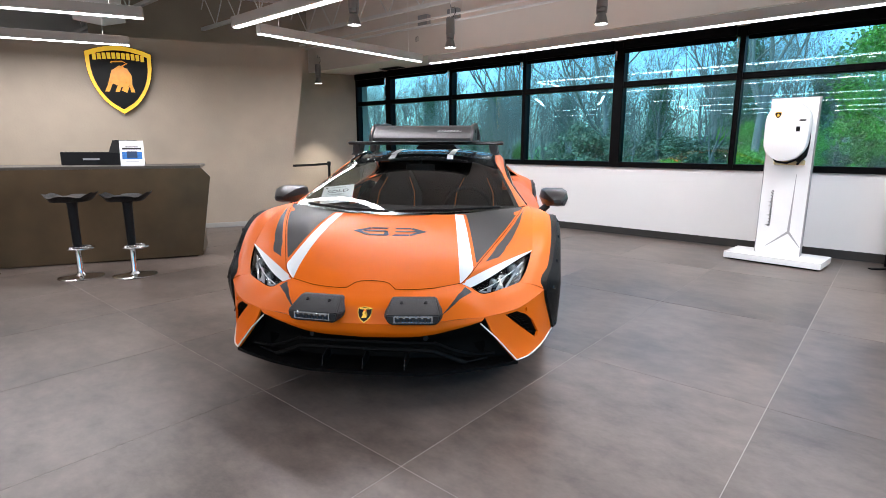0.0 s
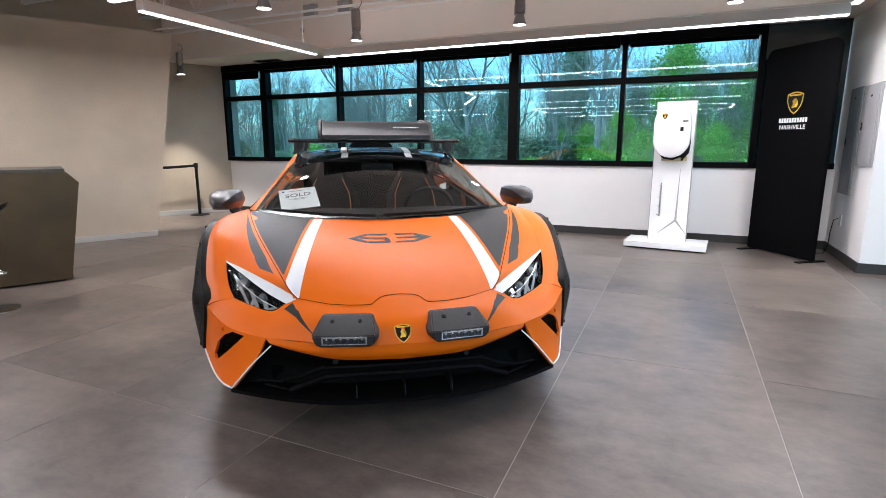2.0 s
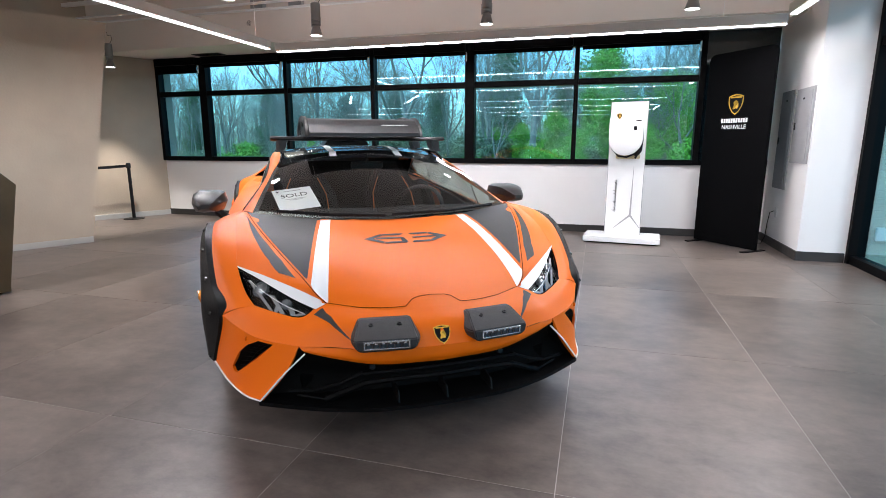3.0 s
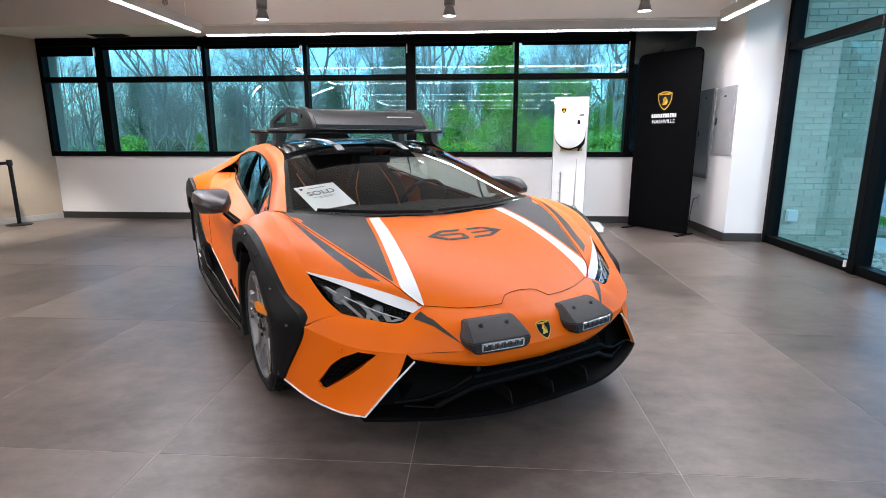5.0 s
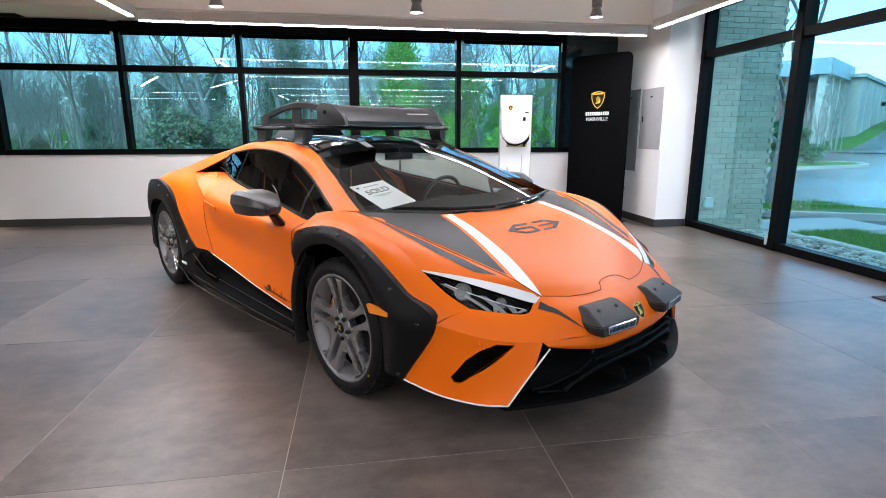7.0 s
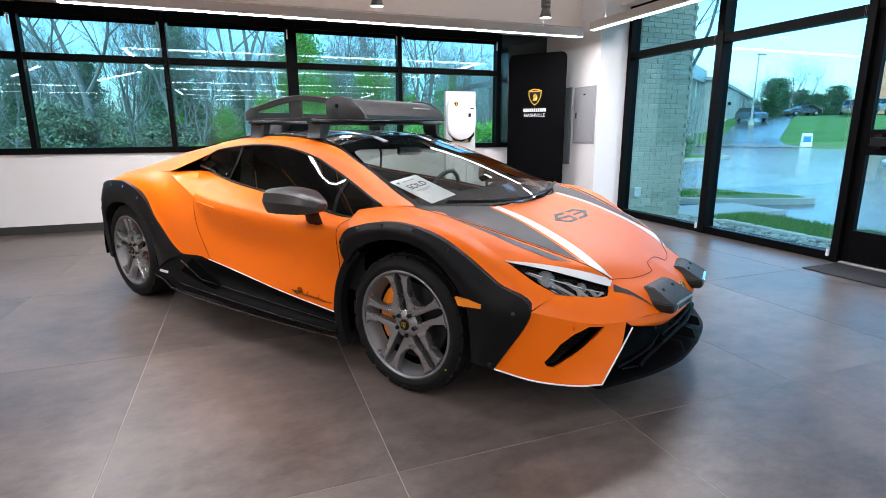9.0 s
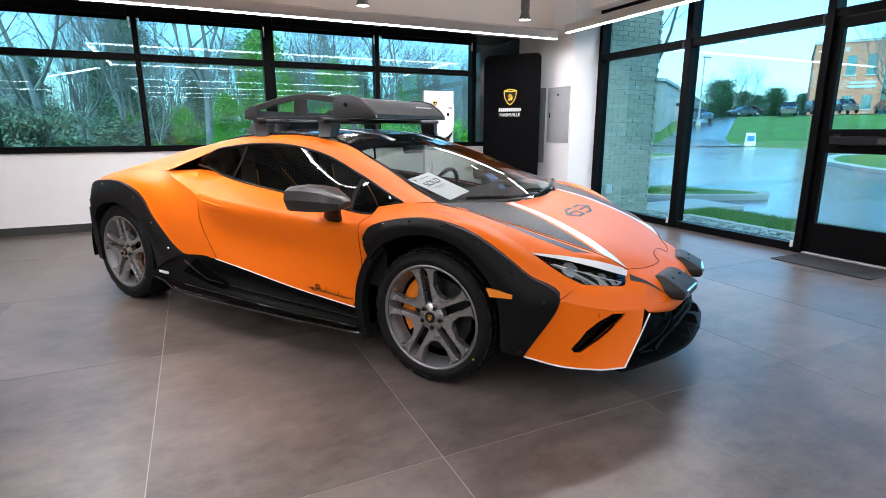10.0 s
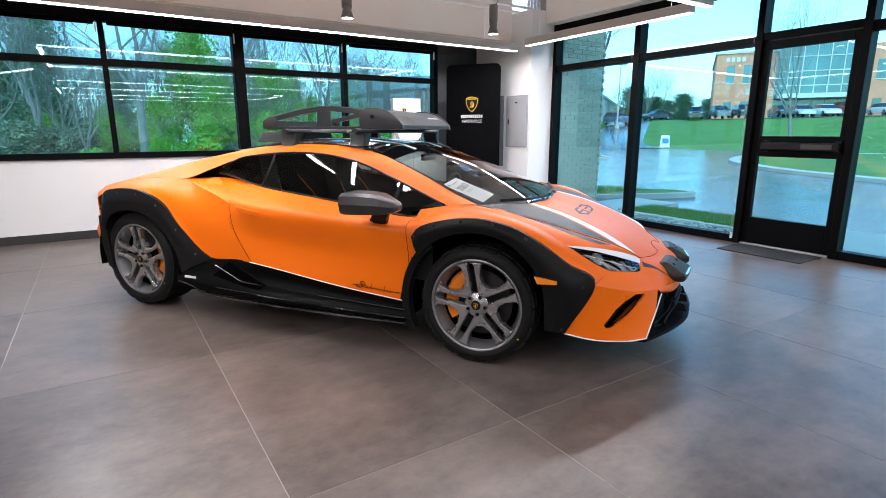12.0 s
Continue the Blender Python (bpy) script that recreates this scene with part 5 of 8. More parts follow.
part("roof_scoop", bm, M_FLARE, car, "black roof air scoop", smooth=30)

# -- roof and glass
ROOF = Sheet(Line((-0.62, 0, 1.185), (-0.2, 0, 1.222), (0.2, 0, 1.222), (0.515, 0, 1.192)), Line((-0.62, 0.30, 1.176), (-0.2, 0.31, 1.212), (0.2, 0.31, 1.212), (0.520, 0.31, 1.180)), Line((-0.62, 0.545, 1.140), (-0.2, 0.556, 1.180), (0.2, 0.562, 1.180), (0.545, 0.575, 1.130)))
bm = bmesh.new()
for s in (-1, 1):
    skin(bm, ROOF, s, 20, 12)
roof = panel("roof", bm, M_GLOSSBLACK, car, "gloss black roof with white stripes")
for s in (-1, 1):
    decal("stripe", M_STRIPE, [(s, [(0, 0.33), (1, 0.33), (1, 0.405), (0, 0.405)])], 0.0016, "white roof stripe", ROOF, roof, 20, 12)
    bm = bmesh.new()
    tube(bm, [(-0.55, s * 0.535, 1.152), (-0.3, s * 0.55, 1.182), (0.1, s * 0.555, 1.196), (0.42, s * 0.552, 1.176), (0.56, s * 0.565, 1.135)], [0.006, 0.013, 0.014, 0.012, 0.005], 8)
    part("roof_rail", bm, M_GLOSSBLACK, roof, "black low roof rail", smooth=True)


class Dome(Sheet):
    """A surface from a middle line to a side line, rounding off evenly towards the side."""

    def at(self, u, v):
        a, b = self.lines[0].at(u), self.lines[1].at(u)
        k = max(v, 0.0) ** 2.1
        return np.array((a[0] + (b[0] - a[0]) * k, b[1] * v, a[2] + (b[2] - a[2]) * k))


SCREEN = Dome(Line((1.505, 0, 0.835), (1.22, 0, 0.953), (0.88, 0, 1.080), (0.515, 0, 1.190)), Line((1.262, 0.745, 0.864), (1.03, 0.692, 0.955), (0.79, 0.632, 1.046), (0.545, 0.575, 1.130)))
bm = bmesh.new()
for s in (-1, 1):
    skin(bm, SCREEN, s, 16, 18)
screen = panel("windscreen", bm, M_SCREEN, car, "steeply raked windscreen", thick=0)
screen.visible_shadow = False
bm = bmesh.new()
for s in (-1, 1):
    skin(bm, SCREEN, s, 16, 18, u=(0.86, 1.0), off=0.0015)
    skin(bm, SCREEN, s, 16, 18, u=(0.0, 0.045), off=0.0015)
    skin(bm, SCREEN, s, 16, 4, v=(0.965, 1.0), off=0.0015)
part("screen_border", bm, M_GLOSSBLACK, screen, "black printed windscreen border", smooth=True)
for s in (-1, 1):
    bm = bmesh.new()
    skin(bm, SCREEN, s, 8, 6, u=(0.895, 1.0), v=(0.345, 0.425), off=0.0030)
    skin(bm, SCREEN, s, 8, 6, u=(0.895, 1.0), v=(0.345, 0.425), off=-0.0030)
    part("header_stripe", bm, M_STRIPE, screen, "white roof stripe end", smooth=True)
bm = bmesh.new()
for s in (-1, 1):
    skin(bm, Sheet(Line((1.40, 0, 0.80), (1.39, 0.36, 0.80), (1.20, 0.735, 0.84)), Line((1.50, 0, 0.822), (1.485, 0.36, 0.826), (1.285, 0.75, 0.852))), s, 12, 2)
part("cowl", bm, M_BLACKPL, car, "black windscreen cowl")
for y0, y1, x0, x1, z0, z1 in ((-0.62, -0.06, 1.365, 1.515, 0.872, 0.850), (-0.02, 0.62, 1.517, 1.365, 0.850, 0.872)):
    bm = bmesh.new()
    tube(bm, [(x0 - 0.012, y0, z0 + 0.012), ((x0 + x1) / 2 + 0.018, (y0 + y1) / 2, (z0 + z1) / 2 + 0.004), (x1 - 0.005, y1, z1 + 0.006)], [0.006, 0.008, 0.009], 6)
    tube(bm, [(x0 - 0.02, y0, z0 + 0.004), ((x0 + x1) / 2 + 0.008, (y0 + y1) / 2, (z0 + z1) / 2 - 0.004), (x1 - 0.015, y1, z1)], 0.004, 5)
    part("wiper", bm, M_BLACKPL, car, "black windscreen wiper")
W_TOP = Line((-0.70, 0.650, 1.02), (-0.55, 0.640, 1.085), (-0.42, 0.634, 1.108), (-0.12, 0.632, 1.133), (0.18, 0.636, 1.123), (0.45, 0.650, 1.074), (0.66, 0.677, 1.001), (0.82, 0.720, 0.949), (0.96, 0.762, 0.901), (1.08, 0.796, 0.862))
W_BOT = Line((-0.72, 0.660, 0.985), (-0.58, 0.675, 0.965), (-0.42, 0.707, 0.932), (-0.20, 0.729, 0.897), (0.17, 0.754, 0.860), (0.50, 0.777, 0.824), (0.80, 0.792, 0.786), (0.95, 0.799, 0.802), (1.08, 0.801, 0.852))
SIDEGLASS = Sheet(W_TOP, Line(*[tuple((W_TOP.at(k / 10) + W_BOT.at(k / 10)) / 2 + np.array((0, 0.005, 0))) for k in range(11)]), W_BOT)
for s in (-1, 1):
    bm = bmesh.new()
    skin(bm, SIDEGLASS, s, 40, 8)
    sg = panel("side_window", bm, M_CARGLASS, car, "dark tinted side window", thick=0)
    sg.visible_shadow = False
    for u0, u1, uu in ((0.265, 0.245, 0.012), (0.815, 0.800, 0.014)):
        bm = bmesh.new()
        pts = [SIDEGLASS.at(u0 + (u1 - u0) * i / 8, i / 8) for i in range(9)]
        a = [bm.verts.new((p[0] - uu, s * (p[1] + 0.004), p[2])) for p in pts]
        b = [bm.verts.new((p[0] + uu, s * (p[1] + 0.004), p[2])) for p in pts]
        for i in range(8):
            bm.faces.new((a[i], a[i + 1], b[i + 1], b[i]))
        bmesh.ops.solidify(bm, geom=bm.faces[:], thickness=0.006)
        part("window_divider", bm, M_BLACKPL, sg, "black window divider")
    bm = bmesh.new()
    tube(bm, seam(W_TOP, s, n=40), 0.007, 5)
    tube(bm, seam(W_BOT, s, n=40), 0.007, 5)
    part("window_seal", bm, M_BLACKPL, sg, "black window seal", smooth=True)


# -- door mirrors
def door_mirror(s):
    bm = bmesh.new()
    rows = []
    for x, w, zt, zb in ((0.912, 0.030, 0.880, 0.856), (0.895, 0.055, 0.896, 0.842), (0.80, 0.100, 0.936, 0.822), (0.70, 0.114, 0.944, 0.816), (0.60, 0.118, 0.942, 0.814), (0.575, 0.112, 0.934, 0.820)):
        yc, w = 1.018 - (0.86 - x) * 0.02, w * 0.86
        rows.append([(x, s * (yc + w * cx), zb + (zt - zb) * cz) for cx, cz in ((-1, 0.48), (-0.88, 0.90), (-0.6, 1.0), (0.62, 1.0), (0.90, 0.86), (1.0, 0.50), (0.78, 0.06), (0.2, 0.0), (-0.75, 0.04))])
    vr = grid(bm, rows, close=True)
    bm.faces.new(vr[0])
    bm.faces.new(vr[-1][::-1])
    mir = part("door_mirror", bm, M_GREYMETAL, car, "dark satin grey door mirror", smooth=30)
    bm = bmesh.new()
    prism(bm, [(-0.075, -0.04), (0.075, -0.035), (0.078, 0.03), (-0.07, 0.045)], 0.004, Matrix.Translation((0.571, s * 1.014, 0.876)) @ Matrix(((0, 0, -1, 0), (1, 0, 0, 0), (0, 1, 0, 0), (0, 0, 0, 1))))
    part("mirror_glass", bm, M_CHROME, mir)
    bm = bmesh.new()
    rows = []
    for t in (0, 0.35, 0.7, 1.0):
        c = Vector((0.685 + 0.09 * t, s * (0.875 + 0.10 * t), 0.735 + 0.10 * t))
        a, h = 0.065 - 0.012 * t, 0.032 - 0.008 * t
        rows.append([c + Vector((dx * a, 0, dz * h)) for dx, dz in ((-1, 0), (-0.6, 1), (0.6, 1), (1, 0), (0.6, -1), (-0.6, -1))])
    grid(bm, rows, close=True)
    part("mirror_arm", bm, M_BLACKPL, mir, "black mirror foot", smooth=40)


for s in (-1, 1):
    door_mirror(s)


# -- wheels
def wheel(x, s, r, width, rim_r):
    """A wheel whose outer face lies at the flank; built with its axis along y, outer side to -y."""
    m = pose(x, s * 0.930, r, 0, 0, 0 if s < 0 else 180)
    rot = Matrix.Rotation(math.pi / 2, 4, "X")
    bm = bmesh.new()
    prof = [(rim_r - 0.012, -width + 0.02), (rim_r + 0.03, -width), (r - 0.045, -width - 0.004), (r - 0.012, -width + 0.02), (r - 0.004, -width * 0.7), (r - 0.004, -width * 0.3), (r - 0.012, -0.02),
            (r - 0.028, -0.004), (r - 0.05, 0.006), (rim_r + 0.03, 0.006), (rim_r + 0.012, 0.0), (rim_r - 0.004, -0.012)]
    lathe(bm, prof, 56, rot)
    w = part("wheel", bm, M_TYRE, car, "all-terrain tyre on a gunmetal five-spoke rim", smooth=45, loc=m)
    # tread and shoulder blocks
    bm = bmesh.new()
    n = 44
    for k in range(n):
        a = 2 * math.pi * k / n
        R = Matrix.Rotation(a, 4, "Y")
        for y0, y1, h in ((0.008, 0.038, 0.003), (0.044, width * 0.5 - 0.004, 0.005), (width * 0.5 + 0.004, width - 0.046, 0.005), (width - 0.04, width - 0.018, 0.003)):
            dx = 0.0205 if y0 < 0.01 or y1 > width - 0.02 else 0.018
            sk = 0.010 if (k % 2) else -0.004
            box(bm, -dx + sk, dx + sk, y0 + 0.004, y1 - 0.002, r - 0.016 - (0.012 if y0 < 0.01 else 0), r - 0.004 + h - (0.008 if y0 < 0.01 or y1 > width - 0.02 else 0.002), m=R)
    part("tread", bm, M_TYRE, w, "chunky tread blocks")
    # rim lip, and the barrel behind it near-black, recess shade put into its colour
    bm = bmesh.new()
    lathe(bm, [(rim_r - 0.034, -0.085), (rim_r - 0.026, -0.070), (rim_r - 0.020, -0.038), (rim_r - 0.010, -0.024), (rim_r - 0.006, -0.006), (rim_r + 0.002, -0.001), (rim_r + 0.008, -0.003), (rim_r + 0.010, -0.012), (rim_r + 0.006, -0.022)], 64, rot)
    rim = part("rim", bm, M_LIP, w, "gunmetal grey alloy rim", smooth=40)
    bm = bmesh.new()
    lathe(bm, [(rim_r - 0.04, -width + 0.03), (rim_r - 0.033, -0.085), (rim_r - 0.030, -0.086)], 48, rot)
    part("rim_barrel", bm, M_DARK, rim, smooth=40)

    def spoke(b):
        """One forked spoke about the angle b: a broad foot, a kinked window and two flat bevelled arms beside narrow slots."""
        def slot(rr):
            return 36.0 - math.degrees(math.asin(0.074 / rr))
        half = [(0.20, slot(0.20)), (0.35, slot(0.35)), (0.60, slot(0.60)), (0.86, slot(0.86)), (0.925, 32.5), (0.965, 34.2), (0.965, 16.6), (0.915, 20.6), (0.88, 21.2), (0.630, 20.2), (0.595, 17.6), (0.485, 8.5)]
        pts = [(rr, g) for rr, g in half] + [(rr, -g) for rr, g in reversed(half)]
        out = [(rim_r * rr * math.cos(b + math.radians(g)), rim_r * rr * math.sin(b + math.radians(g))) for rr, g in pts]
        bm = bmesh.new()
        prism(bm, out, 0.042, bevel=0.0066)
        for v in bm.verts:
            k = min(1.0, max(0.0, (math.hypot(v.co.x, v.co.y) / rim_r - 0.45) / 0.5))
            v.co.z += -0.042 - 0.017 + 0.012 * k
        bmesh.ops.transform(bm, verts=bm.verts[:], matrix=rot)
        part("spoke", bm, M_RIM, rim, "forked gunmetal spoke with bright bevelled edges", smooth=24)

    for k in range(5):
        spoke(math.radians((63 if x > 0 else 57) + 72 * k))
    bm = bmesh.new()
    lathe(bm, [(0.0, -0.012), (0.030, -0.012), (0.034, -0.014), (0.058, -0.018), (0.068, -0.026), (0.070, -0.06)], 40, rot)
    part("hub", bm, M_RIM, rim, smooth=35)
    bm = bmesh.new()
    lathe(bm, [(0.0, -0.006), (0.024, -0.007), (0.027, -0.010), (0.028, -0.016)], 28, rot)
    part("hub_cap", bm, M_BLACKEN, rim, "black hub cap with a gold shield")
    shield("hub_badge", 0.026, 0.030, rot @ Matrix.Translation((0, 0, -0.0062)), w, M_GOLD, M_BLACKEN, "small gold shield")
    for k in range(5):
        a = math.radians((63 if x > 0 else 57) + 72 * k)
        bm = bmesh.new()
        lathe(bm, [(0, -0.004), (0.005, -0.004), (0.0055, 0.0), (0.0085, 0.0), (0.0105, -0.003), (0.0105, -0.02)], 12, rot @ Matrix.Translation((0.052 * math.cos(a), 0.052 * math.sin(a), -0.008)))
        part("wheel_nut", bm, M_BLACKPL, rim, "black wheel nut")
    bm = bmesh.new()
    a = math.radians(-32)
    lathe(bm, [(0, 0.0005), (0.004, 0.0004), (0.0045, -0.001)], 10, rot @ Matrix.Translation(((rim_r + 0.035) * math.cos(a), (rim_r + 0.035) * math.sin(a), 0.0062)))
    part("valve_mark", bm, mat("yellow_green_dot", (0.55, 0.75, 0.03), 0.5, bump=0), w, "small yellow-green paint dot")
    bm = bmesh.new()
    lathe(bm, [(0.06, -0.088), (0.185, -0.088), (0.187, -0.10), (0.187, -0.112), (0.06, -0.112)], 40, rot)
    part("brake_disc", bm, M_DISC, w, "dark drilled brake disc", smooth=40)
    bm = bmesh.new()
    k0, k1 = (120, 215) if x > 0 else (-35, 45)
    rows = []
    for i in range(9):
        a = math.radians(k0 + (k1 - k0) * i / 8)
        rows.append([(rr * math.cos(a), d, rr * math.sin(a)) for rr, d in ((0.130, 0.125), (0.130, 0.076), (0.140, 0.070), (0.190, 0.070), (0.203, 0.080), (0.203, 0.125))])
    if s > 0:
        rows = [[(-p[0], p[1], p[2]) for p in row] for row in rows]
    vr = grid(bm, rows, close=True)
    bm.faces.new(vr[0])
    bm.faces.new(vr[-1][::-1])
    part("brake_caliper", bm, M_CALIPER, w, "orange brake caliper", smooth=40)
    bm = bmesh.new()
    lathe(bm, [(0.0, -0.15), (rim_r - 0.01, -0.15), (rim_r - 0.01, -0.17)], 30, rot)
    part("back_plate", bm, M_DARK, w)


for s in (-1, 1):
    wheel(1.3145, s, 0.336, 0.235, 0.254)
    wheel(-1.3145, s, 0.352, 0.285, 0.256)

# -- wheel wells and underside
for xx, zz in ((1.3145, 0.336), (-1.3145, 0.352)):
    for s in (-1, 1):
        bm = bmesh.new()
        rows = []
        for i in range(21):
            a = math.radians(-10 + 200 * i / 20)
            R = 0.415
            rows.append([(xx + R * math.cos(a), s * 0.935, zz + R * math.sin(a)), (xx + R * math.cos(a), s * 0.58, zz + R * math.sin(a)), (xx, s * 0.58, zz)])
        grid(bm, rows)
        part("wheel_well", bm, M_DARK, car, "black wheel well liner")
for s in (-1, 1):
    bm = bmesh.new()
    prism(bm, [(-1.665, 0.66), (-1.60, 0.57), (-1.585, 0.42), (-1.575, 0.27), (-1.62, 0.275), (-1.665, 0.45)], 0.05, Matrix.Translation((0, s * 0.925 + 0.025, 0)) @ Matrix.Rotation(math.pi / 2, 4, "X"))
    part("mud_guard", bm, M_FLARE, car, "black mud guard behind the rear wheel")
bm = bmesh.new()
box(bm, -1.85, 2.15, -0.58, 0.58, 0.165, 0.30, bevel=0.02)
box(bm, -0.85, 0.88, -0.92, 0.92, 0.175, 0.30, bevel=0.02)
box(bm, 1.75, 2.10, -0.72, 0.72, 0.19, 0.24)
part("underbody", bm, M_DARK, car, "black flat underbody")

# -- cabin
bm = bmesh.new()
box(bm, -0.75, 1.25, -0.70, 0.70, 0.30, 0.36)
box(bm, -0.80, -0.72, -0.62, 0.62, 0.30, 1.08)
box(bm, -0.75, 1.0, -0.10, 0.10, 0.36, 0.58, bevel=0.03)
cabin = part("cabin_tub", bm, M_SEAT, car, "black cabin lining")
bm = bmesh.new()
DASH = Sheet(Line((1.40, 0, 0.80), (1.38, 0.36, 0.805), (1.22, 0.70, 0.83)), Line((1.10, 0, 0.83), (1.10, 0.36, 0.835), (1.05, 0.70, 0.84)), Line((0.82, 0, 0.80), (0.82, 0.36, 0.81), (0.82, 0.72, 0.80)), Line((0.78, 0, 0.60), (0.80, 0.36, 0.62), (0.82, 0.72, 0.62)))
for s in (-1, 1):
    skin(bm, DASH, s, 12, 12)
panel("dashboard", bm, M_SEAT, cabin, "black suede dashboard", thick=0.01)
for s in (-1, 1):
    bm = bmesh.new()
    Y = s * 0.37
    rows = []
    for z, x, w in ((0.50, -0.12, 0.25), (0.66, -0.22, 0.26), (0.82, -0.32, 0.25), (0.95, -0.40, 0.17), (1.03, -0.45, 0.12), (1.09, -0.49, 0.10)):
        rows.append([(x + dx, Y + w * dy, z) for dx, dy in ((0.10, -1), (0.04, -0.75), (0.04, 0.75), (0.10, 1), (-0.06, 0.9), (-0.06, -0.9))])
    vr = grid(bm, rows, close=True)
    bm.faces.new(vr[-1])
    seat = part("seat", bm, M_SEAT, cabin, "black bucket seat with orange trim", smooth=50)
    bm = bmesh.new()
    box(bm, -0.15, 0.35, Y - 0.24, Y + 0.24, 0.38, 0.52, bevel=0.04, seg=2)
    part("seat_cushion", bm, M_SEAT, seat, smooth=40)
    bm = bmesh.new()
    for d in (-1, 1):
        tube(bm, [(-0.10, Y + d * 0.17, 0.55), (-0.17, Y + d * 0.18, 0.68), (-0.27, Y + d * 0.17, 0.82), (-0.355, Y + d * 0.11, 0.95)], 0.004, 6)
    part("seat_trim", bm, M_CALIPER, seat, "orange seat piping", smooth=True)
bm = bmesh.new()
pts = [(0.62 + 0.055 * math.sin(a), 0.37 + 0.175 * math.cos(a), 0.775 + 0.165 * math.sin(a)) for a in [2 * math.pi * i / 28 for i in range(29)]]
tube(bm, pts, 0.015, 8, cap=False)
tube(bm, [(0.62, 0.20, 0.775), (0.66, 0.37, 0.765), (0.62, 0.54, 0.775)], [0.018, 0.045, 0.018], 8)
tube(bm, [(0.66, 0.37, 0.765), (0.58, 0.37, 0.62)], 0.02, 8)
part("steering_wheel", bm, M_BLACKPL, cabin, "black steering wheel", smooth=50)
bm = bmesh.new()
box(bm, 0.60, 0.63, -0.11, 0.11, 1.065, 1.115, bevel=0.012, seg=2)
tube(bm, [(0.615, 0, 1.11), (0.60, 0, 1.165)], 0.012, 6)
part("rear_view_mirror", bm, M_BLACKPL, cabin, "black interior mirror", smooth=40)

# -- roof rack
rack = thing("roof_rack", pose(-3.118, 3.572, 0, 0, 0, -56.0), "black aluminium roof rack clamped across the sports car roof", "roof rack")
for x in (0.395, -0.155):
    bm = bmesh.new()
    prism(bm, [(-0.030, -0.004), (-0.016, -0.013), (0.016, -0.013), (0.030, -0.004), (0.024, 0.009), (0.0, 0.013), (-0.024, 0.009)], 1.21, Matrix.Translation((x, -0.605, 1.272)) @ Matrix(((1, 0, 0, 0), (0, 0, 1, 0), (0, 1, 0, 0), (0, 0, 0, 1))))
    part("crossbar", bm, M_RACK, rack, "black aero crossbar", smooth=40)
    for s in (-1, 1):
        bm = bmesh.new()
        rows = []
        for z, a, b, y in ((1.258, 0.062, 0.035, 0.545), (1.225, 0.060, 0.034, 0.550), (1.20, 0.056, 0.030, 0.556), (1.178, 0.060, 0.026, 0.572)):
            rows.append([(x - 0.01 + a * cx, s * (y + b * cy), z) for cx, cy in ((-1, -0.7), (-0.85, 1), (0.85, 1), (1, 0.6), (1, -0.8), (-0.8, -1))])
        vr = grid(bm, rows, close=True)
        bm.faces.new(vr[0])
        bm.faces.new(vr[-1])
        foot = part("foot", bm, M_RACK, rack, "black clamp foot", smooth=30)
        bm = bmesh.new()
        lathe(bm, [(0, 0.03), (0.020, 0.028), (0.026, 0.0), (0.024, -0.03), (0, -0.034)], 14, Matrix.Translation((x, s * 0.596, 1.272)) @ Matrix.Rotation(math.pi / 2, 4, "X") @ Matrix.Diagonal((1.3, 0.65, 1, 1)))
        part("end_cap", bm, M_RACK, foot, smooth=50)
bm = bmesh.new()
fair = [(0.395, 1.300), (0.375, 1.385), (0.400, 1.408), (0.435, 1.408), (0.50, 1.392), (0.575, 1.345), (0.612, 1.308), (0.612, 1.288), (0.58, 1.286), (0.42, 1.292)]
prism(bm, fair, 0.76, Matrix.Translation((0, 0.385, 0)) @ Matrix.Rotation(math.pi / 2, 4, "X"))
fairing = part("fairing", bm, M_RACK, rack, "curved satin black front fairing", smooth=32)
bm = bmesh.new()
for k in range(7):
    y = 0.13 + 0.024 * k
    tube(bm, [(0.560, y, 1.358), (0.548, y + 0.010, 1.368)], 0.002, 4)
tube(bm, [(0.556, 0.12, 1.362), (0.556, 0.31, 1.362)], 0.0015, 4)
part("script_mark", bm, M_STRIPE, fairing, "small white script mark")
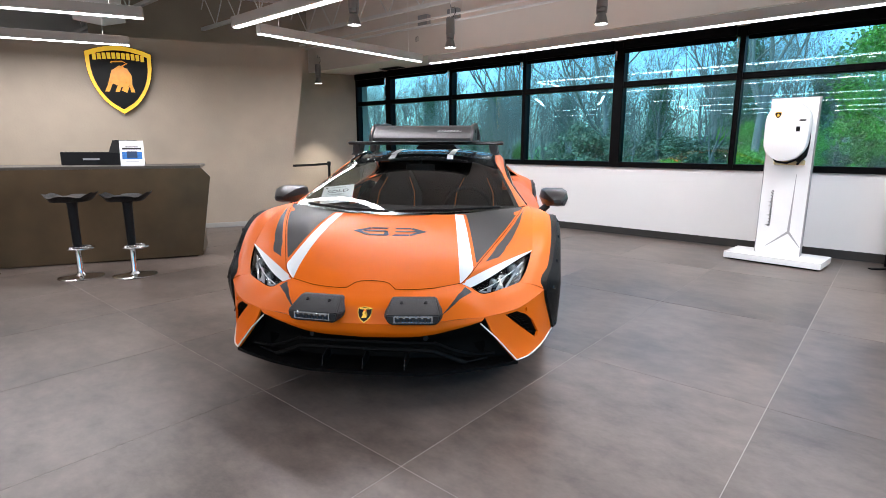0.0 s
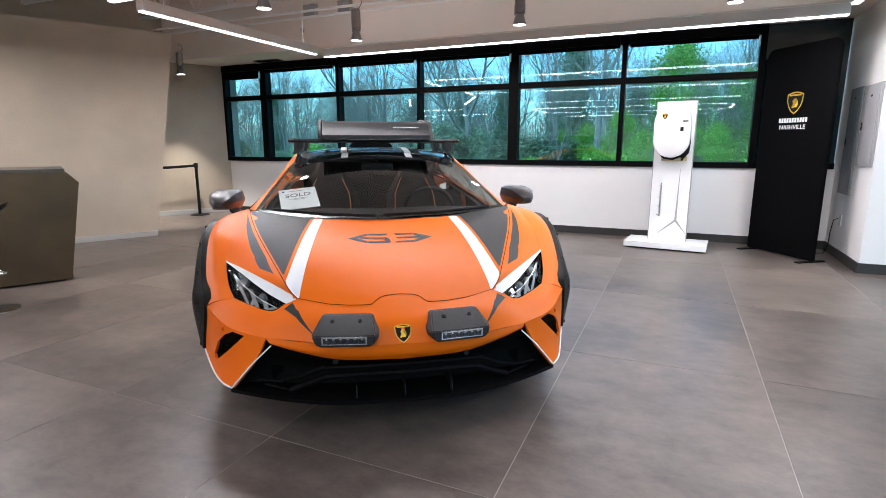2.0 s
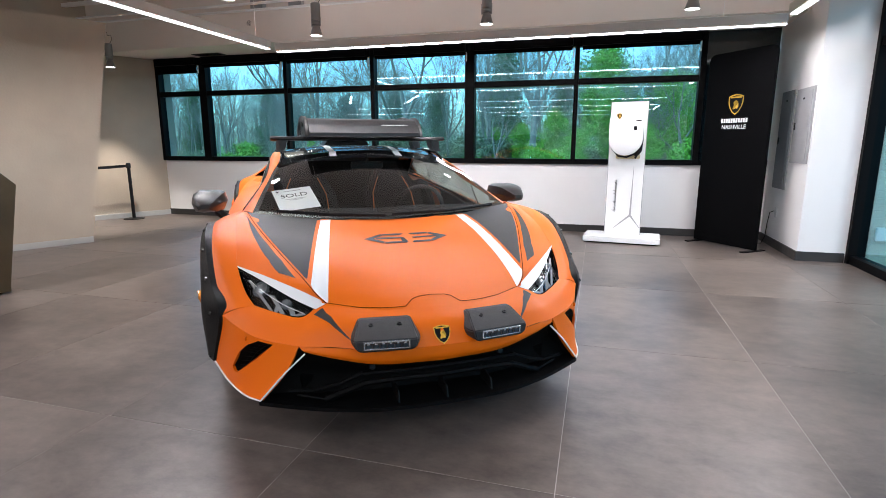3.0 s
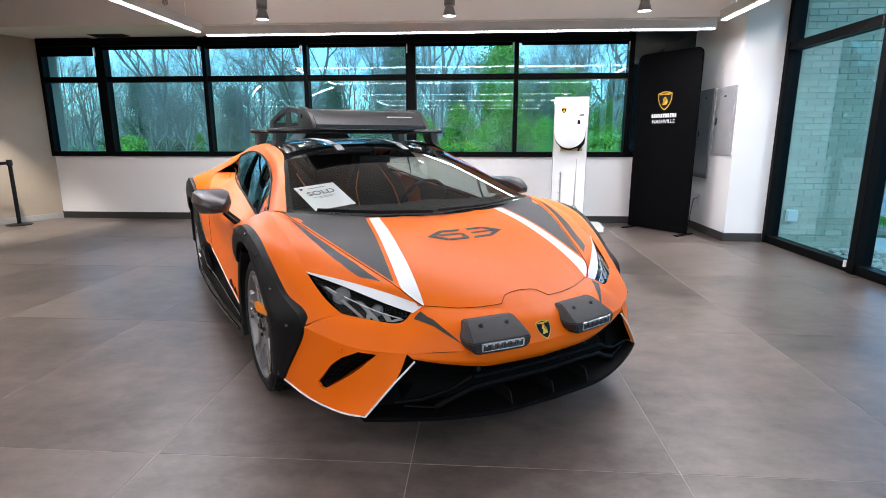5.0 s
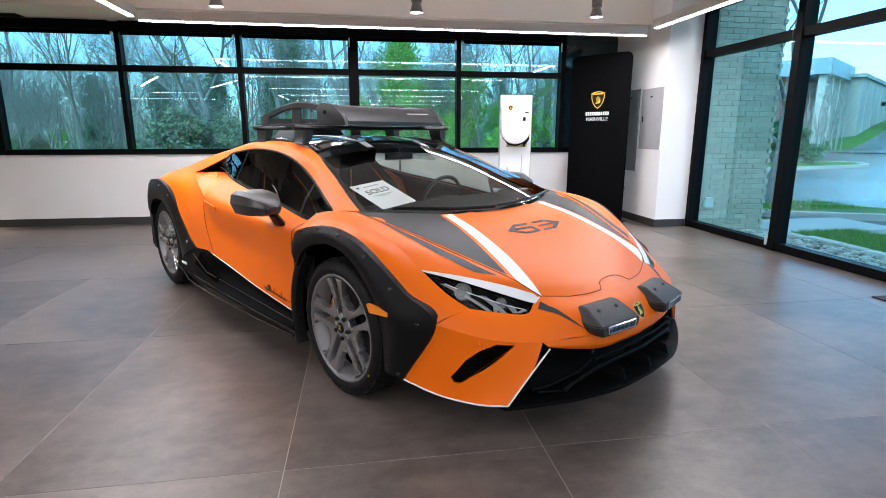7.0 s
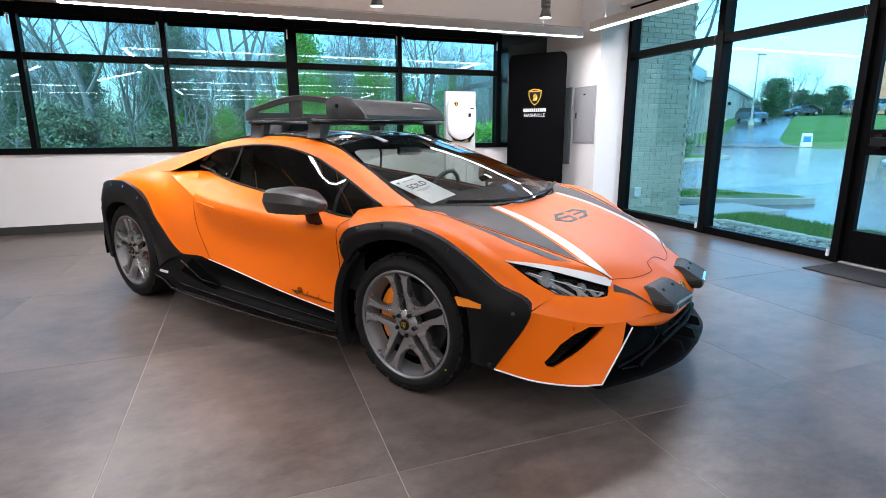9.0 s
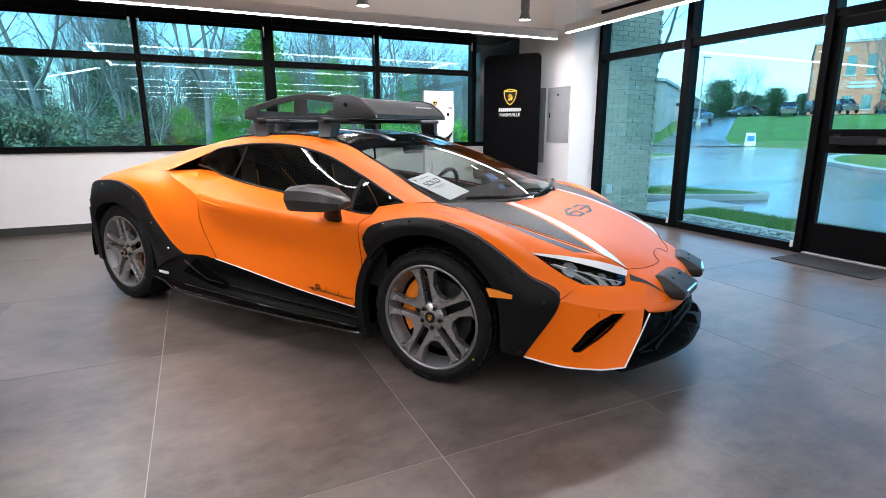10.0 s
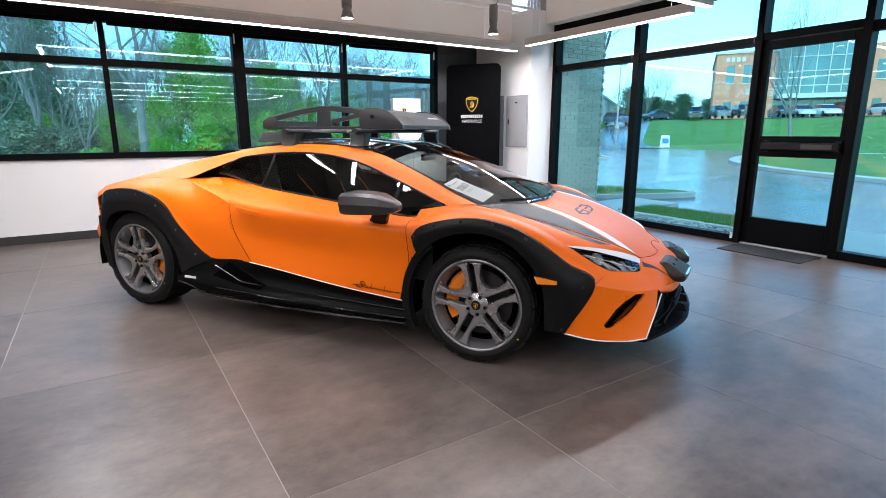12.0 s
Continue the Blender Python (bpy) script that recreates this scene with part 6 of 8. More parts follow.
for s in (-1, 1):
    bm = bmesh.new()
    prism(bm, [(0.30, 1.284), (0.62, 1.284), (0.612, 1.312), (0.575, 1.352), (0.50, 1.402), (0.425, 1.420), (0.345, 1.425), (0.29, 1.395), (0.29, 1.30)], 0.022, Matrix.Translation((0, s * 0.392 + 0.011, 0)) @ Matrix.Rotation(math.pi / 2, 4, "X"), bevel=0.004)
    cheek = part("end_cheek", bm, M_RACK, rack, "black end cheek", smooth=30)
    bm = bmesh.new()
    lathe(bm, [(0, 0.004), (0.012, 0.004), (0.014, 0.0), (0.014, -0.006)], 14, Matrix.Translation((0.39, s * 0.403, 1.365)) @ Matrix.Rotation(radians(-90 * s), 4, "X"))
    part("bolt", bm, M_BLACKFRAME, cheek)
    bm = bmesh.new()
    prism(bm, [(-0.53, 1.290), (-0.40, 1.290), (-0.40, 1.375), (-0.47, 1.375), (-0.53, 1.345)], 0.022, Matrix.Translation((0, s * 0.392 + 0.011, 0)) @ Matrix.Rotation(math.pi / 2, 4, "X"), bevel=0.004)
    part("rear_cheek", bm, M_RACK, rack, smooth=30)
    bm = bmesh.new()
    a = [(-0.42, 1.370), (-0.20, 1.412), (-0.05, 1.428), (0.08, 1.430), (0.22, 1.416), (0.36, 1.395)]
    rows = [[(x, s * (0.388 + dy), z + dz) for dy, dz in ((-0.014, -0.026), (0.014, -0.026), (0.014, 0.006), (0.004, 0.012), (-0.014, 0.008))] for x, z in a]
    vr = grid(bm, rows, close=True)
    part("side_rail", bm, M_RACK, rack, "arched black side rail", smooth=35)
    bm = bmesh.new()
    prism(bm, [(-0.06, 1.295), (0.06, 1.295), (0.05, 1.41), (-0.05, 1.41)], 0.012, Matrix.Translation((-0.0, s * 0.388 + 0.006, 0)) @ Matrix.Rotation(math.pi / 2, 4, "X"))
    part("rail_plate", bm, M_RACK, rack, smooth=30)
    bm = bmesh.new()
    box(bm, -0.50, 0.42, s * 0.385 - 0.014, s * 0.385 + 0.014, 1.284, 1.302, bevel=0.003)
    part("lower_rail", bm, M_RACK, rack)
for x in (-0.47, -0.30, -0.02, 0.15, 0.28):
    bm = bmesh.new()
    box(bm, x - 0.025, x + 0.025, -0.375, 0.375, 1.292, 1.306, bevel=0.003)
    part("slat", bm, M_RACK, rack)
bm = bmesh.new()
prism(bm, [(-0.54, 1.292), (-0.44, 1.292), (-0.44, 1.345), (-0.54, 1.335)], 0.76, Matrix.Translation((0, 0.38, 0)) @ Matrix.Rotation(math.pi / 2, 4, "X"), bevel=0.006)
part("rear_bar", bm, M_RACK, rack, smooth=30)

# -- the notice on the dashboard
notice = thing("sold_notice", pose(-3.118, 3.572, 0, 0, 0, -56.0), "white paper notice reading SOLD, propped behind the windscreen", "sign")
_pc, _pu, _pv = Vector((1.116, -0.506, 0.922)), Vector((-0.0055, 0.2235, 0.0235)) / 2, Vector((0.240, 0.0435, -0.0975)) / 2
P = [_pc - _pu - _pv, _pc + _pu - _pv, _pc + _pu + _pv, _pc - _pu + _pv]
bm = bmesh.new()
bm.faces.new([bm.verts.new(p) for p in P])
bmesh.ops.solidify(bm, geom=bm.faces[:], thickness=0.0015)
part("sheet", bm, M_PAPER, notice)

# ---- furniture and fittings of the showroom ----
def text_mesh(name, words, size, material, parent, m, label=""):
    """Raised lettering in the built-in font."""
    cu = bpy.data.curves.new(name, "FONT")
    cu.body, cu.size, cu.align_x, cu.align_y, cu.extrude, cu.offset = words, size, "CENTER", "CENTER", 0.0005, 0.0006 if size > 0.065 else 0.0
    tmp = bpy.data.objects.new(name, cu)
    me = bpy.data.meshes.new_from_object(tmp)
    bpy.data.objects.remove(tmp)
    me.materials.clear()
    me.materials.append(material)
    ob = new(name, me)
    ob.parent = parent
    ob.matrix_basis = m
    return tagged(ob, label) if label else ob


M_INK = mat("black_ink", (0.02, 0.02, 0.02), 0.6, bump=0)
# the notice's words
_u = (P[1] - P[0]).normalized()
_d = ((P[3] + P[2]) / 2 - (P[0] + P[1]) / 2).normalized()
_n = (_u.cross(-_d)).normalized()
_c = (P[0] + P[1]) / 2
_R = Matrix((( _u.x, -_d.x, _n.x, 0), (_u.y, -_d.y, _n.y, 0), (_u.z, -_d.z, _n.z, 0), (0, 0, 0, 1)))
text_mesh("sold_lettering", "SOLD", 0.062, M_INK, notice, Matrix.Translation(_c + _d * 0.092 + _n * 0.0021) @ _R, "black word SOLD")
for _k, (_a, _w, _h) in enumerate(((0.035, 0.10, 0.006), (0.135, 0.12, 0.004), (0.147, 0.07, 0.004))):
    _bm = bmesh.new()
    box(_bm, -_w / 2, _w / 2, -_h / 2, _h / 2, 0, 0.0008)
    part("print_line", _bm, M_GREYSTEEL, notice, loc=Matrix.Translation(_c + _d * _a + _n * 0.0024) @ _R)
_bm = bmesh.new()
prism(_bm, [(-0.008, 0.008), (-0.007, -0.004), (0, -0.010), (0.007, -0.004), (0.008, 0.008)], 0.0008, Matrix.Translation(_c - _u * 0.085 + _d * 0.035 + _n * 0.0024) @ _R)
part("print_badge", _bm, M_BLACKEN, notice)

# -- reception desk
DESK_DIR = math.degrees(math.atan2(0.875, 0.485))
DESK = pose(-5.905, 2.75, 0, 0, 0, DESK_DIR)
M_BRONZE = mat("brushed_bronze_panel", (0.072, 0.046, 0.022), 0.32, 0.35, var=0.34, scale=2.2, fine=90, bump=0.01, rvar=0.10)
M_DESKTOP = mat("dark_stone_top", (0.05, 0.042, 0.036), 0.35, var=0.15)
desk = thing("reception_desk", DESK, "long dark bronze reception desk with a clipped corner", "desk")
_bm = bmesh.new()
prism(_bm, [(-3.6, 0.0), (0.0, 0.02), (0.145, 0.905), (0.06, 1.0), (-3.6, 1.0)], 0.03, Matrix.Rotation(math.pi / 2, 4, "X") @ Matrix.Translation((0, 0, -0.03)))
part("front_panel", _bm, M_BRONZE, desk, "brushed bronze front")
_bm = bmesh.new()
box(_bm, -3.6, 0.05, 0.0, 0.75, 1.0, 1.03, bevel=0.003)
part("worktop", _bm, M_DESKTOP, desk, "dark worktop")
_bm = bmesh.new()
prism(_bm, [(0.032, 0.02), (0.72, 0.02), (0.72, 0.98), (0.032, 0.98)], 0.03, Matrix.Translation((-0.02, 0, 0)) @ Matrix(((0, 0, 1, 0), (1, 0, 0, 0), (0, 1, 0, 0), (0, 0, 0, 1))))
part("end_panel", _bm, M_BRONZE, desk)
_bm = bmesh.new()
box(_bm, -3.55, -0.05, 0.05, 0.70, 0.0, 0.03)
part("plinth", _bm, M_DARK, desk)

monitor = thing("monitor", DESK @ pose(-1.09, 0.50, 1.03), "black computer monitor seen from behind on the desk", "monitor")
_bm = bmesh.new()
box(_bm, -0.29, 0.29, -0.02, 0.02, -0.02, 0.145, bevel=0.006)
part("screen_back", _bm, M_BLACKPL, monitor)
_bm = bmesh.new()
box(_bm, -0.08, 0.08, -0.023, -0.02, 0.055, 0.075)
part("maker_mark", _bm, M_GREYSTEEL, monitor, "small grey mark")
_bm = bmesh.new()
box(_bm, -0.12, 0.12, 0.0, 0.16, 0.0, 0.012, bevel=0.004)
part("stand", _bm, M_BLACKPL, monitor)

chair = thing("office_chair", DESK @ pose(-0.86, 1.05, 0), "black high-backed office chair behind the reception desk", "chair")
_bm = bmesh.new()
_rows = []
for _z, _w, _y in ((0.62, 0.22, 0.0), (0.85, 0.24, 0.03), (1.10, 0.20, 0.06), (1.22, 0.165, 0.08), (1.31, 0.13, 0.09)):
    _rows.append([(x * _w, _y + y, _z) for x, y in ((-1, -0.02), (-0.6, -0.05), (0.6, -0.05), (1, -0.02), (0.9, 0.03), (-0.9, 0.03))])
_v = grid(_bm, _rows, close=True)
_bm.faces.new(_v[0])
_bm.faces.new(_v[-1])
part("backrest", _bm, M_BLACKPL, chair, smooth=50)
_bm = bmesh.new()
box(_bm, -0.25, 0.25, -0.45, 0.02, 0.45, 0.54, bevel=0.03, seg=2)
part("seat", _bm, M_BLACKPL, chair)
_bm = bmesh.new()
tube(_bm, [(0, -0.2, 0.06), (0, -0.2, 0.46)], 0.03, 10)
for _k in range(5):
    _a = 2 * math.pi * _k / 5
    tube(_bm, [(0, -0.2, 0.09), (0.28 * math.cos(_a), -0.2 + 0.28 * math.sin(_a), 0.03)], 0.02, 6)
part("pedestal", _bm, M_BLACKPL, chair)

flyer = thing("brochure_stand", DESK @ pose(-0.62, 0.10, 1.03, -8, 0, 0), "white printed flyer with a blue car picture on the desk", "flyer")
_bm = bmesh.new()
box(_bm, -0.115, 0.115, -0.002, 0.002, 0, 0.27)
part("sheet", _bm, M_PAPER, flyer)
for _nm, _b, _m in (("print_picture", (-0.095, 0.095, -0.0035, -0.002, 0.07, 0.15), mat("blue_print", (0.03, 0.17, 0.50), 0.5, var=0.3, scale=30)), ("print_car", (-0.05, 0.05, -0.0045, -0.0035, 0.085, 0.155), mat("navy_print", (0.02, 0.05, 0.12), 0.5)),
                    ("print_line", (-0.09, 0.09, -0.0035, -0.002, 0.175, 0.195), M_INK), ("print_line", (-0.06, 0.06, -0.0035, -0.002, 0.202, 0.208), M_INK), ("print_line", (-0.06, 0.06, -0.0035, -0.002, 0.04, 0.046), M_GREYSTEEL)):
    _bm = bmesh.new()
    box(_bm, *_b)
    part(_nm, _bm, _m, flyer)
_bm = bmesh.new()
box(_bm, -0.115, 0.115, -0.002, 0.07, 0.0, 0.004)
part("foot", _bm, M_WHITEGLOSS, flyer)


def bar_stool(m):
    t = thing("bar_stool", m, "black moulded bar stool on a chrome post and disc base", "stool", "bar stools at the desk")
    bm = bmesh.new()
    rows = []
    for k in range(-6, 7):
        x = k / 6
        lift = 0.035 * abs(x) ** 2.2 * (1 if x > 0 else 0.7) - 0.028 * math.exp(-((abs(x) - 0.62) / 0.22) ** 2)
        w = 0.175 * math.sqrt(max(0.06, 1 - 0.72 * abs(x) ** 2.5))
        th = 0.050 * (1 - 0.8 * abs(x) ** 1.3) + 0.006
        rows.append([(0.205 * x, w * c, 0.775 + lift + (0.012 * abs(c)) - (th if low else 0)) for c, low in ((-1, 0), (-0.5, 0), (0, 0), (0.5, 0), (1, 0), (0.7, 1), (0, 1), (-0.7, 1))])
    vr = grid(bm, rows, close=True)
    bm.faces.new(vr[0])
    bm.faces.new(vr[-1][::-1])
    part("seat", bm, M_BLACKPL, t, "black moulded saddle seat", smooth=60)
    bm = bmesh.new()
    lathe(bm, [(0.085, 0.755), (0.055, 0.735), (0.043, 0.70), (0.040, 0.60), (0.038, 0.36), (0.036, 0.27), (0.0, 0.27)], 20)
    part("sleeve", bm, M_BLACKPL, t, "black tapered sleeve", smooth=40)
    bm = bmesh.new()
    lathe(bm, [(0.0, 0.33), (0.024, 0.33), (0.024, 0.03), (0.03, 0.02), (0.0, 0.02)], 20)
    part("post", bm, M_CHROME, t, "chrome post", smooth=40)
    bm = bmesh.new()
    lathe(bm, [(0.0, 0.045), (0.03, 0.045), (0.05, 0.018), (0.19, 0.008), (0.195, 0.004), (0.193, 0.0), (0.0, 0.0)], 40)
    part("base", bm, M_CHROME, t, "chrome disc base", smooth=35)
    bm = bmesh.new()
    ring = [(0.03 + 0.105 * math.cos(a), 0.105 * math.sin(a), 0.285) for a in [2 * math.pi * i / 28 for i in range(29)]]
    tube(bm, ring, 0.011, 8, cap=False)
    tube(bm, [(-0.075, 0, 0.285), (0.135, 0, 0.285)], 0.010, 6)
    lathe(bm, [(0.042, 0.300), (0.044, 0.268), (0.0, 0.268)], 16)
    part("foot_ring", bm, M_CHROME, t, "chrome foot ring", smooth=50)
    return t


_s = bar_stool(pose(-5.848, 1.537, 0, 0, 0, DESK_DIR - 8))
copy_thing(_s, pose(-5.532, 1.904, 0, 0, 0, DESK_DIR - 4))
copy_thing(_s, pose(-6.62, 0.86, 0, 0, 0, DESK_DIR - 6))

# -- lit wall emblem
M_LITGOLD = mat("lit_yellow_acrylic", (0.85, 0.52, 0.03), 0.3, bump=0, emit=(1.0, 0.58, 0.05), emit_strength=0.55)
M_LITORANGE = mat("lit_orange_acrylic", (0.80, 0.33, 0.03), 0.3, var=0.25, scale=14, bump=0, emit=(1.0, 0.40, 0.03), emit_strength=0.35)
emblem = thing("wall_emblem", ACC @ pose(-2.10, -0.02, 2.13), "lit black shield wall emblem with yellow rim and orange figure", "wall sign")


def shield_line(w, h, k, n=7):
    """A shield's outline: bowed top, sides that run to a point."""
    top = [(-w / 2 + w * i / n, h * 0.5 - 0.10 * h * (2 * abs(i / n - 0.5)) ** 2) for i in range(n + 1)]
    side = Line((w / 2, 0.40 * h, 0), (0.485 * w, 0.12 * h, 0), (0.40 * w, -0.13 * h, 0), (0.23 * w, -0.36 * h, 0), (0.0, -0.51 * h, 0))
    right = [tuple(side.at(i / 10)[:2]) for i in range(1, 11)]
    left = [(-x, y) for x, y in right[:-1]][::-1]
    return [(x * k, y * k) for x, y in top + right + left][::-1]


UPR = Matrix.Rotation(math.pi / 2, 4, "X")
for _nm, _k, _z, _th, _m in (("back_box", 1.0, 0.0, 0.055, M_BLACKPL), ("rim", 0.985, 0.055, 0.006, M_LITGOLD), ("field", 0.86, 0.061, 0.004, M_BLACKEN)):
    _bm = bmesh.new()
    prism(_bm, shield_line(0.80, 0.90, _k), _th, UPR @ Matrix.Translation((0, 0, _z)))
    part(_nm, _bm, _m, emblem)
_bm = bmesh.new()
for _k in range(11):
    _x = -0.285 + 0.057 * _k
    _zz = 0.315 - 0.30 * _x * _x
    box(_bm, _x - 0.021, _x + 0.021, -0.071, -0.065, _zz - 0.040, _zz + 0.040, bevel=0.002)
part("letter_bars", _bm, M_LITGOLD, emblem, "row of plain yellow bars")
_bm = bmesh.new()
for _o in ([(-0.13, 0.02), (-0.10, 0.12), (0.0, 0.19), (0.09, 0.15), (0.14, 0.05), (0.13, -0.06), (0.02, -0.10), (-0.10, -0.05)], [(-0.13, 0.02), (-0.10, -0.05), (-0.15, -0.16), (-0.20, -0.16), (-0.16, -0.07)],
           [(-0.04, -0.07), (0.0, -0.09), (-0.03, -0.16), (-0.08, -0.16)], [(0.02, -0.09), (0.10, -0.08), (0.06, -0.17), (0.0, -0.14)], [(0.10, -0.05), (0.13, -0.05), (0.16, -0.16), (0.11, -0.16)]):
    prism(_bm, _o[::-1], 0.008, UPR @ Matrix.Translation((0, 0, 0.065)))
tube(_bm, [(0.03, -0.07, 0.18), (0.09, -0.07, 0.22), (0.04, -0.07, 0.245), (-0.09, -0.07, 0.235), (-0.10, -0.07, 0.215)], 0.009, 6)
part("figure", _bm, M_LITORANGE, emblem, "plain orange figure")

# -- charging point display
kiosk = thing("charger_display", pose(-0.885, 6.80, 0, 0, 0, -5.5), "white car charger on a tall white display panel", "display stand")
_bm = bmesh.new()
box(_bm, -0.46, 0.46, -0.275, 0.20, 0.018, 0.088, bevel=0.004)
part("base", _bm, M_WHITEGLOSS, kiosk)
_bm = bmesh.new()
box(_bm, -0.42, 0.42, -0.23, 0.16, 0.0, 0.02)
part("foot", _bm, M_DARK, kiosk)
_bm = bmesh.new()
box(_bm, -0.215, 0.215, -0.03, 0.03, 0.088, 1.745, bevel=0.002)
part("panel", _bm, M_WHITEGLOSS, kiosk)
_bm = bmesh.new()
for _x in (-0.217, 0.217):
    box(_bm, _x - 0.003, _x + 0.003, -0.034, 0.034, 0.088, 1.748)
box(_bm, -0.22, 0.22, -0.034, 0.034, 1.745, 1.75)
part("edge_trim", _bm, M_GREYSTEEL, kiosk, "thin grey edge trim")


def stadium(w, h, n=12):
    r = w / 2
    return [(r * math.cos(math.pi * i / n), h / 2 - r + r * math.sin(math.pi * i / n)) for i in range(n + 1)] + [(-r * math.cos(math.pi * i / n), -h / 2 + r - r * math.sin(math.pi * i / n)) for i in range(n + 1)]


_bm = bmesh.new()
prism(_bm, stadium(0.40, 0.61), 0.125, pose(-0.02, -0.045, 1.40) @ UPR, bevel=0.014)
box(_bm, -0.12, 0.08, -0.046, -0.03, 1.25, 1.55)
unit = part("charger_body", _bm, M_WHITEGLOSS, kiosk, "white rounded charger body", smooth=40)
for _b in ((0.09, 0.15, 1.505, 1.52), (0.07, 0.105, 1.40, 1.45)):
    _bm = bmesh.new()
    box(_bm, _b[0], _b[1], -0.173, -0.169, _b[2], _b[3])
    part("display_window", _bm, M_BLACKEN, unit)
shield("charger_badge", 0.062, 0.07, pose(-0.105, -0.170, 1.57) @ UPR, unit, M_GOLD, M_BLACKEN, "small gold and black shield")
_bm = bmesh.new()
tube(_bm, [(0.10, -0.09, 1.12), (0.0, -0.085, 1.075), (-0.10, -0.08, 1.09), (-0.18, -0.07, 1.18), (-0.20, -0.06, 1.3)], 0.011, 8)
tube(_bm, [(0.145, -0.08, 1.30), (0.15, -0.09, 1.15), (0.10, -0.10, 1.06)], 0.012, 8)
part("cable", _bm, M_BLACKPL, kiosk, "black charging cable", smooth=True)
_bm = bmesh.new()
tube(_bm, [(0.165, -0.06, 1.42), (0.168, -0.075, 1.28), (0.150, -0.09, 1.16), (0.10, -0.10, 1.09)], [0.014, 0.020, 0.030, 0.024], 10)
part("plug", _bm, M_BLACKPL, kiosk, "black charging plug", smooth=True)
_bm = bmesh.new()
box(_bm, -0.13, 0.16, -0.06, -0.03, 1.055, 1.11, bevel=0.01)
part("cable_tray", _bm, mat("pale_gold_tray", (0.55, 0.45, 0.25), 0.4), kiosk, "pale gold cable tray")
_bm = bmesh.new()
for _a, _b, _w in (((0.095, 0.96), (0.085, 0.34), 0.012), ((0.085, 0.34), (-0.115, 0.165), 0.012), ((0.085, 0.34), (0.205, 0.185), 0.012)):
    _p, _q = Vector(_a), Vector(_b)
    _d2 = (_q - _p).normalized()
    _n2 = Vector((-_d2.y, _d2.x)) * _w
    _pw = 0.15 if _a[1] > 0.9 else 1.0
    _qw = 1.0 if _a[1] > 0.9 else 0.25
    prism(_bm, [tuple(_p + _n2 * _pw), tuple(_p - _n2 * _pw), tuple(_q - _n2 * _qw), tuple(_q + _n2 * _qw)], 0.0015, UPR @ Matrix.Translation((0, 0, 0.0302)))
part("three_point_mark", _bm, M_GREYSTEEL, kiosk, "grey three-pointed line mark")
_bm = bmesh.new()
for _k in range(11):
    _z = 0.385 + 0.036 * _k
    _h = (0.045, 0.018, 0.018, 0.036, 0.018, 0.016, 0.032, 0.036, 0.022, 0.018, 0.024)[_k]
    tube(_bm, [(-0.098, -0.031, _z), (-0.098 - _h, -0.031, _z + 0.014), (-0.094, -0.031, _z + 0.020), (-0.112, -0.031, _z + 0.032), (-0.098, -0.031, _z + 0.036)], 0.0042, 4)
part("script_mark", _bm, M_INK, kiosk, "upright dark script mark")

# -- fabric banner in the corner
BAN = pose(0.31, 6.775, 0, 0, 0, math.degrees(math.atan2(6.43 - 7.12, 0.58 - 0.04)))
banner = thing("display_banner", BAN, "tall black fabric banner with rounded top on floor feet", "banner")
_o = [(-0.44, 0.02), (0.44, 0.02), (0.44, 2.22)] + [(0.36 + 0.08 * math.cos(math.pi / 2 * i / 6), 2.22 + 0.08 * math.sin(math.pi / 2 * i / 6)) for i in range(1, 7)] + [(-0.36 - 0.08 * math.sin(math.pi / 2 * i / 6), 2.22 + 0.08 * math.cos(math.pi / 2 * i / 6)) for i in range(0, 7)]
_bm = bmesh.new()
prism(_bm, _o, 0.035, UPR @ Matrix.Translation((0, 0, -0.0175)), bevel=0.008)
part("fabric", _bm, M_FABRIC, banner, smooth=40)
for _x in (-0.40, 0.40):
    _bm = bmesh.new()
    box(_bm, _x - 0.03, _x + 0.03, -0.18, 0.18, 0.0, 0.012, bevel=0.003)
    part("foot", _bm, M_BLACKFRAME, banner)
_b2 = shield("emblem", 0.20, 0.235, pose(-0.012, -0.018, 1.695) @ UPR @ Matrix.Diagonal((1, 1, 0.12, 1)), banner, M_GOLD, M_BLACKEN, "gold shield emblem")
for _z, _w, _n in ((1.508, 0.36, 11),):
    _bm = bmesh.new()
    for _k in range(_n):
        _x = -0.012 - _w / 2 + _w * (_k + 0.5) / _n
        box(_bm, _x - 0.37 * _w / _n, _x + 0.37 * _w / _n, -0.0195, -0.018, _z - 0.024, _z + 0.024)
    part("letter_bars", _bm, M_STRIPE, banner, "row of plain white bars")

text_mesh("banner_lettering", "NASHVILLE", 0.066, M_STRIPE, banner, pose(-0.012, -0.0190, 1.432) @ UPR, "white word NASHVILLE")

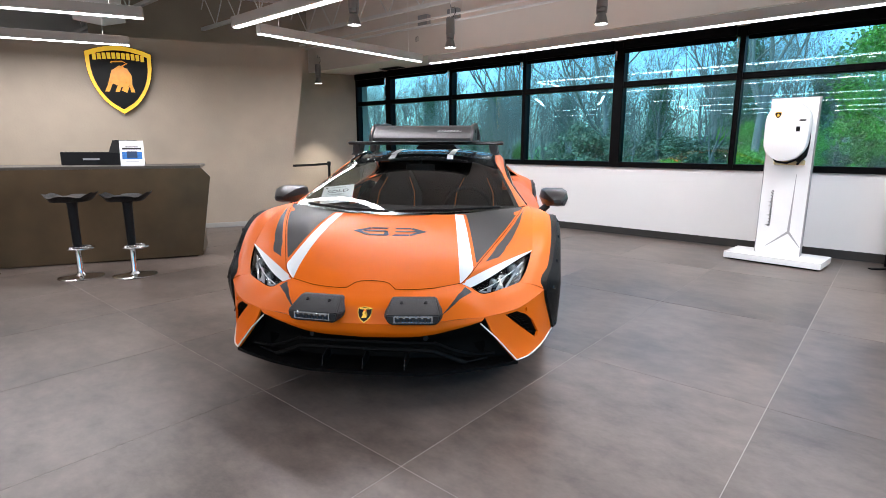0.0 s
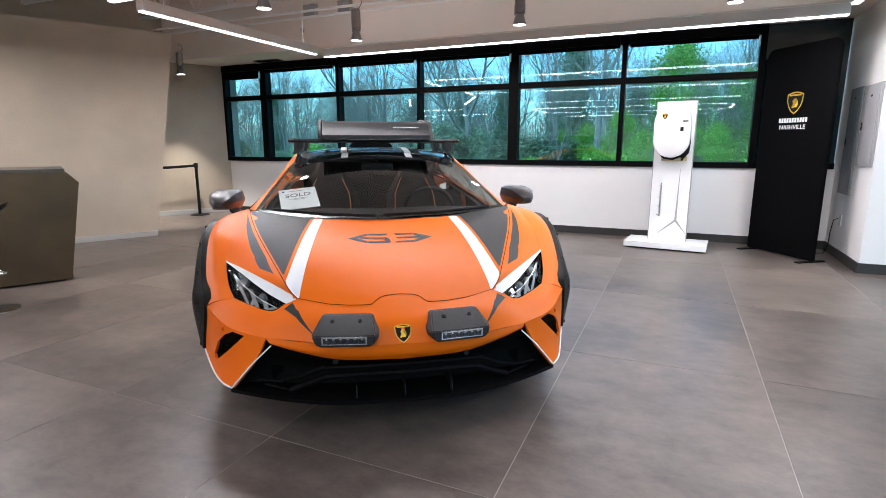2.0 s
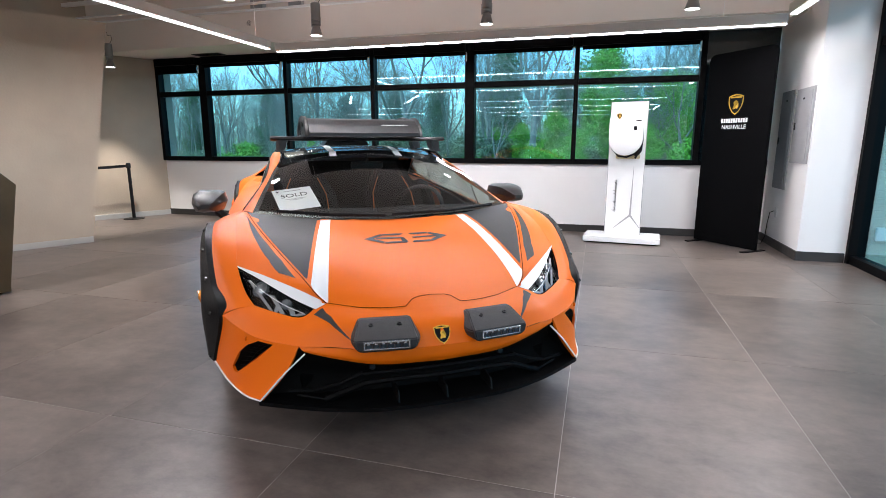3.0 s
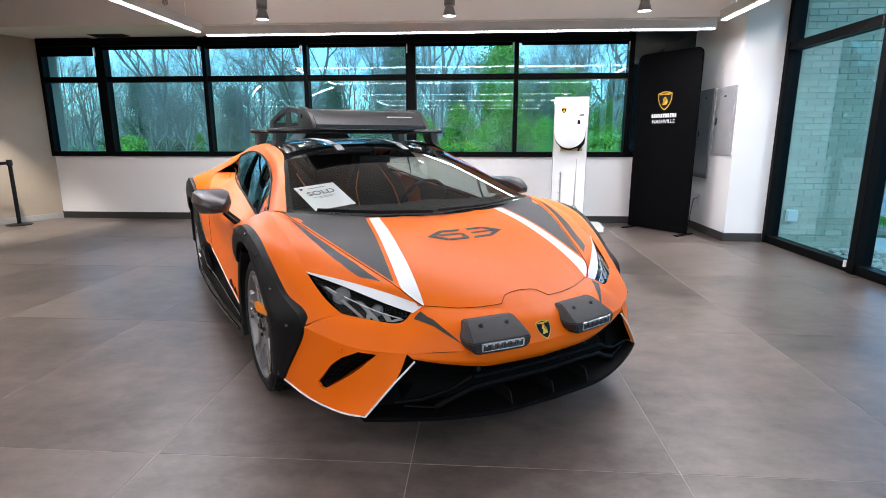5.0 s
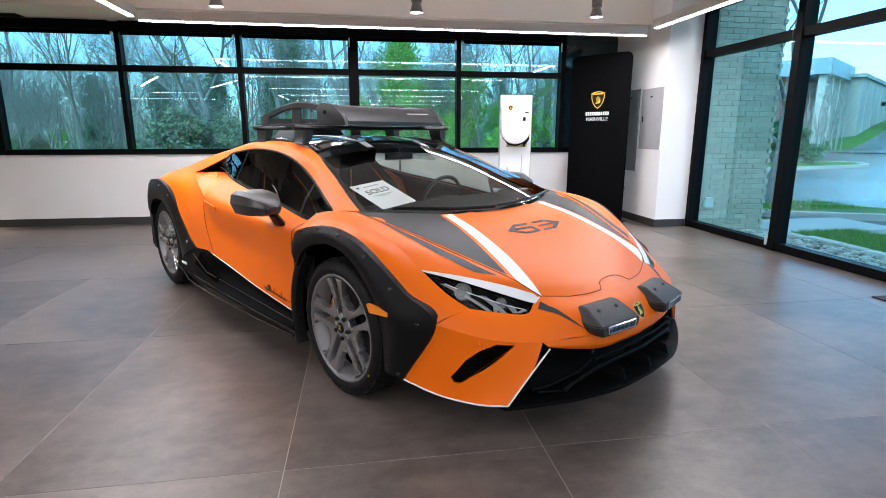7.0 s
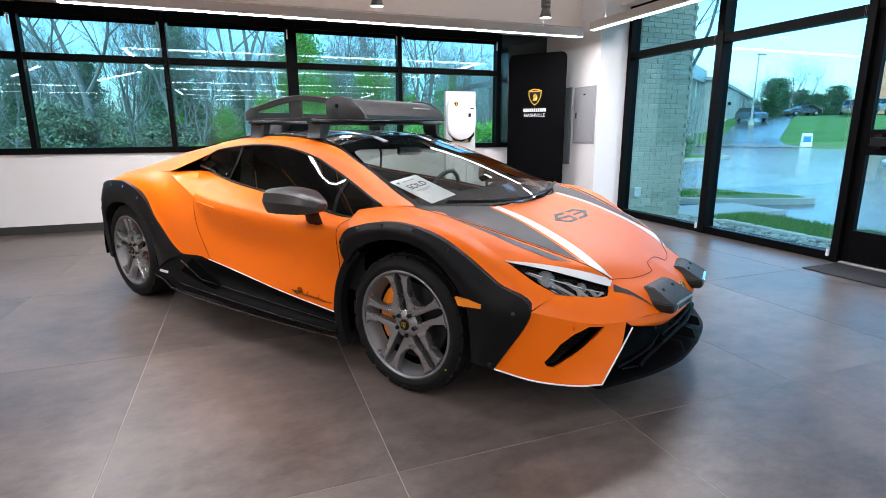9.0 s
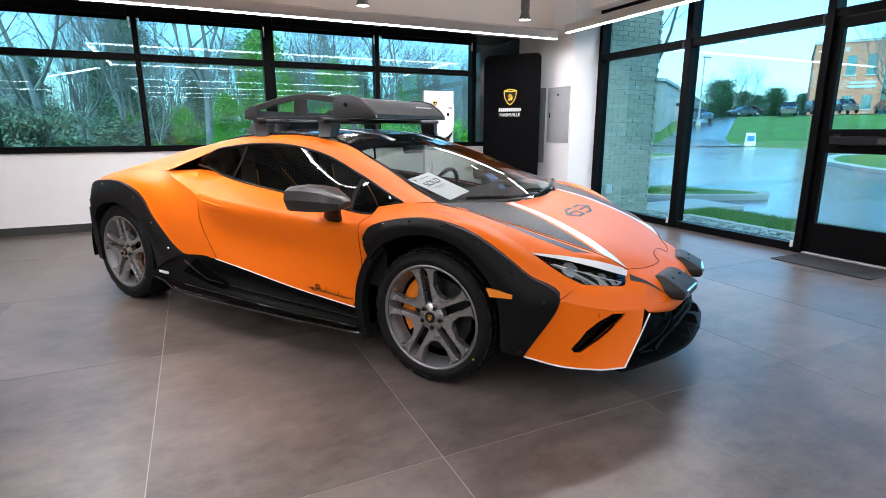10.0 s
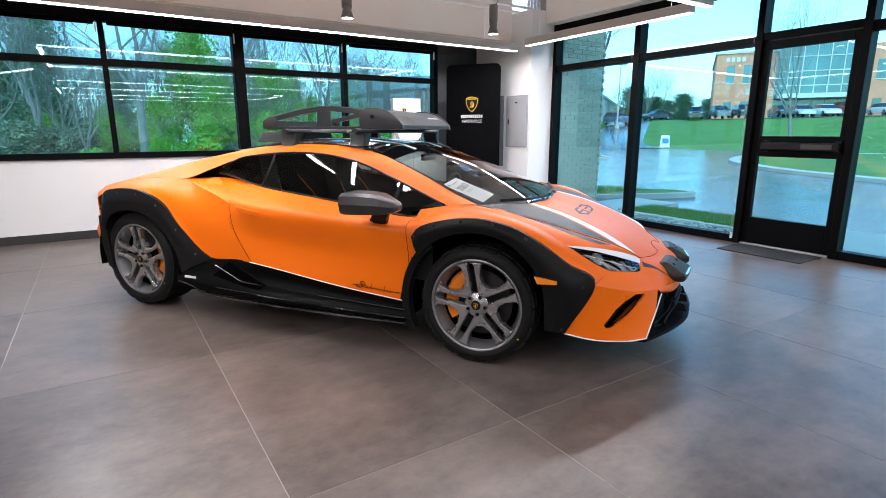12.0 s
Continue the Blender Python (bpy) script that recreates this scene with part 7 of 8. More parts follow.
# -- electrical panels on the column
def panel_box(y0, y1, z0, z1, material, label):
    t = thing("electrical_panel", pose(0.88, 0, 0), label, "electrical panel", "electrical panels")
    bm = bmesh.new()
    box(bm, -0.018, 0.0, y0, y1, z0, z1, bevel=0.002)
    part("frame", bm, material, t)
    bm = bmesh.new()
    box(bm, -0.024, -0.018, y0 + 0.035, y1 - 0.035, z0 + 0.035, z1 - 0.035, bevel=0.002)
    dr = part("panel_door", bm, material, t)
    bm = bmesh.new()
    box(bm, -0.032, -0.024, y1 - 0.085, y1 - 0.06, (z0 + z1) / 2 - 0.04, (z0 + z1) / 2 + 0.04, bevel=0.003)
    part("latch", bm, M_BLACKPL, dr)
    bm = bmesh.new()
    box(bm, -0.026, -0.024, (y0 + y1) / 2 - 0.025, (y0 + y1) / 2 + 0.025, z1 - 0.12, z1 - 0.10)
    part("plate", bm, M_BLACKPL, dr)


panel_box(6.105, 6.615, 1.028, 1.825, M_GREYSTEEL, "grey painted steel electrical panel with a latch")
panel_box(6.69, 7.12, 0.71, 1.84, mat("dark_grey_steel", (0.15, 0.16, 0.17), 0.35), "dark grey steel electrical panel behind the banner")
outlet = thing("wall_outlet", pose(0.878, 6.90, 0.42), "white wall outlet with a black cord plugged in", "outlet")
_bm = bmesh.new()
box(_bm, -0.006, 0.0, -0.038, 0.038, -0.06, 0.06, bevel=0.002)
part("plate", _bm, M_WHITEGLOSS, outlet)
_bm = bmesh.new()
tube(_bm, [(-0.02, 0, 0.02), (-0.06, 0.01, 0.0), (-0.075, 0.02, -0.14), (-0.07, 0.06, -0.30), (-0.09, 0.12, -0.405), (-0.20, 0.10, -0.41)], 0.005, 6)
part("cord", _bm, M_BLACKPL, outlet, "black cord", smooth=True)

# -- belt barrier by the side wall
post_ = thing("barrier_post", pose(-8.70, 6.70, 0), "black belt barrier post with a retractable belt", "barrier post")
_bm = bmesh.new()
lathe(_bm, [(0.0, 0.02), (0.03, 0.02), (0.14, 0.014), (0.16, 0.008), (0.16, 0.0), (0.0, 0.0)], 36)
part("base", _bm, M_BLACKPL, post_, smooth=35)
_bm = bmesh.new()
lathe(_bm, [(0.0, 0.93), (0.03, 0.93), (0.036, 0.92), (0.036, 0.85), (0.026, 0.84), (0.026, 0.015), (0, 0.015)], 20)
part("pole", _bm, M_BLACKPL, post_, smooth=35)
_bm = bmesh.new()
_rows = []
for _k in range(13):
    _t = _k / 12
    _rows.append([(-0.035 - 0.72 * _t, -1.45 * _t, 0.905 - 0.05 * 4 * _t * (1 - _t) * 0.6), (-0.035 - 0.72 * _t, -1.45 * _t, 0.86 - 0.05 * 4 * _t * (1 - _t) * 0.6)])
grid(_bm, _rows)
bmesh.ops.solidify(_bm, geom=_bm.faces[:], thickness=0.002)
part("belt", _bm, M_BLACKPL, post_, "black webbing belt")
post2 = thing("barrier_post", pose(-9.455, 5.25, 0), "black belt barrier post behind the reception wall", "barrier post")
_bm = bmesh.new()
lathe(_bm, [(0.0, 0.02), (0.03, 0.02), (0.14, 0.014), (0.16, 0.008), (0.16, 0.0), (0.0, 0.0)], 36)
part("base", _bm, M_BLACKPL, post2, smooth=35)
_bm = bmesh.new()
lathe(_bm, [(0.0, 0.93), (0.03, 0.93), (0.036, 0.92), (0.036, 0.85), (0.026, 0.84), (0.026, 0.015), (0, 0.015)], 20)
part("pole", _bm, M_BLACKPL, post2, smooth=35)

# -- mat at the door
_bm = bmesh.new()
box(_bm, 0.84, 1.30, 2.06, 2.90, 0.001, 0.010, bevel=0.003)
tagged(part("doormat", _bm, mat("charcoal_mat", (0.022, 0.022, 0.024), 0.9, var=0.2, fine=400, bump=0.15)), "charcoal entrance mat in front of the glass door", "doormat")

# -- ceiling fittings
vent = thing("ceiling_vent", pose(-7.32, 7.16, HEAD), "dark slotted air vent in the soffit", "air vent")
_bm = bmesh.new()
box(_bm, -0.26, 0.26, -0.09, 0.09, -0.008, -0.001)
part("frame", _bm, M_BASE, vent)
for _k in range(6):
    _bm = bmesh.new()
    box(_bm, -0.24, 0.24, -0.07 + 0.025 * _k, -0.058 + 0.025 * _k, -0.014, -0.008)
    part("slat", _bm, M_BLACKFRAME, vent)
dome = thing("security_camera", pose(-6.1, 6.55, 2.92), "small black security camera on the soffit", "camera fixture")
_bm = bmesh.new()
lathe(_bm, [(0, -0.05), (0.03, -0.04), (0.042, -0.01), (0.042, 0.0), (0, 0.0)], 18, Matrix.Rotation(math.pi / 2, 4, "X"))
part("dome", _bm, M_BLACKPL, dome, smooth=50)
for _k, _z in enumerate((3.05, 3.12)):
    _bm = bmesh.new()
    tube(_bm, [(-9.0, 6.40 - 0.05 * _k, _z + 0.0), (1.1, 6.40 - 0.05 * _k, _z)], 0.018, 8)
    tagged(part("conduit", _bm, M_DECK), "white painted conduit along the soffit", "conduit", "conduits")
for _x in (-5.9, -5.3):
    _bm = bmesh.new()
    box(_bm, _x - 0.1, _x + 0.1, 6.46, 6.548, 3.08, 3.24, bevel=0.005)
    tagged(part("junction_box", _bm, M_GREYSTEEL), "grey junction box on the soffit", "junction box", "junction boxes")
duct = thing("air_duct", pose(-8.9, 2.6, 3.25), "white painted angular air duct hung under the roof deck", "duct")
_bm = bmesh.new()
box(_bm, -0.5, 0.5, -0.35, 0.35, -0.15, 0.35, bevel=0.01, m=pose(0, 0, 0, 0, 8, 30))
part("box", _bm, M_DECK, duct)
_bm = bmesh.new()
box(_bm, -0.25, 0.25, -0.2, 0.2, -0.34, -0.10, bevel=0.01, m=pose(0.35, 0.2, 0, 18, 12, 30))
part("elbow", _bm, M_DECK, duct)
_bm = bmesh.new()
for _s in (-0.3, 0.3):
    tube(_bm, [(_s, 0, 0.2), (_s, 0, 0.62)], 0.006, 5)
part("hanger", _bm, M_DECK, duct)
for _k in range(4):
    _bm = bmesh.new()
    tube(_bm, [(0.95 + 0.07 * _k, 6.25, 3.05), (0.93 + 0.06 * _k, 6.22, 3.3), (0.80 + 0.05 * _k, 6.05, 3.55), (0.75 + 0.05 * _k, 5.8, 3.8), (0.75 + 0.05 * _k, 5.6, 3.87)], 0.022, 7)
    tagged(part("flexible_conduit", _bm, M_DECK, smooth=True), "white painted conduit bending up from the column", "conduit", "conduits")

# ---- outside ----
def rise(x, y):
    """The height of the land: level by the building, a bank up to the far car park."""
    d = max(0.0, min(1.0, (x - 34) / 34.0))
    s = d * d * (3 - 2 * d)
    return -0.14 + 3.1 * s * max(0.0, min(1.0, (80 + y) / 60)) + (0.4 * max(0.0, min(1.0, (y - 14) / 25)) if x < 12 else 0.0)


M_GRASS = mat("wet_grass", (0.070, 0.17, 0.016), 0.75, var=0.35, scale=0.5, fine=40, bump=0.4)
M_ASPHALT = mat("wet_asphalt", (0.085, 0.095, 0.105), 0.14, var=0.25, scale=0.35, fine=60, bump=0.05, rvar=0.14)
M_CONC = mat("concrete_kerb", (0.42, 0.40, 0.36), 0.7, var=0.12, scale=2, fine=60, bump=0.1)
M_BARK = mat("grey_bark", (0.175, 0.172, 0.165), 0.9, var=0.3, scale=3, fine=30, bump=0.5)
M_LEAF = mat("spring_leaf", (0.13, 0.34, 0.03), 0.6, var=0.25, scale=0.8, bump=0, island=True, rand=0.35)
M_LEAF2 = mat("dark_cedar_leaf", (0.045, 0.13, 0.055), 0.65, var=0.3, scale=0.8, bump=0, island=True, rand=0.35)
M_LEAF3 = mat("olive_brush_leaf", (0.17, 0.22, 0.14), 0.7, var=0.3, scale=0.8, bump=0, island=True, rand=0.4)
M_STONE = mat("river_stone", (0.30, 0.26, 0.21), 0.6, var=0.2, scale=9, fine=60, bump=0.1, island=True, rand=0.5)
M_BRICK = mat("tan_brick", (0.40, 0.355, 0.27), 0.8, var=0.10, scale=12, fine=120, bump=0.15, rand=0.12)
M_PALE = mat("pale_panel", (0.48, 0.48, 0.46), 0.6, var=0.05)
M_MORTAR = mat("mortar", (0.385, 0.345, 0.27), 0.9, var=0.1, fine=90, bump=0.1)

_bm = bmesh.new()
_ax = [-400, -250, -150, -90, -60, -40, -28, -18, -10, -4, 0, 3, 6, 10, 14, 18, 22, 26, 30, 34, 38, 42, 46, 50, 54, 58, 62, 66, 70, 76, 85, 100, 130, 180, 260, 400]
grid(_bm, [[(x, y, rise(x, y)) for y in [-400, -250, -150, -90, -60, -40, -20, -8, 0, 6, 10, 14, 18, 22, 27, 33, 40, 48, 56, 64, 72, 84, 100, 130, 180, 260, 400]] for x in _ax])
tagged(part("ground", _bm, M_GRASS, smooth=True), "wet green grass land rising to a far bank", "ground", kind="structure")

_bm = bmesh.new()
_xs = [3.6 + 0.9 * i for i in range(36)]
grid(_bm, [[(x, y, rise(x, y) + 0.015) for y in (-60, -30, -10, 0, 5, 10, 16, 24, 34, 44, 60, 90)] for x in _xs])
tagged(part("road", _bm, M_ASPHALT, smooth=True), "wet asphalt drive and road with pale sheen", "road", kind="structure")
# the side road up the bank
_bm = bmesh.new()
_rows = []
for _k in range(16):
    _t = _k / 15
    _cx, _cy, _l, _r = 33 + 62 * _t, 30 + 44 * _t, -4.6 + 0.6 * _t, 1.3 + 1.8 * _t * _t + 2.2 * max(0.0, 1 - _t / 0.14) ** 2
    _rows.append([(_cx + 0.55 * w, _cy - 0.8 * w, rise(_cx + 0.55 * w, _cy - 0.8 * w) + 0.06) for w in (_l, _l * 0.75 + _r * 0.25, (_l + _r) / 2, _l * 0.25 + _r * 0.75, _r)])
grid(_bm, _rows)
tagged(part("road_side", _bm, M_ASPHALT, smooth=True), "wet side road climbing the bank", "road", kind="structure")
_bm = bmesh.new()
grid(_bm, [[(x, y, rise(x, y) + 0.05) for y in (-20, 0, 15, 30, 42)] for x in (63, 68, 73, 78)])
tagged(part("road_car_park", _bm, M_ASPHALT, smooth=True), "asphalt car park in front of the brick office", "road", kind="structure")


def island(name, outline, label, z=-0.02):
    """A kerbed patch of grass in the drive."""
    t = thing(name, pose(0, 0, 0), label, "kerb island", kind="structure")
    cx, cy = sum(p[0] for p in outline) / len(outline), sum(p[1] for p in outline) / len(outline)
    bm = bmesh.new()
    n = len(outline)
    rows = []
    for k, h in ((1.0, -0.16), (1.0, z), (0.985, z + 0.012), (0.94, z + 0.012), (0.93, z - 0.01)):
        rows.append([(cx + (x - cx) * k, cy + (y - cy) * k, h) for x, y in outline])
    grid(bm, rows, close=True)
    part("kerb", bm, M_CONC, t)
    bm = bmesh.new()
    prism(bm, [(cx + (x - cx) * 0.935, cy + (y - cy) * 0.935) for x, y in outline], 0.10, Matrix.Translation((0, 0, z - 0.10)))
    part("turf", bm, M_GRASS, t)


def rounded(pts, n=5):
    out = []
    for i in range(len(pts)):
        a, b, c = Vector(pts[i - 1]), Vector(pts[i]), Vector(pts[(i + 1) % len(pts)])
        r = 0.35
        p0, p1 = b + (a - b) * r, b + (c - b) * r
        for k in range(n + 1):
            t = k / n
            q = p0 * (1 - t) ** 2 + b * 2 * t * (1 - t) + p1 * t * t
            out.append((q.x, q.y))
    return out


island("kerb_island", rounded([(1.9, 8.6), (3.9, 7.15), (6.1, 6.25), (6.25, 7.0), (5.0, 8.2), (2.6, 10.2)]), "low kerbed grass island near the glazing")
island("kerb_island", rounded([(12.2, 3.5), (15.0, 9.0), (19.4, 13.4), (26.5, 16.4), (36.0, 12.6), (30.0, 4.0), (22.0, -3.0), (14.0, -4.0)]), "wide kerbed lawn across the drive")
island("kerb_island", rounded([(11.5, 17.2), (17.8, 18.4), (19.5, 20.6), (15.0, 24.5), (8.0, 22.0)]), "kerbed planting bed with a hedge")
slab("pavement_walk", M_CONC, 2.2, 4.4, 5.72, 6.75, -0.16, -0.06, label="wet concrete walk outside the glass wall")
slab("pavement_apron", M_CONC, 1.5, 3.6, 1.7, 3.2, -0.16, -0.03, label="concrete apron outside the entrance door")


def blades(name, x0, x1, y0, y1, n, h, zf, label):
    rng = random.Random(7)
    verts, faces = [], []
    for _ in range(n):
        x, y, a, k = rng.uniform(x0, x1), rng.uniform(y0, y1), rng.uniform(0, 6.28), h * rng.uniform(0.5, 1.2)
        z, w = zf(x, y), 0.006
        c, s = math.cos(a) * w, math.sin(a) * w
        b = len(verts)
        verts += [(x - c, y - s, z), (x + c, y + s, z), (x + rng.uniform(-0.03, 0.03), y + rng.uniform(-0.03, 0.03), z + k)]
        faces.append((b, b + 1, b + 2))
    me = bpy.data.meshes.new(name)
    me.from_pydata(verts, [], faces)
    me.materials.append(mat("grass_blade", (0.07, 0.24, 0.02), 0.6, var=0.2, bump=0, island=True, rand=0.4))
    return tagged(new(name, me), label, "grass", kind="stuff")


slab("ground_strip", M_GRASS, 2.62, 3.58, 3.25, 5.7, -0.16, -0.07, label="narrow grass strip outside the glazing")
slab("ground_strip_far", M_GRASS, 2.62, 3.58, -6.0, 1.65, -0.16, -0.07, label="narrow grass strip beyond the door")
blades("grass", 2.62, 3.6, 3.25, 5.7, 9000, 0.07, lambda x, y: -0.072, "thick wet green grass blades by the walk")
blades("grass", 2.3, 5.6, 7.3, 8.4, 5000, 0.06, lambda x, y: -0.03, "wet grass blades on the kerb island")


def pebbles():
    rng = random.Random(3)
    verts, faces = [], []
    base = bmesh.new()
    bmesh.ops.create_icosphere(base, subdivisions=1, radius=1.0)
    bv, bf = [v.co.copy() for v in base.verts], [[v.index for v in f.verts] for f in base.faces]
    base.free()
    for _ in range(2600):
        x, y = rng.uniform(1.46, 2.5), rng.choice((rng.uniform(3.25, 6.0), rng.uniform(3.25, 6.0), rng.uniform(-3, 1.65)))
        r, a = rng.uniform(0.012, 0.04), rng.uniform(0, 6.28)
        b = len(verts)
        for v in bv:
            px, py, pz = v.x * r * 1.4, v.y * r, v.z * r * 0.6
            verts.append((x + px * math.cos(a) - py * math.sin(a), y + px * math.sin(a) + py * math.cos(a), -0.075 + pz + r * 0.3))
        faces += [[b + i for i in f] for f in bf]
    me = bpy.data.meshes.new("stones")
    me.from_pydata(verts, [], faces)
    me.materials.append(M_STONE)
    return tagged(new("river_stones", me), "bed of mixed brown river stones along the glazing", "stones", kind="stuff")


slab("ground_stone_bed", mat("dark_soil", (0.06, 0.045, 0.035), 0.9, var=0.3), 1.43, 2.56, -6.0, 5.98, -0.16, -0.085, label="dark soil under the stone bed")
pebbles()
_rng = random.Random(11)
_y = 3.3
while _y < 5.7:
    _l = _rng.uniform(0.28, 0.5)
    _bm = bmesh.new()
    box(_bm, -0.07, 0.07, -_l / 2, _l / 2, 0, 0.07 + _rng.uniform(0, 0.02), bevel=0.018, seg=2)
    _o = part("edging_stone", _bm, mat("limestone_edging", (0.45, 0.42, 0.36), 0.8, var=0.2, fine=50, bump=0.2, rand=0.15))
    _o.matrix_basis = pose(2.57 + _rng.uniform(-0.02, 0.02), _y + _l / 2, -0.12, 0, 0, _rng.uniform(-5, 5))
    tagged(_o, "pale limestone edging block beside the stone bed", "edging stone", "edging stones")
    _y += _l + 0.015


# -- trees
def bare_tree(seed, height, spread=0.5, depth=6):
    """Trunk and limbs in one mesh, fine twigs in another; each limb forks and thins."""
    rng = random.Random(seed)
    wood, twig = bmesh.new(), bmesh.new()

    def grow(p, d, n, r, k):
        pts, rad = [p], [r]
        steps = 4 if k < 2 else 3
        for i in range(steps):
            d = (d + Vector((rng.uniform(-1, 1), rng.uniform(-1, 1), rng.uniform(-0.4, 0.9))) * (0.10 + 0.05 * k)).normalized()
            p = p + d * n / steps
            pts.append(p)
            rad.append(r * (1 - 0.45 * (i + 1) / steps))
        tube(wood if k < 3 else twig, pts, rad, 7 if k == 0 else 5 if k < 3 else 3, cap=False)
        if k >= depth:
            return
        kids = 3 if k in (1, 2, 3) else 2
        if k == 0:
            kids = 4
        for _ in range(kids):
            i = rng.randint(max(1, len(pts) - 3), len(pts) - 1)
            a = rng.uniform(0, 6.283)
            side = Vector((math.cos(a), math.sin(a), rng.uniform(-0.15, 0.6)))
            nd = (d * (1 - spread) + side * spread).normalized()
            grow(pts[i], nd, n * rng.uniform(0.58, 0.82), rad[i] * rng.uniform(0.55, 0.75), k + 1)
        grow(pts[-1], d, n * 0.7, rad[-1] * 0.85, k + 1)

    grow(Vector((0, 0, -0.3)), Vector((0, 0, 1)), height * 0.30, height * 0.0125, 0)
    return wood, twig


def tree_thing(name, m, seed, height, label, group, spread=0.5, depth=5, crown=None):
    t = thing(name, m, label, "tree", group)
    wood, twig = bare_tree(seed, height, spread, depth)
    part("trunk", wood, M_BARK, t, smooth=True)
    part("twigs", twig, M_BARK, t)
    if crown:
        leaves(crown[0], seed, height, crown[1], t, crown[2], crown[3])
    return t


def leaves(n, seed, height, material, parent, shape, size):
    """A crown of single leaves in uneven clumps."""
    rng = random.Random(seed + 100)
    verts, faces = [], []
    clumps = []
    for _ in range(46):
        if shape == "cone":
            h = rng.uniform(0.08, 1.0)
            r = (1.02 - h) * 0.26 * height * rng.uniform(0.3, 1.0)
        elif shape == "bush":
            h = rng.uniform(0.1, 0.85)
            r = math.sqrt(max(0.05, 1 - (h * 1.1) ** 2)) * 0.75 * height * rng.uniform(0.1, 1.0)
        else:
            h = rng.uniform(0.32, 1.0)
            r = math.sin(min(1.0, (h - 0.25) * 1.35) * math.pi) * 0.30 * height * rng.uniform(0.25, 1.0)
        a = rng.uniform(0, 6.283)
        clumps.append((r * math.cos(a), r * math.sin(a), h * height, height * rng.uniform(0.05, 0.12)))
    for _ in range(n):
        cx, cy, cz, cr = rng.choice(clumps)
        u = Vector((rng.gauss(0, 1), rng.gauss(0, 1), rng.gauss(0, 0.8))) * cr * 0.7
        p = Vector((cx, cy, cz)) + u
        if p.z < 0.02:
            p.z = 0.02
        a = Vector((rng.uniform(-1, 1), rng.uniform(-1, 1), rng.uniform(-1, 1))).normalized() * size * rng.uniform(0.5, 1.2)
        b = a.cross(Vector((rng.uniform(-1, 1), rng.uniform(-1, 1), rng.uniform(-1, 1)))).normalized() * size * 0.5
        k = len(verts)
        verts += [tuple(p - a), tuple(p + b), tuple(p + a), tuple(p - b)]
        faces.append((k, k + 1, k + 2, k + 3))
    me = bpy.data.meshes.new("crown")
    me.from_pydata(verts, [], faces)
    me.materials.append(material)
    ob = new("crown", me)
    ob.parent = parent
    return ob


_rng = random.Random(5)
bare = [tree_thing("bare_tree", pose(-7.5, 17.5, 0.0, 0, 0, 20), 1, 11, "large bare grey deciduous tree with spreading limbs", "bare trees", 0.55, 6),
        tree_thing("bare_tree", pose(-3.6, 19.0, 0.0), 2, 12, "tall bare grey tree with fine upright twigs", "bare trees", 0.42, 6),
        tree_thing("bare_tree", pose(-13.0, 21.0, 0.0), 3, 9.5, "slim bare grey tree in the wood", "bare trees", 0.36, 5),
        tree_thing("bare_tree", pose(3.5, 22.0, 0.0), 4, 10, "bare grey tree with wide crown at the wood's edge", "bare trees", 0.6, 6)]
for _k in range(52):
    _x, _y = -34 + 46 * _rng.random(), 24 + 26 * _rng.random() ** 1.1
    _o = copy_thing(bare[_k % 4], pose(_x * (1 + (_y - 20) / 40), _y, rise(_x, _y), 0, 0, 360 * _rng.random()))
    _sc = _rng.uniform(0.75, 1.2)
    _o.scale = (_sc, _sc, _sc)
for _k in range(34):
    _x, _y = -26 + 34 * _rng.random(), 19 + 9 * _rng.random()
    _o = copy_thing(bare[_k % 4], pose(_x, _y, rise(_x, _y), 0, 0, 360 * _rng.random()))
    _sc = _rng.uniform(0.38, 0.62)
    _o.scale = (_sc, _sc, _sc)
leafy = tree_thing("leafy_tree", pose(-1.0, 24.5, 0.0), 21, 5.2, "small tree in bright fresh green leaf", "leafy trees", 0.5, 3, (9000, M_LEAF, "round", 0.075))
for _x, _y, _sc in ((2.6, 27.5, 0.85), (0.2, 18.5, 0.40), (2.4, 19.0, 0.36), (-6.5, 27.5, 0.40), (6.5, 27.0, 0.7), (-15.5, 24.5, 0.30), (9, 32, 0.9), (-2.9, 20.6, 0.50), (-0.7, 21.0, 0.62), (1.3, 21.6, 0.74), (-1.9, 17.6, 0.36), (-4.3, 22.0, 0.42), (3.4, 23.0, 0.55), (-3.3, 17.0, 0.27)):
    _o = copy_thing(leafy, pose(_x, _y, rise(_x, _y) - 0.2, 0, 0, 77 * _x))
    _o.scale = (_sc, _sc, _sc)
cedar = tree_thing("cedar_tree", pose(-6.6, 31.0, 0.0), 31, 6.2, "dark green cedar in the wood", "cedars", 0.3, 2, (11000, M_LEAF2, "cone", 0.09))
for _x, _y, _sc in ((-10.6, 31.0, 0.70), (-14.5, 34, 0.7), (-19.0, 36, 0.7), (-3.4, 34.0, 0.75), (-27, 38, 0.8), (2.0, 36.0, 0.8), (7.0, 37.0, 0.8), (-8.6, 38, 0.8), (-36, 40, 0.9)):
    _o = copy_thing(cedar, pose(_x, _y, rise(_x, _y) - 0.1, 0, 0, 50 * _x))
    _o.scale = (_sc, _sc, _sc)
bush = thing("bush", pose(-12.0, 14.5, 0.05), "rounded bush in fresh green leaf under the trees", "bush", "bushes")
leaves(5000, 41, 1.3, M_LEAF, bush, "bush", 0.05)
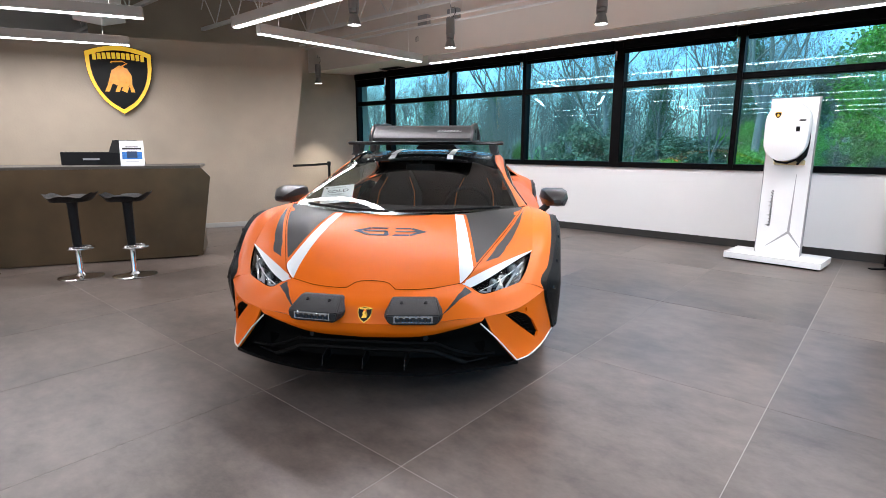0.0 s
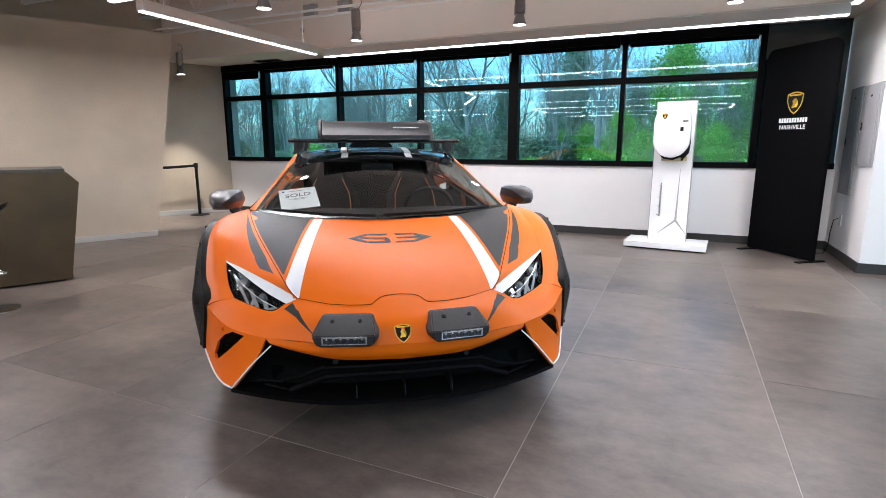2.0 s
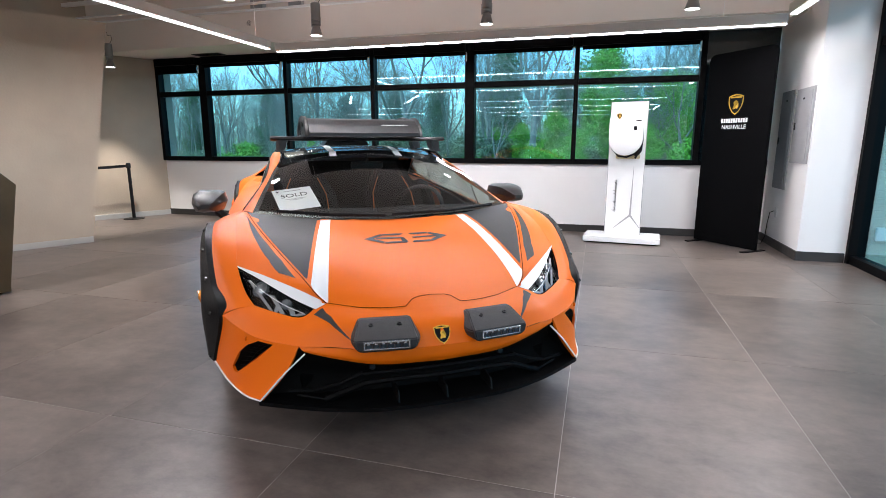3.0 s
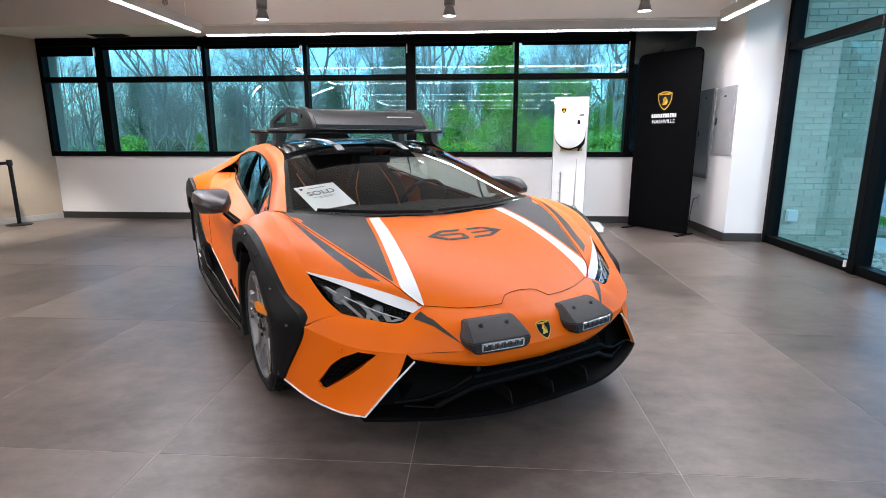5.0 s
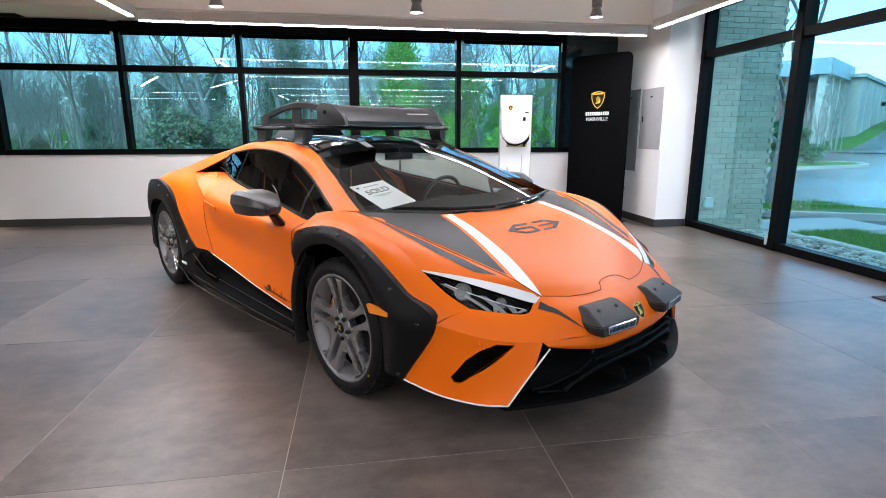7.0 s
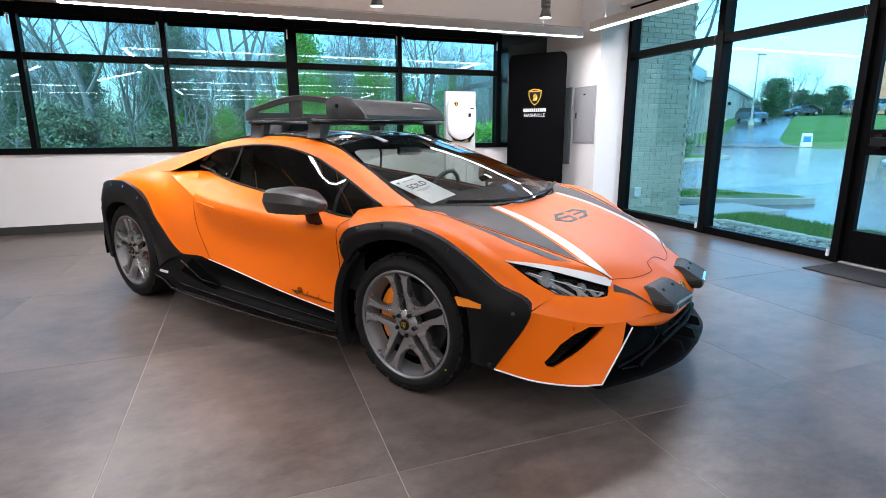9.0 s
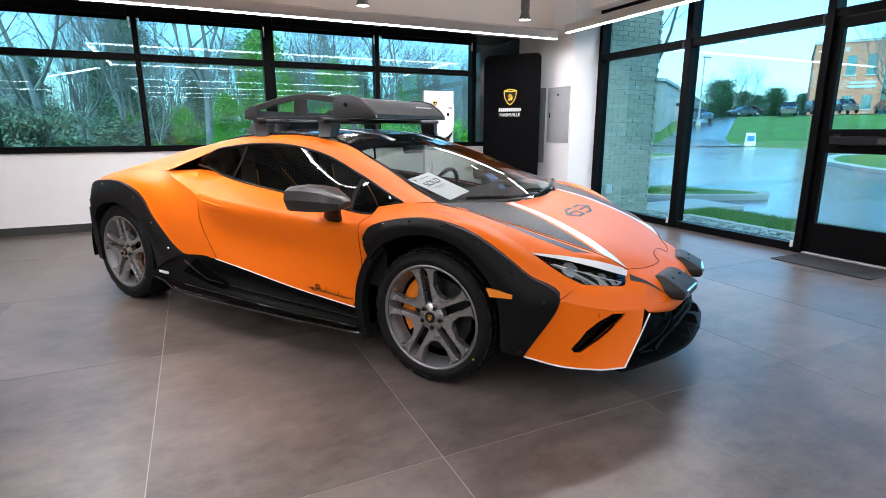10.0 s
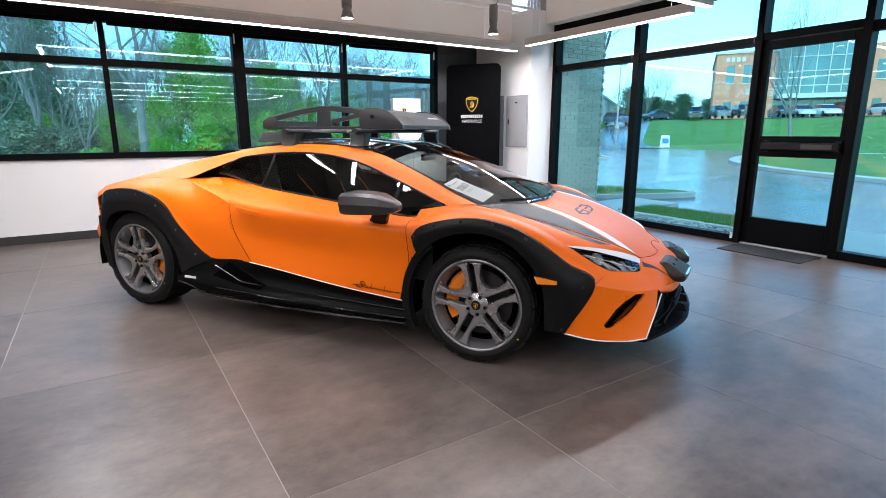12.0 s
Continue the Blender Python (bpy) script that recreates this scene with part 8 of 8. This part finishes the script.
for _x, _y, _sc in ((-2.5, 14.8, 1.0), (-0.6, 14.0, 0.8), (1.4, 15.2, 1.2), (-5.0, 15.5, 0.8), (-9.0, 15.2, 0.6), (3.6, 15.8, 1.3), (-16.5, 15.5, 0.8), (-19.5, 17, 1.0)):
    _o = copy_thing(bush, pose(_x, _y, rise(_x, _y), 0, 0, 40 * _x))
    _o.scale = (_sc, _sc, _sc)
brush = thing("bush", pose(-8.0, 17.0, 0.0), "tangled olive-brown brush under the trees", "bush", "undergrowth")
leaves(9000, 43, 2.2, M_LEAF3, brush, "bush", 0.06)
for _k in range(26):
    _x, _y = -34 + 1.75 * _k, 21.0 + 12 * _rng.random()
    _o = copy_thing(brush, pose(_x, _y, rise(_x, _y) - 0.1, 0, 0, 360 * _rng.random()))
    _sc = _rng.uniform(0.7, 1.3)
    _o.scale = (_sc, _sc, _sc * _rng.uniform(0.4, 0.8))



def far_woods(n):
    """The depth of the wood behind the nearer trees: slender stems with rising side twigs."""
    rng = random.Random(61)
    verts, faces = [], []

    def stem(a, b, w0, w1):
        d = (b - a).normalized()
        g = rng.uniform(0, 3.1416)
        e = d.cross(Vector((math.cos(g), math.sin(g), 0.05))).normalized()
        k = len(verts)
        verts.extend((tuple(a - e * w0), tuple(a + e * w0), tuple(b + e * w1), tuple(b - e * w1)))
        faces.append((k, k + 1, k + 2, k + 3))
    for _ in range(n):
        y = rng.uniform(34, 64)
        x = rng.uniform(-1.75, 0.95) * y
        h = rng.uniform(2.5, 9.0) * (0.6 + 0.4 * rng.random())
        a = Vector((x, y, rise(x, y) - 0.2))
        m = a + Vector((rng.uniform(-0.5, 0.5), rng.uniform(-0.5, 0.5), h * 0.55))
        b = m + Vector((rng.uniform(-0.9, 0.9), rng.uniform(-0.9, 0.9), h * 0.45))
        w = 0.006 * h + 0.02
        stem(a, m, w, w * 0.6)
        stem(m, b, w * 0.6, 0.008)
        for _ in range(7):
            t = rng.uniform(0.15, 0.95)
            c = a.lerp(m, t * 2) if t < 0.5 else m.lerp(b, t * 2 - 1)
            f = rng.uniform(0, 6.283)
            q = c + Vector((math.cos(f), math.sin(f), rng.uniform(0.3, 1.6))) * rng.uniform(0.4, 1.3)
            stem(c, q, 0.018, 0.006)
            stem(c.lerp(q, 0.5), q + Vector((rng.uniform(-0.5, 0.5), rng.uniform(-0.5, 0.5), rng.uniform(0.1, 0.7))), 0.012, 0.005)
    me = bpy.data.meshes.new("far_woods")
    me.from_pydata(verts, [], faces)
    me.materials.append(mat("far_twig_bark", (0.235, 0.235, 0.22), 0.9, var=0.25, scale=0.4, bump=0, island=True, rand=0.45))
    return tagged(new("far_woods", me), "thicket of slender bare grey-brown trees behind the wood's edge", "woods", kind="stuff")


far_woods(2300)

# the tree by the walk, the lawn tree, hedge and distant planting
near_tree = copy_thing(bare[3], pose(4.45, 8.2, -0.05, 0, 0, 160))
near_tree.scale = (1.0, 1.0, 0.9)
lawn_tree = copy_thing(bare[1], pose(30.5, 15.6, -0.1, 0, 0, 40))
lawn_tree.scale = (0.8, 0.8, 0.95)
hedge = thing("hedge", pose(14.6, 20.0, -0.05), "clipped dark green hedge in a planting bed", "hedge")
leaves(9000, 51, 2.0, M_LEAF2, hedge, "bush", 0.06)
for _x, _y, _sc, _src in ((80, 66, 1.3, cedar), (84, 64, 1.0, cedar), (88, 61, 1.1, cedar), (91, 58, 0.9, cedar), (86, 70, 1.5, cedar), (77, 61, 1.0, bare[1]), (72, 68, 0.9, bare[2]), (95, 70, 1.2, bare[0]), (82, 60, 0.8, cedar), (85, 58.5, 0.9, cedar), (88.5, 56, 0.75, cedar), (79, 63, 0.9, cedar), (75, 64, 1.1, bare[3])):
    _o = copy_thing(_src, pose(_x, _y, rise(_x, _y) - 0.2, 0, 0, 31 * _x))
    _o.scale = (1.7 * _sc, 1.7 * _sc, 0.75 * _sc) if _src is cedar else (_sc, _sc, _sc)

# -- brick pier beside the glazing
pier = thing("wall_brick_pier", pose(0, 0, 0), "tan brick return wall just outside the glazing", "brick wall", kind="structure")
_bm = bmesh.new()
box(_bm, 1.46, 2.45, 6.024, 6.6, -0.2, 3.6)
part("core", _bm, M_MORTAR, pier)
_bm = bmesh.new()
box(_bm, 1.53, 1.65, 5.965, 6.011, 0.26, 0.40, bevel=0.012, seg=2)
tagged(part("hose_bib_cover", _bm, M_PALE), "pale grey hose tap cover low on the brick pier", "tap cover")

# -- far brick office
M_FARBRICK = mat("orange_brown_brick", (0.58, 0.23, 0.14), 0.8, var=0.12, scale=1.5, fine=8, bump=0.3)
M_FARGLASS = mat("teal_curtain_glass", (0.03, 0.12, 0.15), 0.08, 0.2, var=0.25, scale=0.4, bump=0)
OFF = pose(71.0, 45.1, 2.95, 0, 0, -58)
office = thing("office_building", OFF, "two-storey orange brick office with a teal glass entrance hall", "building")
_bm = bmesh.new()
box(_bm, 0, 7.4, 0, 22, -1, 9.0)
part("wall", _bm, M_FARBRICK, office, "orange brick wing")
_bm = bmesh.new()
box(_bm, 17.0, 46.0, 0, 22, -1, 9.4)
part("wall", _bm, M_FARBRICK, office, "orange brick wing")
_bm = bmesh.new()
box(_bm, 7.4, 17.0, 1.2, 22, -1, 10.2)
part("glass_hall", _bm, M_FARGLASS, office, "teal glass entrance hall")
for _x in [7.5 + 1.56 * i for i in range(7)]:
    _bm = bmesh.new()
    box(_bm, _x - 0.06, _x + 0.06, 1.05, 1.2, 0, 10.2)
    part("mullion", _bm, M_PALE, office)
for _z in (2.6, 4.5, 6.4, 8.3):
    _bm = bmesh.new()
    box(_bm, 7.4, 17.0, 1.05, 1.2, _z - 0.06, _z + 0.06)
    part("rail", _bm, M_PALE, office)
_bm = bmesh.new()
box(_bm, 7.8, 17.0, -2.0, 1.2, 2.7, 3.3)
part("canopy", _bm, M_PALE, office, "pale entrance canopy")
for _x in (1.4, 3.5, 5.6, 18.6, 21.5, 26, 30, 34):
    for _z0, _z1 in ((0.8, 2.5), (5.0, 7.4)):
        _bm = bmesh.new()
        box(_bm, _x, _x + 1.0, -0.05, 0.25, _z0, _z1)
        _w2 = part("window", _bm, M_FARGLASS, office)
        _bm = bmesh.new()
        box(_bm, _x - 0.1, _x + 1.1, -0.12, 0.1, _z0 - 0.12, _z0)
        part("window_sill", _bm, M_PALE, _w2)
_bm = bmesh.new()
for _k in range(4):
    box(_bm, 1.2 + 0.65 * _k, 1.65 + 0.65 * _k, -0.1, 0.0, 7.9, 8.5)
part("number_bars", _bm, M_PALE, office, "plain pale bars high on the brick")
_bm = bmesh.new()
box(_bm, 4.0, 6.8, -0.12, 0.0, 3.4, 3.75)
box(_bm, 4.0, 6.8, -0.12, 0.0, 3.9, 4.2)
part("sign_bars", _bm, M_PALE, office, "plain pale sign bars")
_bm = bmesh.new()
box(_bm, -0.2, 7.6, -0.2, 22, 9.0, 9.3)
part("parapet", _bm, M_PALE, office)
# -- grey shed with brick front
SHED = pose(47.6, 48.0, 0.9, 0, 0, math.degrees(math.atan2(105.9 - 48, 128.9 - 47.6)))
M_SHEDMETAL = mat("pale_grey_cladding", (0.36, 0.37, 0.36), 0.6, var=0.05, scale=0.3)
shed = thing("warehouse_building", SHED, "long grey metal warehouse with a brick and glass front", "building")
_bm = bmesh.new()
box(_bm, 0, 98, 0, 30, -1, 5.9)
part("wall", _bm, M_SHEDMETAL, shed)
for _k in range(20):
    _bm = bmesh.new()
    box(_bm, 3 + 4.8 * _k, 3.12 + 4.8 * _k, -0.06, 0.0, -0.5, 5.7)
    part("cladding_rib", _bm, M_PALE, shed)
_bm = bmesh.new()
box(_bm, -0.6, 98, -0.25, 30, 5.9, 6.25)
part("roof_edge", _bm, mat("grey_fascia", (0.28, 0.33, 0.36), 0.5), shed)
_bm = bmesh.new()
box(_bm, -9, 0.4, 4, 26, -1, 5.6)
part("front_hall", _bm, mat("brown_red_brick", (0.20, 0.085, 0.06), 0.8, var=0.15), shed, "red-brown brick front")
_bm = bmesh.new()
box(_bm, -10, 1.2, 1.0, 26, 5.6, 7.0)
part("front_canopy", _bm, mat("blue_grey_fascia", (0.22, 0.32, 0.40), 0.4), shed)
for _k in range(4):
    _bm = bmesh.new()
    box(_bm, -9.3 + 3.0 * _k, -8.7 + 3.0 * _k, 1.4, 2.0, -1, 5.6)
    part("column", _bm, M_PALE, shed)
for _k in range(3):
    _bm = bmesh.new()
    box(_bm, 14 + 22 * _k, 14.8 + 22 * _k, -0.35, 0.0, 3.6, 4.0)
    part("wall_lamp", _bm, M_BLACKFRAME, shed)

# -- street lamp, folding sign, parked cars
lamp_post = thing("street_lamp", pose(53.2, 47.3, rise(53.2, 47.3)), "tall grey street lamp with a flat head", "street lamp")
_bm = bmesh.new()
tube(_bm, [(0, 0, 0), (0, 0, 8.0)], [0.12, 0.07], 8)
part("pole", _bm, M_GREYSTEEL, lamp_post)
_bm = bmesh.new()
box(_bm, -0.2, 1.0, -0.2, 0.2, 7.95, 8.12, bevel=0.03)
part("head", _bm, M_GREYSTEEL, lamp_post)
_bm = bmesh.new()
lathe(_bm, [(0.3, 0), (0.3, 0.6), (0, 0.6)], 12)
part("footing", _bm, M_CONC, lamp_post)
asign = thing("folding_sign", pose(36.8, 28.6, rise(36.8, 28.6), 0, 0, -35), "white folding sign with a blue panel on the verge", "sign")
for _s in (-1, 1):
    _bm = bmesh.new()
    box(_bm, -0.35, 0.35, -0.02, 0.02, 0, 1.05, bevel=0.01, m=pose(0, _s * 0.22, 0, _s * 12, 0, 0))
    part("board", _bm, M_WHITEGLOSS, asign)
    _bm = bmesh.new()
    box(_bm, -0.27, 0.27, -0.026, 0.026, 0.35, 0.80, m=pose(0, _s * 0.22, 0, _s * 12, 0, 0))
    part("print_panel", _bm, mat("blue_print", (0.03, 0.17, 0.50)), asign)


def parked_car(m, colour, name, tall):
    paint = mat(f"{name}_car_paint", colour, 0.2, 0.1, var=0.03, bump=0, coat=0.6)
    t = thing("parked_car", m, f"{name} {'sport utility car' if tall else 'saloon car'} parked on wet asphalt", "car", "parked cars")
    h = 0.25 if tall else 0.0
    bm = bmesh.new()
    rows = []
    for x, zt, w in ((-2.25, 0.62, 0.78), (-2.15, 0.92, 0.86), (-1.2, 0.98, 0.90), (0.9, 0.96, 0.90), (1.9, 0.84, 0.86), (2.25, 0.62, 0.76)):
        zt += h * 0.7
        rows.append([(x, -w, 0.32), (x, -w * 1.02, 0.32 + (zt - 0.32) * 0.6), (x, -w * 0.93, zt), (x, w * 0.93, zt), (x, w * 1.02, 0.32 + (zt - 0.32) * 0.6), (x, w, 0.32)])
    vr = grid(bm, rows, close=True)
    bm.faces.new(vr[0])
    bm.faces.new(vr[-1][::-1])
    part("body", bm, paint, t, smooth=40)
    bm = bmesh.new()
    rows = []
    b0 = -2.1 if tall else -1.65
    for z, x0, x1, w in ((0.94 + h * 0.6, b0, 1.15, 0.84), (1.38 + h, b0 + 0.45, 0.35, 0.66)):
        rows.append([(x0, -w, z), (x1, -w, z), (x1, w, z), (x0, w, z)])
    vr = grid(bm, rows, close=True)
    part("glasshouse", bm, M_GLOSSBLACK, t, "dark windows")
    bm = bmesh.new()
    box(bm, b0 + 0.42, 0.38, -0.67, 0.67, 1.375 + h, 1.43 + h, bevel=0.02)
    part("roof", bm, paint, t)
    for x in (-1.35, 1.4):
        for s in (-1, 1):
            bm = bmesh.new()
            lathe(bm, [(0, 0.1), (0.2, 0.1), (0.32, 0.08), (0.34, 0.0), (0.34, -0.12), (0, -0.12)], 18, Matrix.Translation((x, s * 0.84, 0.34)) @ Matrix.Rotation(radians(-90 * s), 4, "X"))
            w = part("wheel", bm, M_TYRE, t, smooth=40)
            bm = bmesh.new()
            lathe(bm, [(0, 0.105), (0.2, 0.105), (0.21, 0.095)], 16, Matrix.Translation((x, s * 0.84, 0.34)) @ Matrix.Rotation(radians(-90 * s), 4, "X"))
            part("rim", bm, M_RIM, w)
    for s in (-1, 1):
        bm = bmesh.new()
        box(bm, 2.12, 2.2, s * 0.65 - 0.16, s * 0.65 + 0.16, 0.66 + h * 0.5, 0.80 + h * 0.5, bevel=0.02)
        part("headlight", bm, M_LED, t)
    return t


for _x, _y, _a, _c, _nm, _t in ((63.0, 42.6, 215, (0.02, 0.025, 0.03), "black", True), (64.6, 40.2, 225, (0.10, 0.13, 0.16), "slate grey", True), (65.8, 37.8, 225, (0.02, 0.02, 0.025), "dark", True), (67.6, 34.0, 225, (0.03, 0.035, 0.04), "charcoal", False),
                                (68.6, 32.2, 225, (0.55, 0.56, 0.57), "silver", False), (69.6, 29.9, 225, (0.75, 0.75, 0.75), "white", False), (70.2, 28.0, 225, (0.30, 0.02, 0.02), "red", True), (71.4, 24.6, 225, (0.6, 0.6, 0.6), "pale grey", False), (57.0, 50.6, 250, (0.05, 0.09, 0.14), "blue", True), (68.0, 52.0, 160, (0.03, 0.03, 0.03), "black", False)):
    parked_car(pose(_x, _y, rise(_x, _y) + 0.06, 0, 0, _a), _c, _nm, _t)

# ---- floor slabs ----
PX, PY = 1.012, 1.502
_bm = bmesh.new()
box(_bm, -PX / 2 + 0.0018, PX / 2 - 0.0018, -PY / 2 + 0.0018, PY / 2 - 0.0018, -0.01, 0.0)
TILE = mesh_of(_bm, M_FLOOR)
for _i in range(-9, 4):
    for _j in range(-6, 5):
        _x, _y = -2.336 + PX * (_i + 0.5), 1.388 + PY * (_j + 0.5)
        if _x - PX / 2 > -11.5 and _x + PX / 2 < 1.75 and _y + PY / 2 < 7.5:
            shared("floor_slab", TILE, floor, pose(_x, _y, 0))

# ---- bricks of the pier ----
_bm = bmesh.new()
box(_bm, -0.0965, 0.0965, 0.0, 0.05, -0.0285, 0.0285, bevel=0.003)
BRICK = mesh_of(_bm, M_BRICK)
_bm = bmesh.new()
box(_bm, -0.0455, 0.0455, 0.0, 0.05, -0.0285, 0.0285, bevel=0.003)
HALF_BRICK = mesh_of(_bm, M_BRICK)
for _r in range(50):
    _z = -0.15 + 0.068 * _r
    _o = 0.0 if _r % 2 else 0.1015
    for _k in range(6):
        _x = 1.6 + _o + 0.203 * _k
        if _x < 2.40:
            shared("brick", BRICK, pier, pose(_x, 6.017, _z))
    if _o:
        shared("brick", HALF_BRICK, pier, pose(1.5505, 6.017, _z))
    for _k in range(3):
        _y = 6.10 + _o + 0.203 * _k
        if _y < 6.55:
            shared("brick", BRICK, pier, pose(2.458, _y, _z, 0, 0, 90))
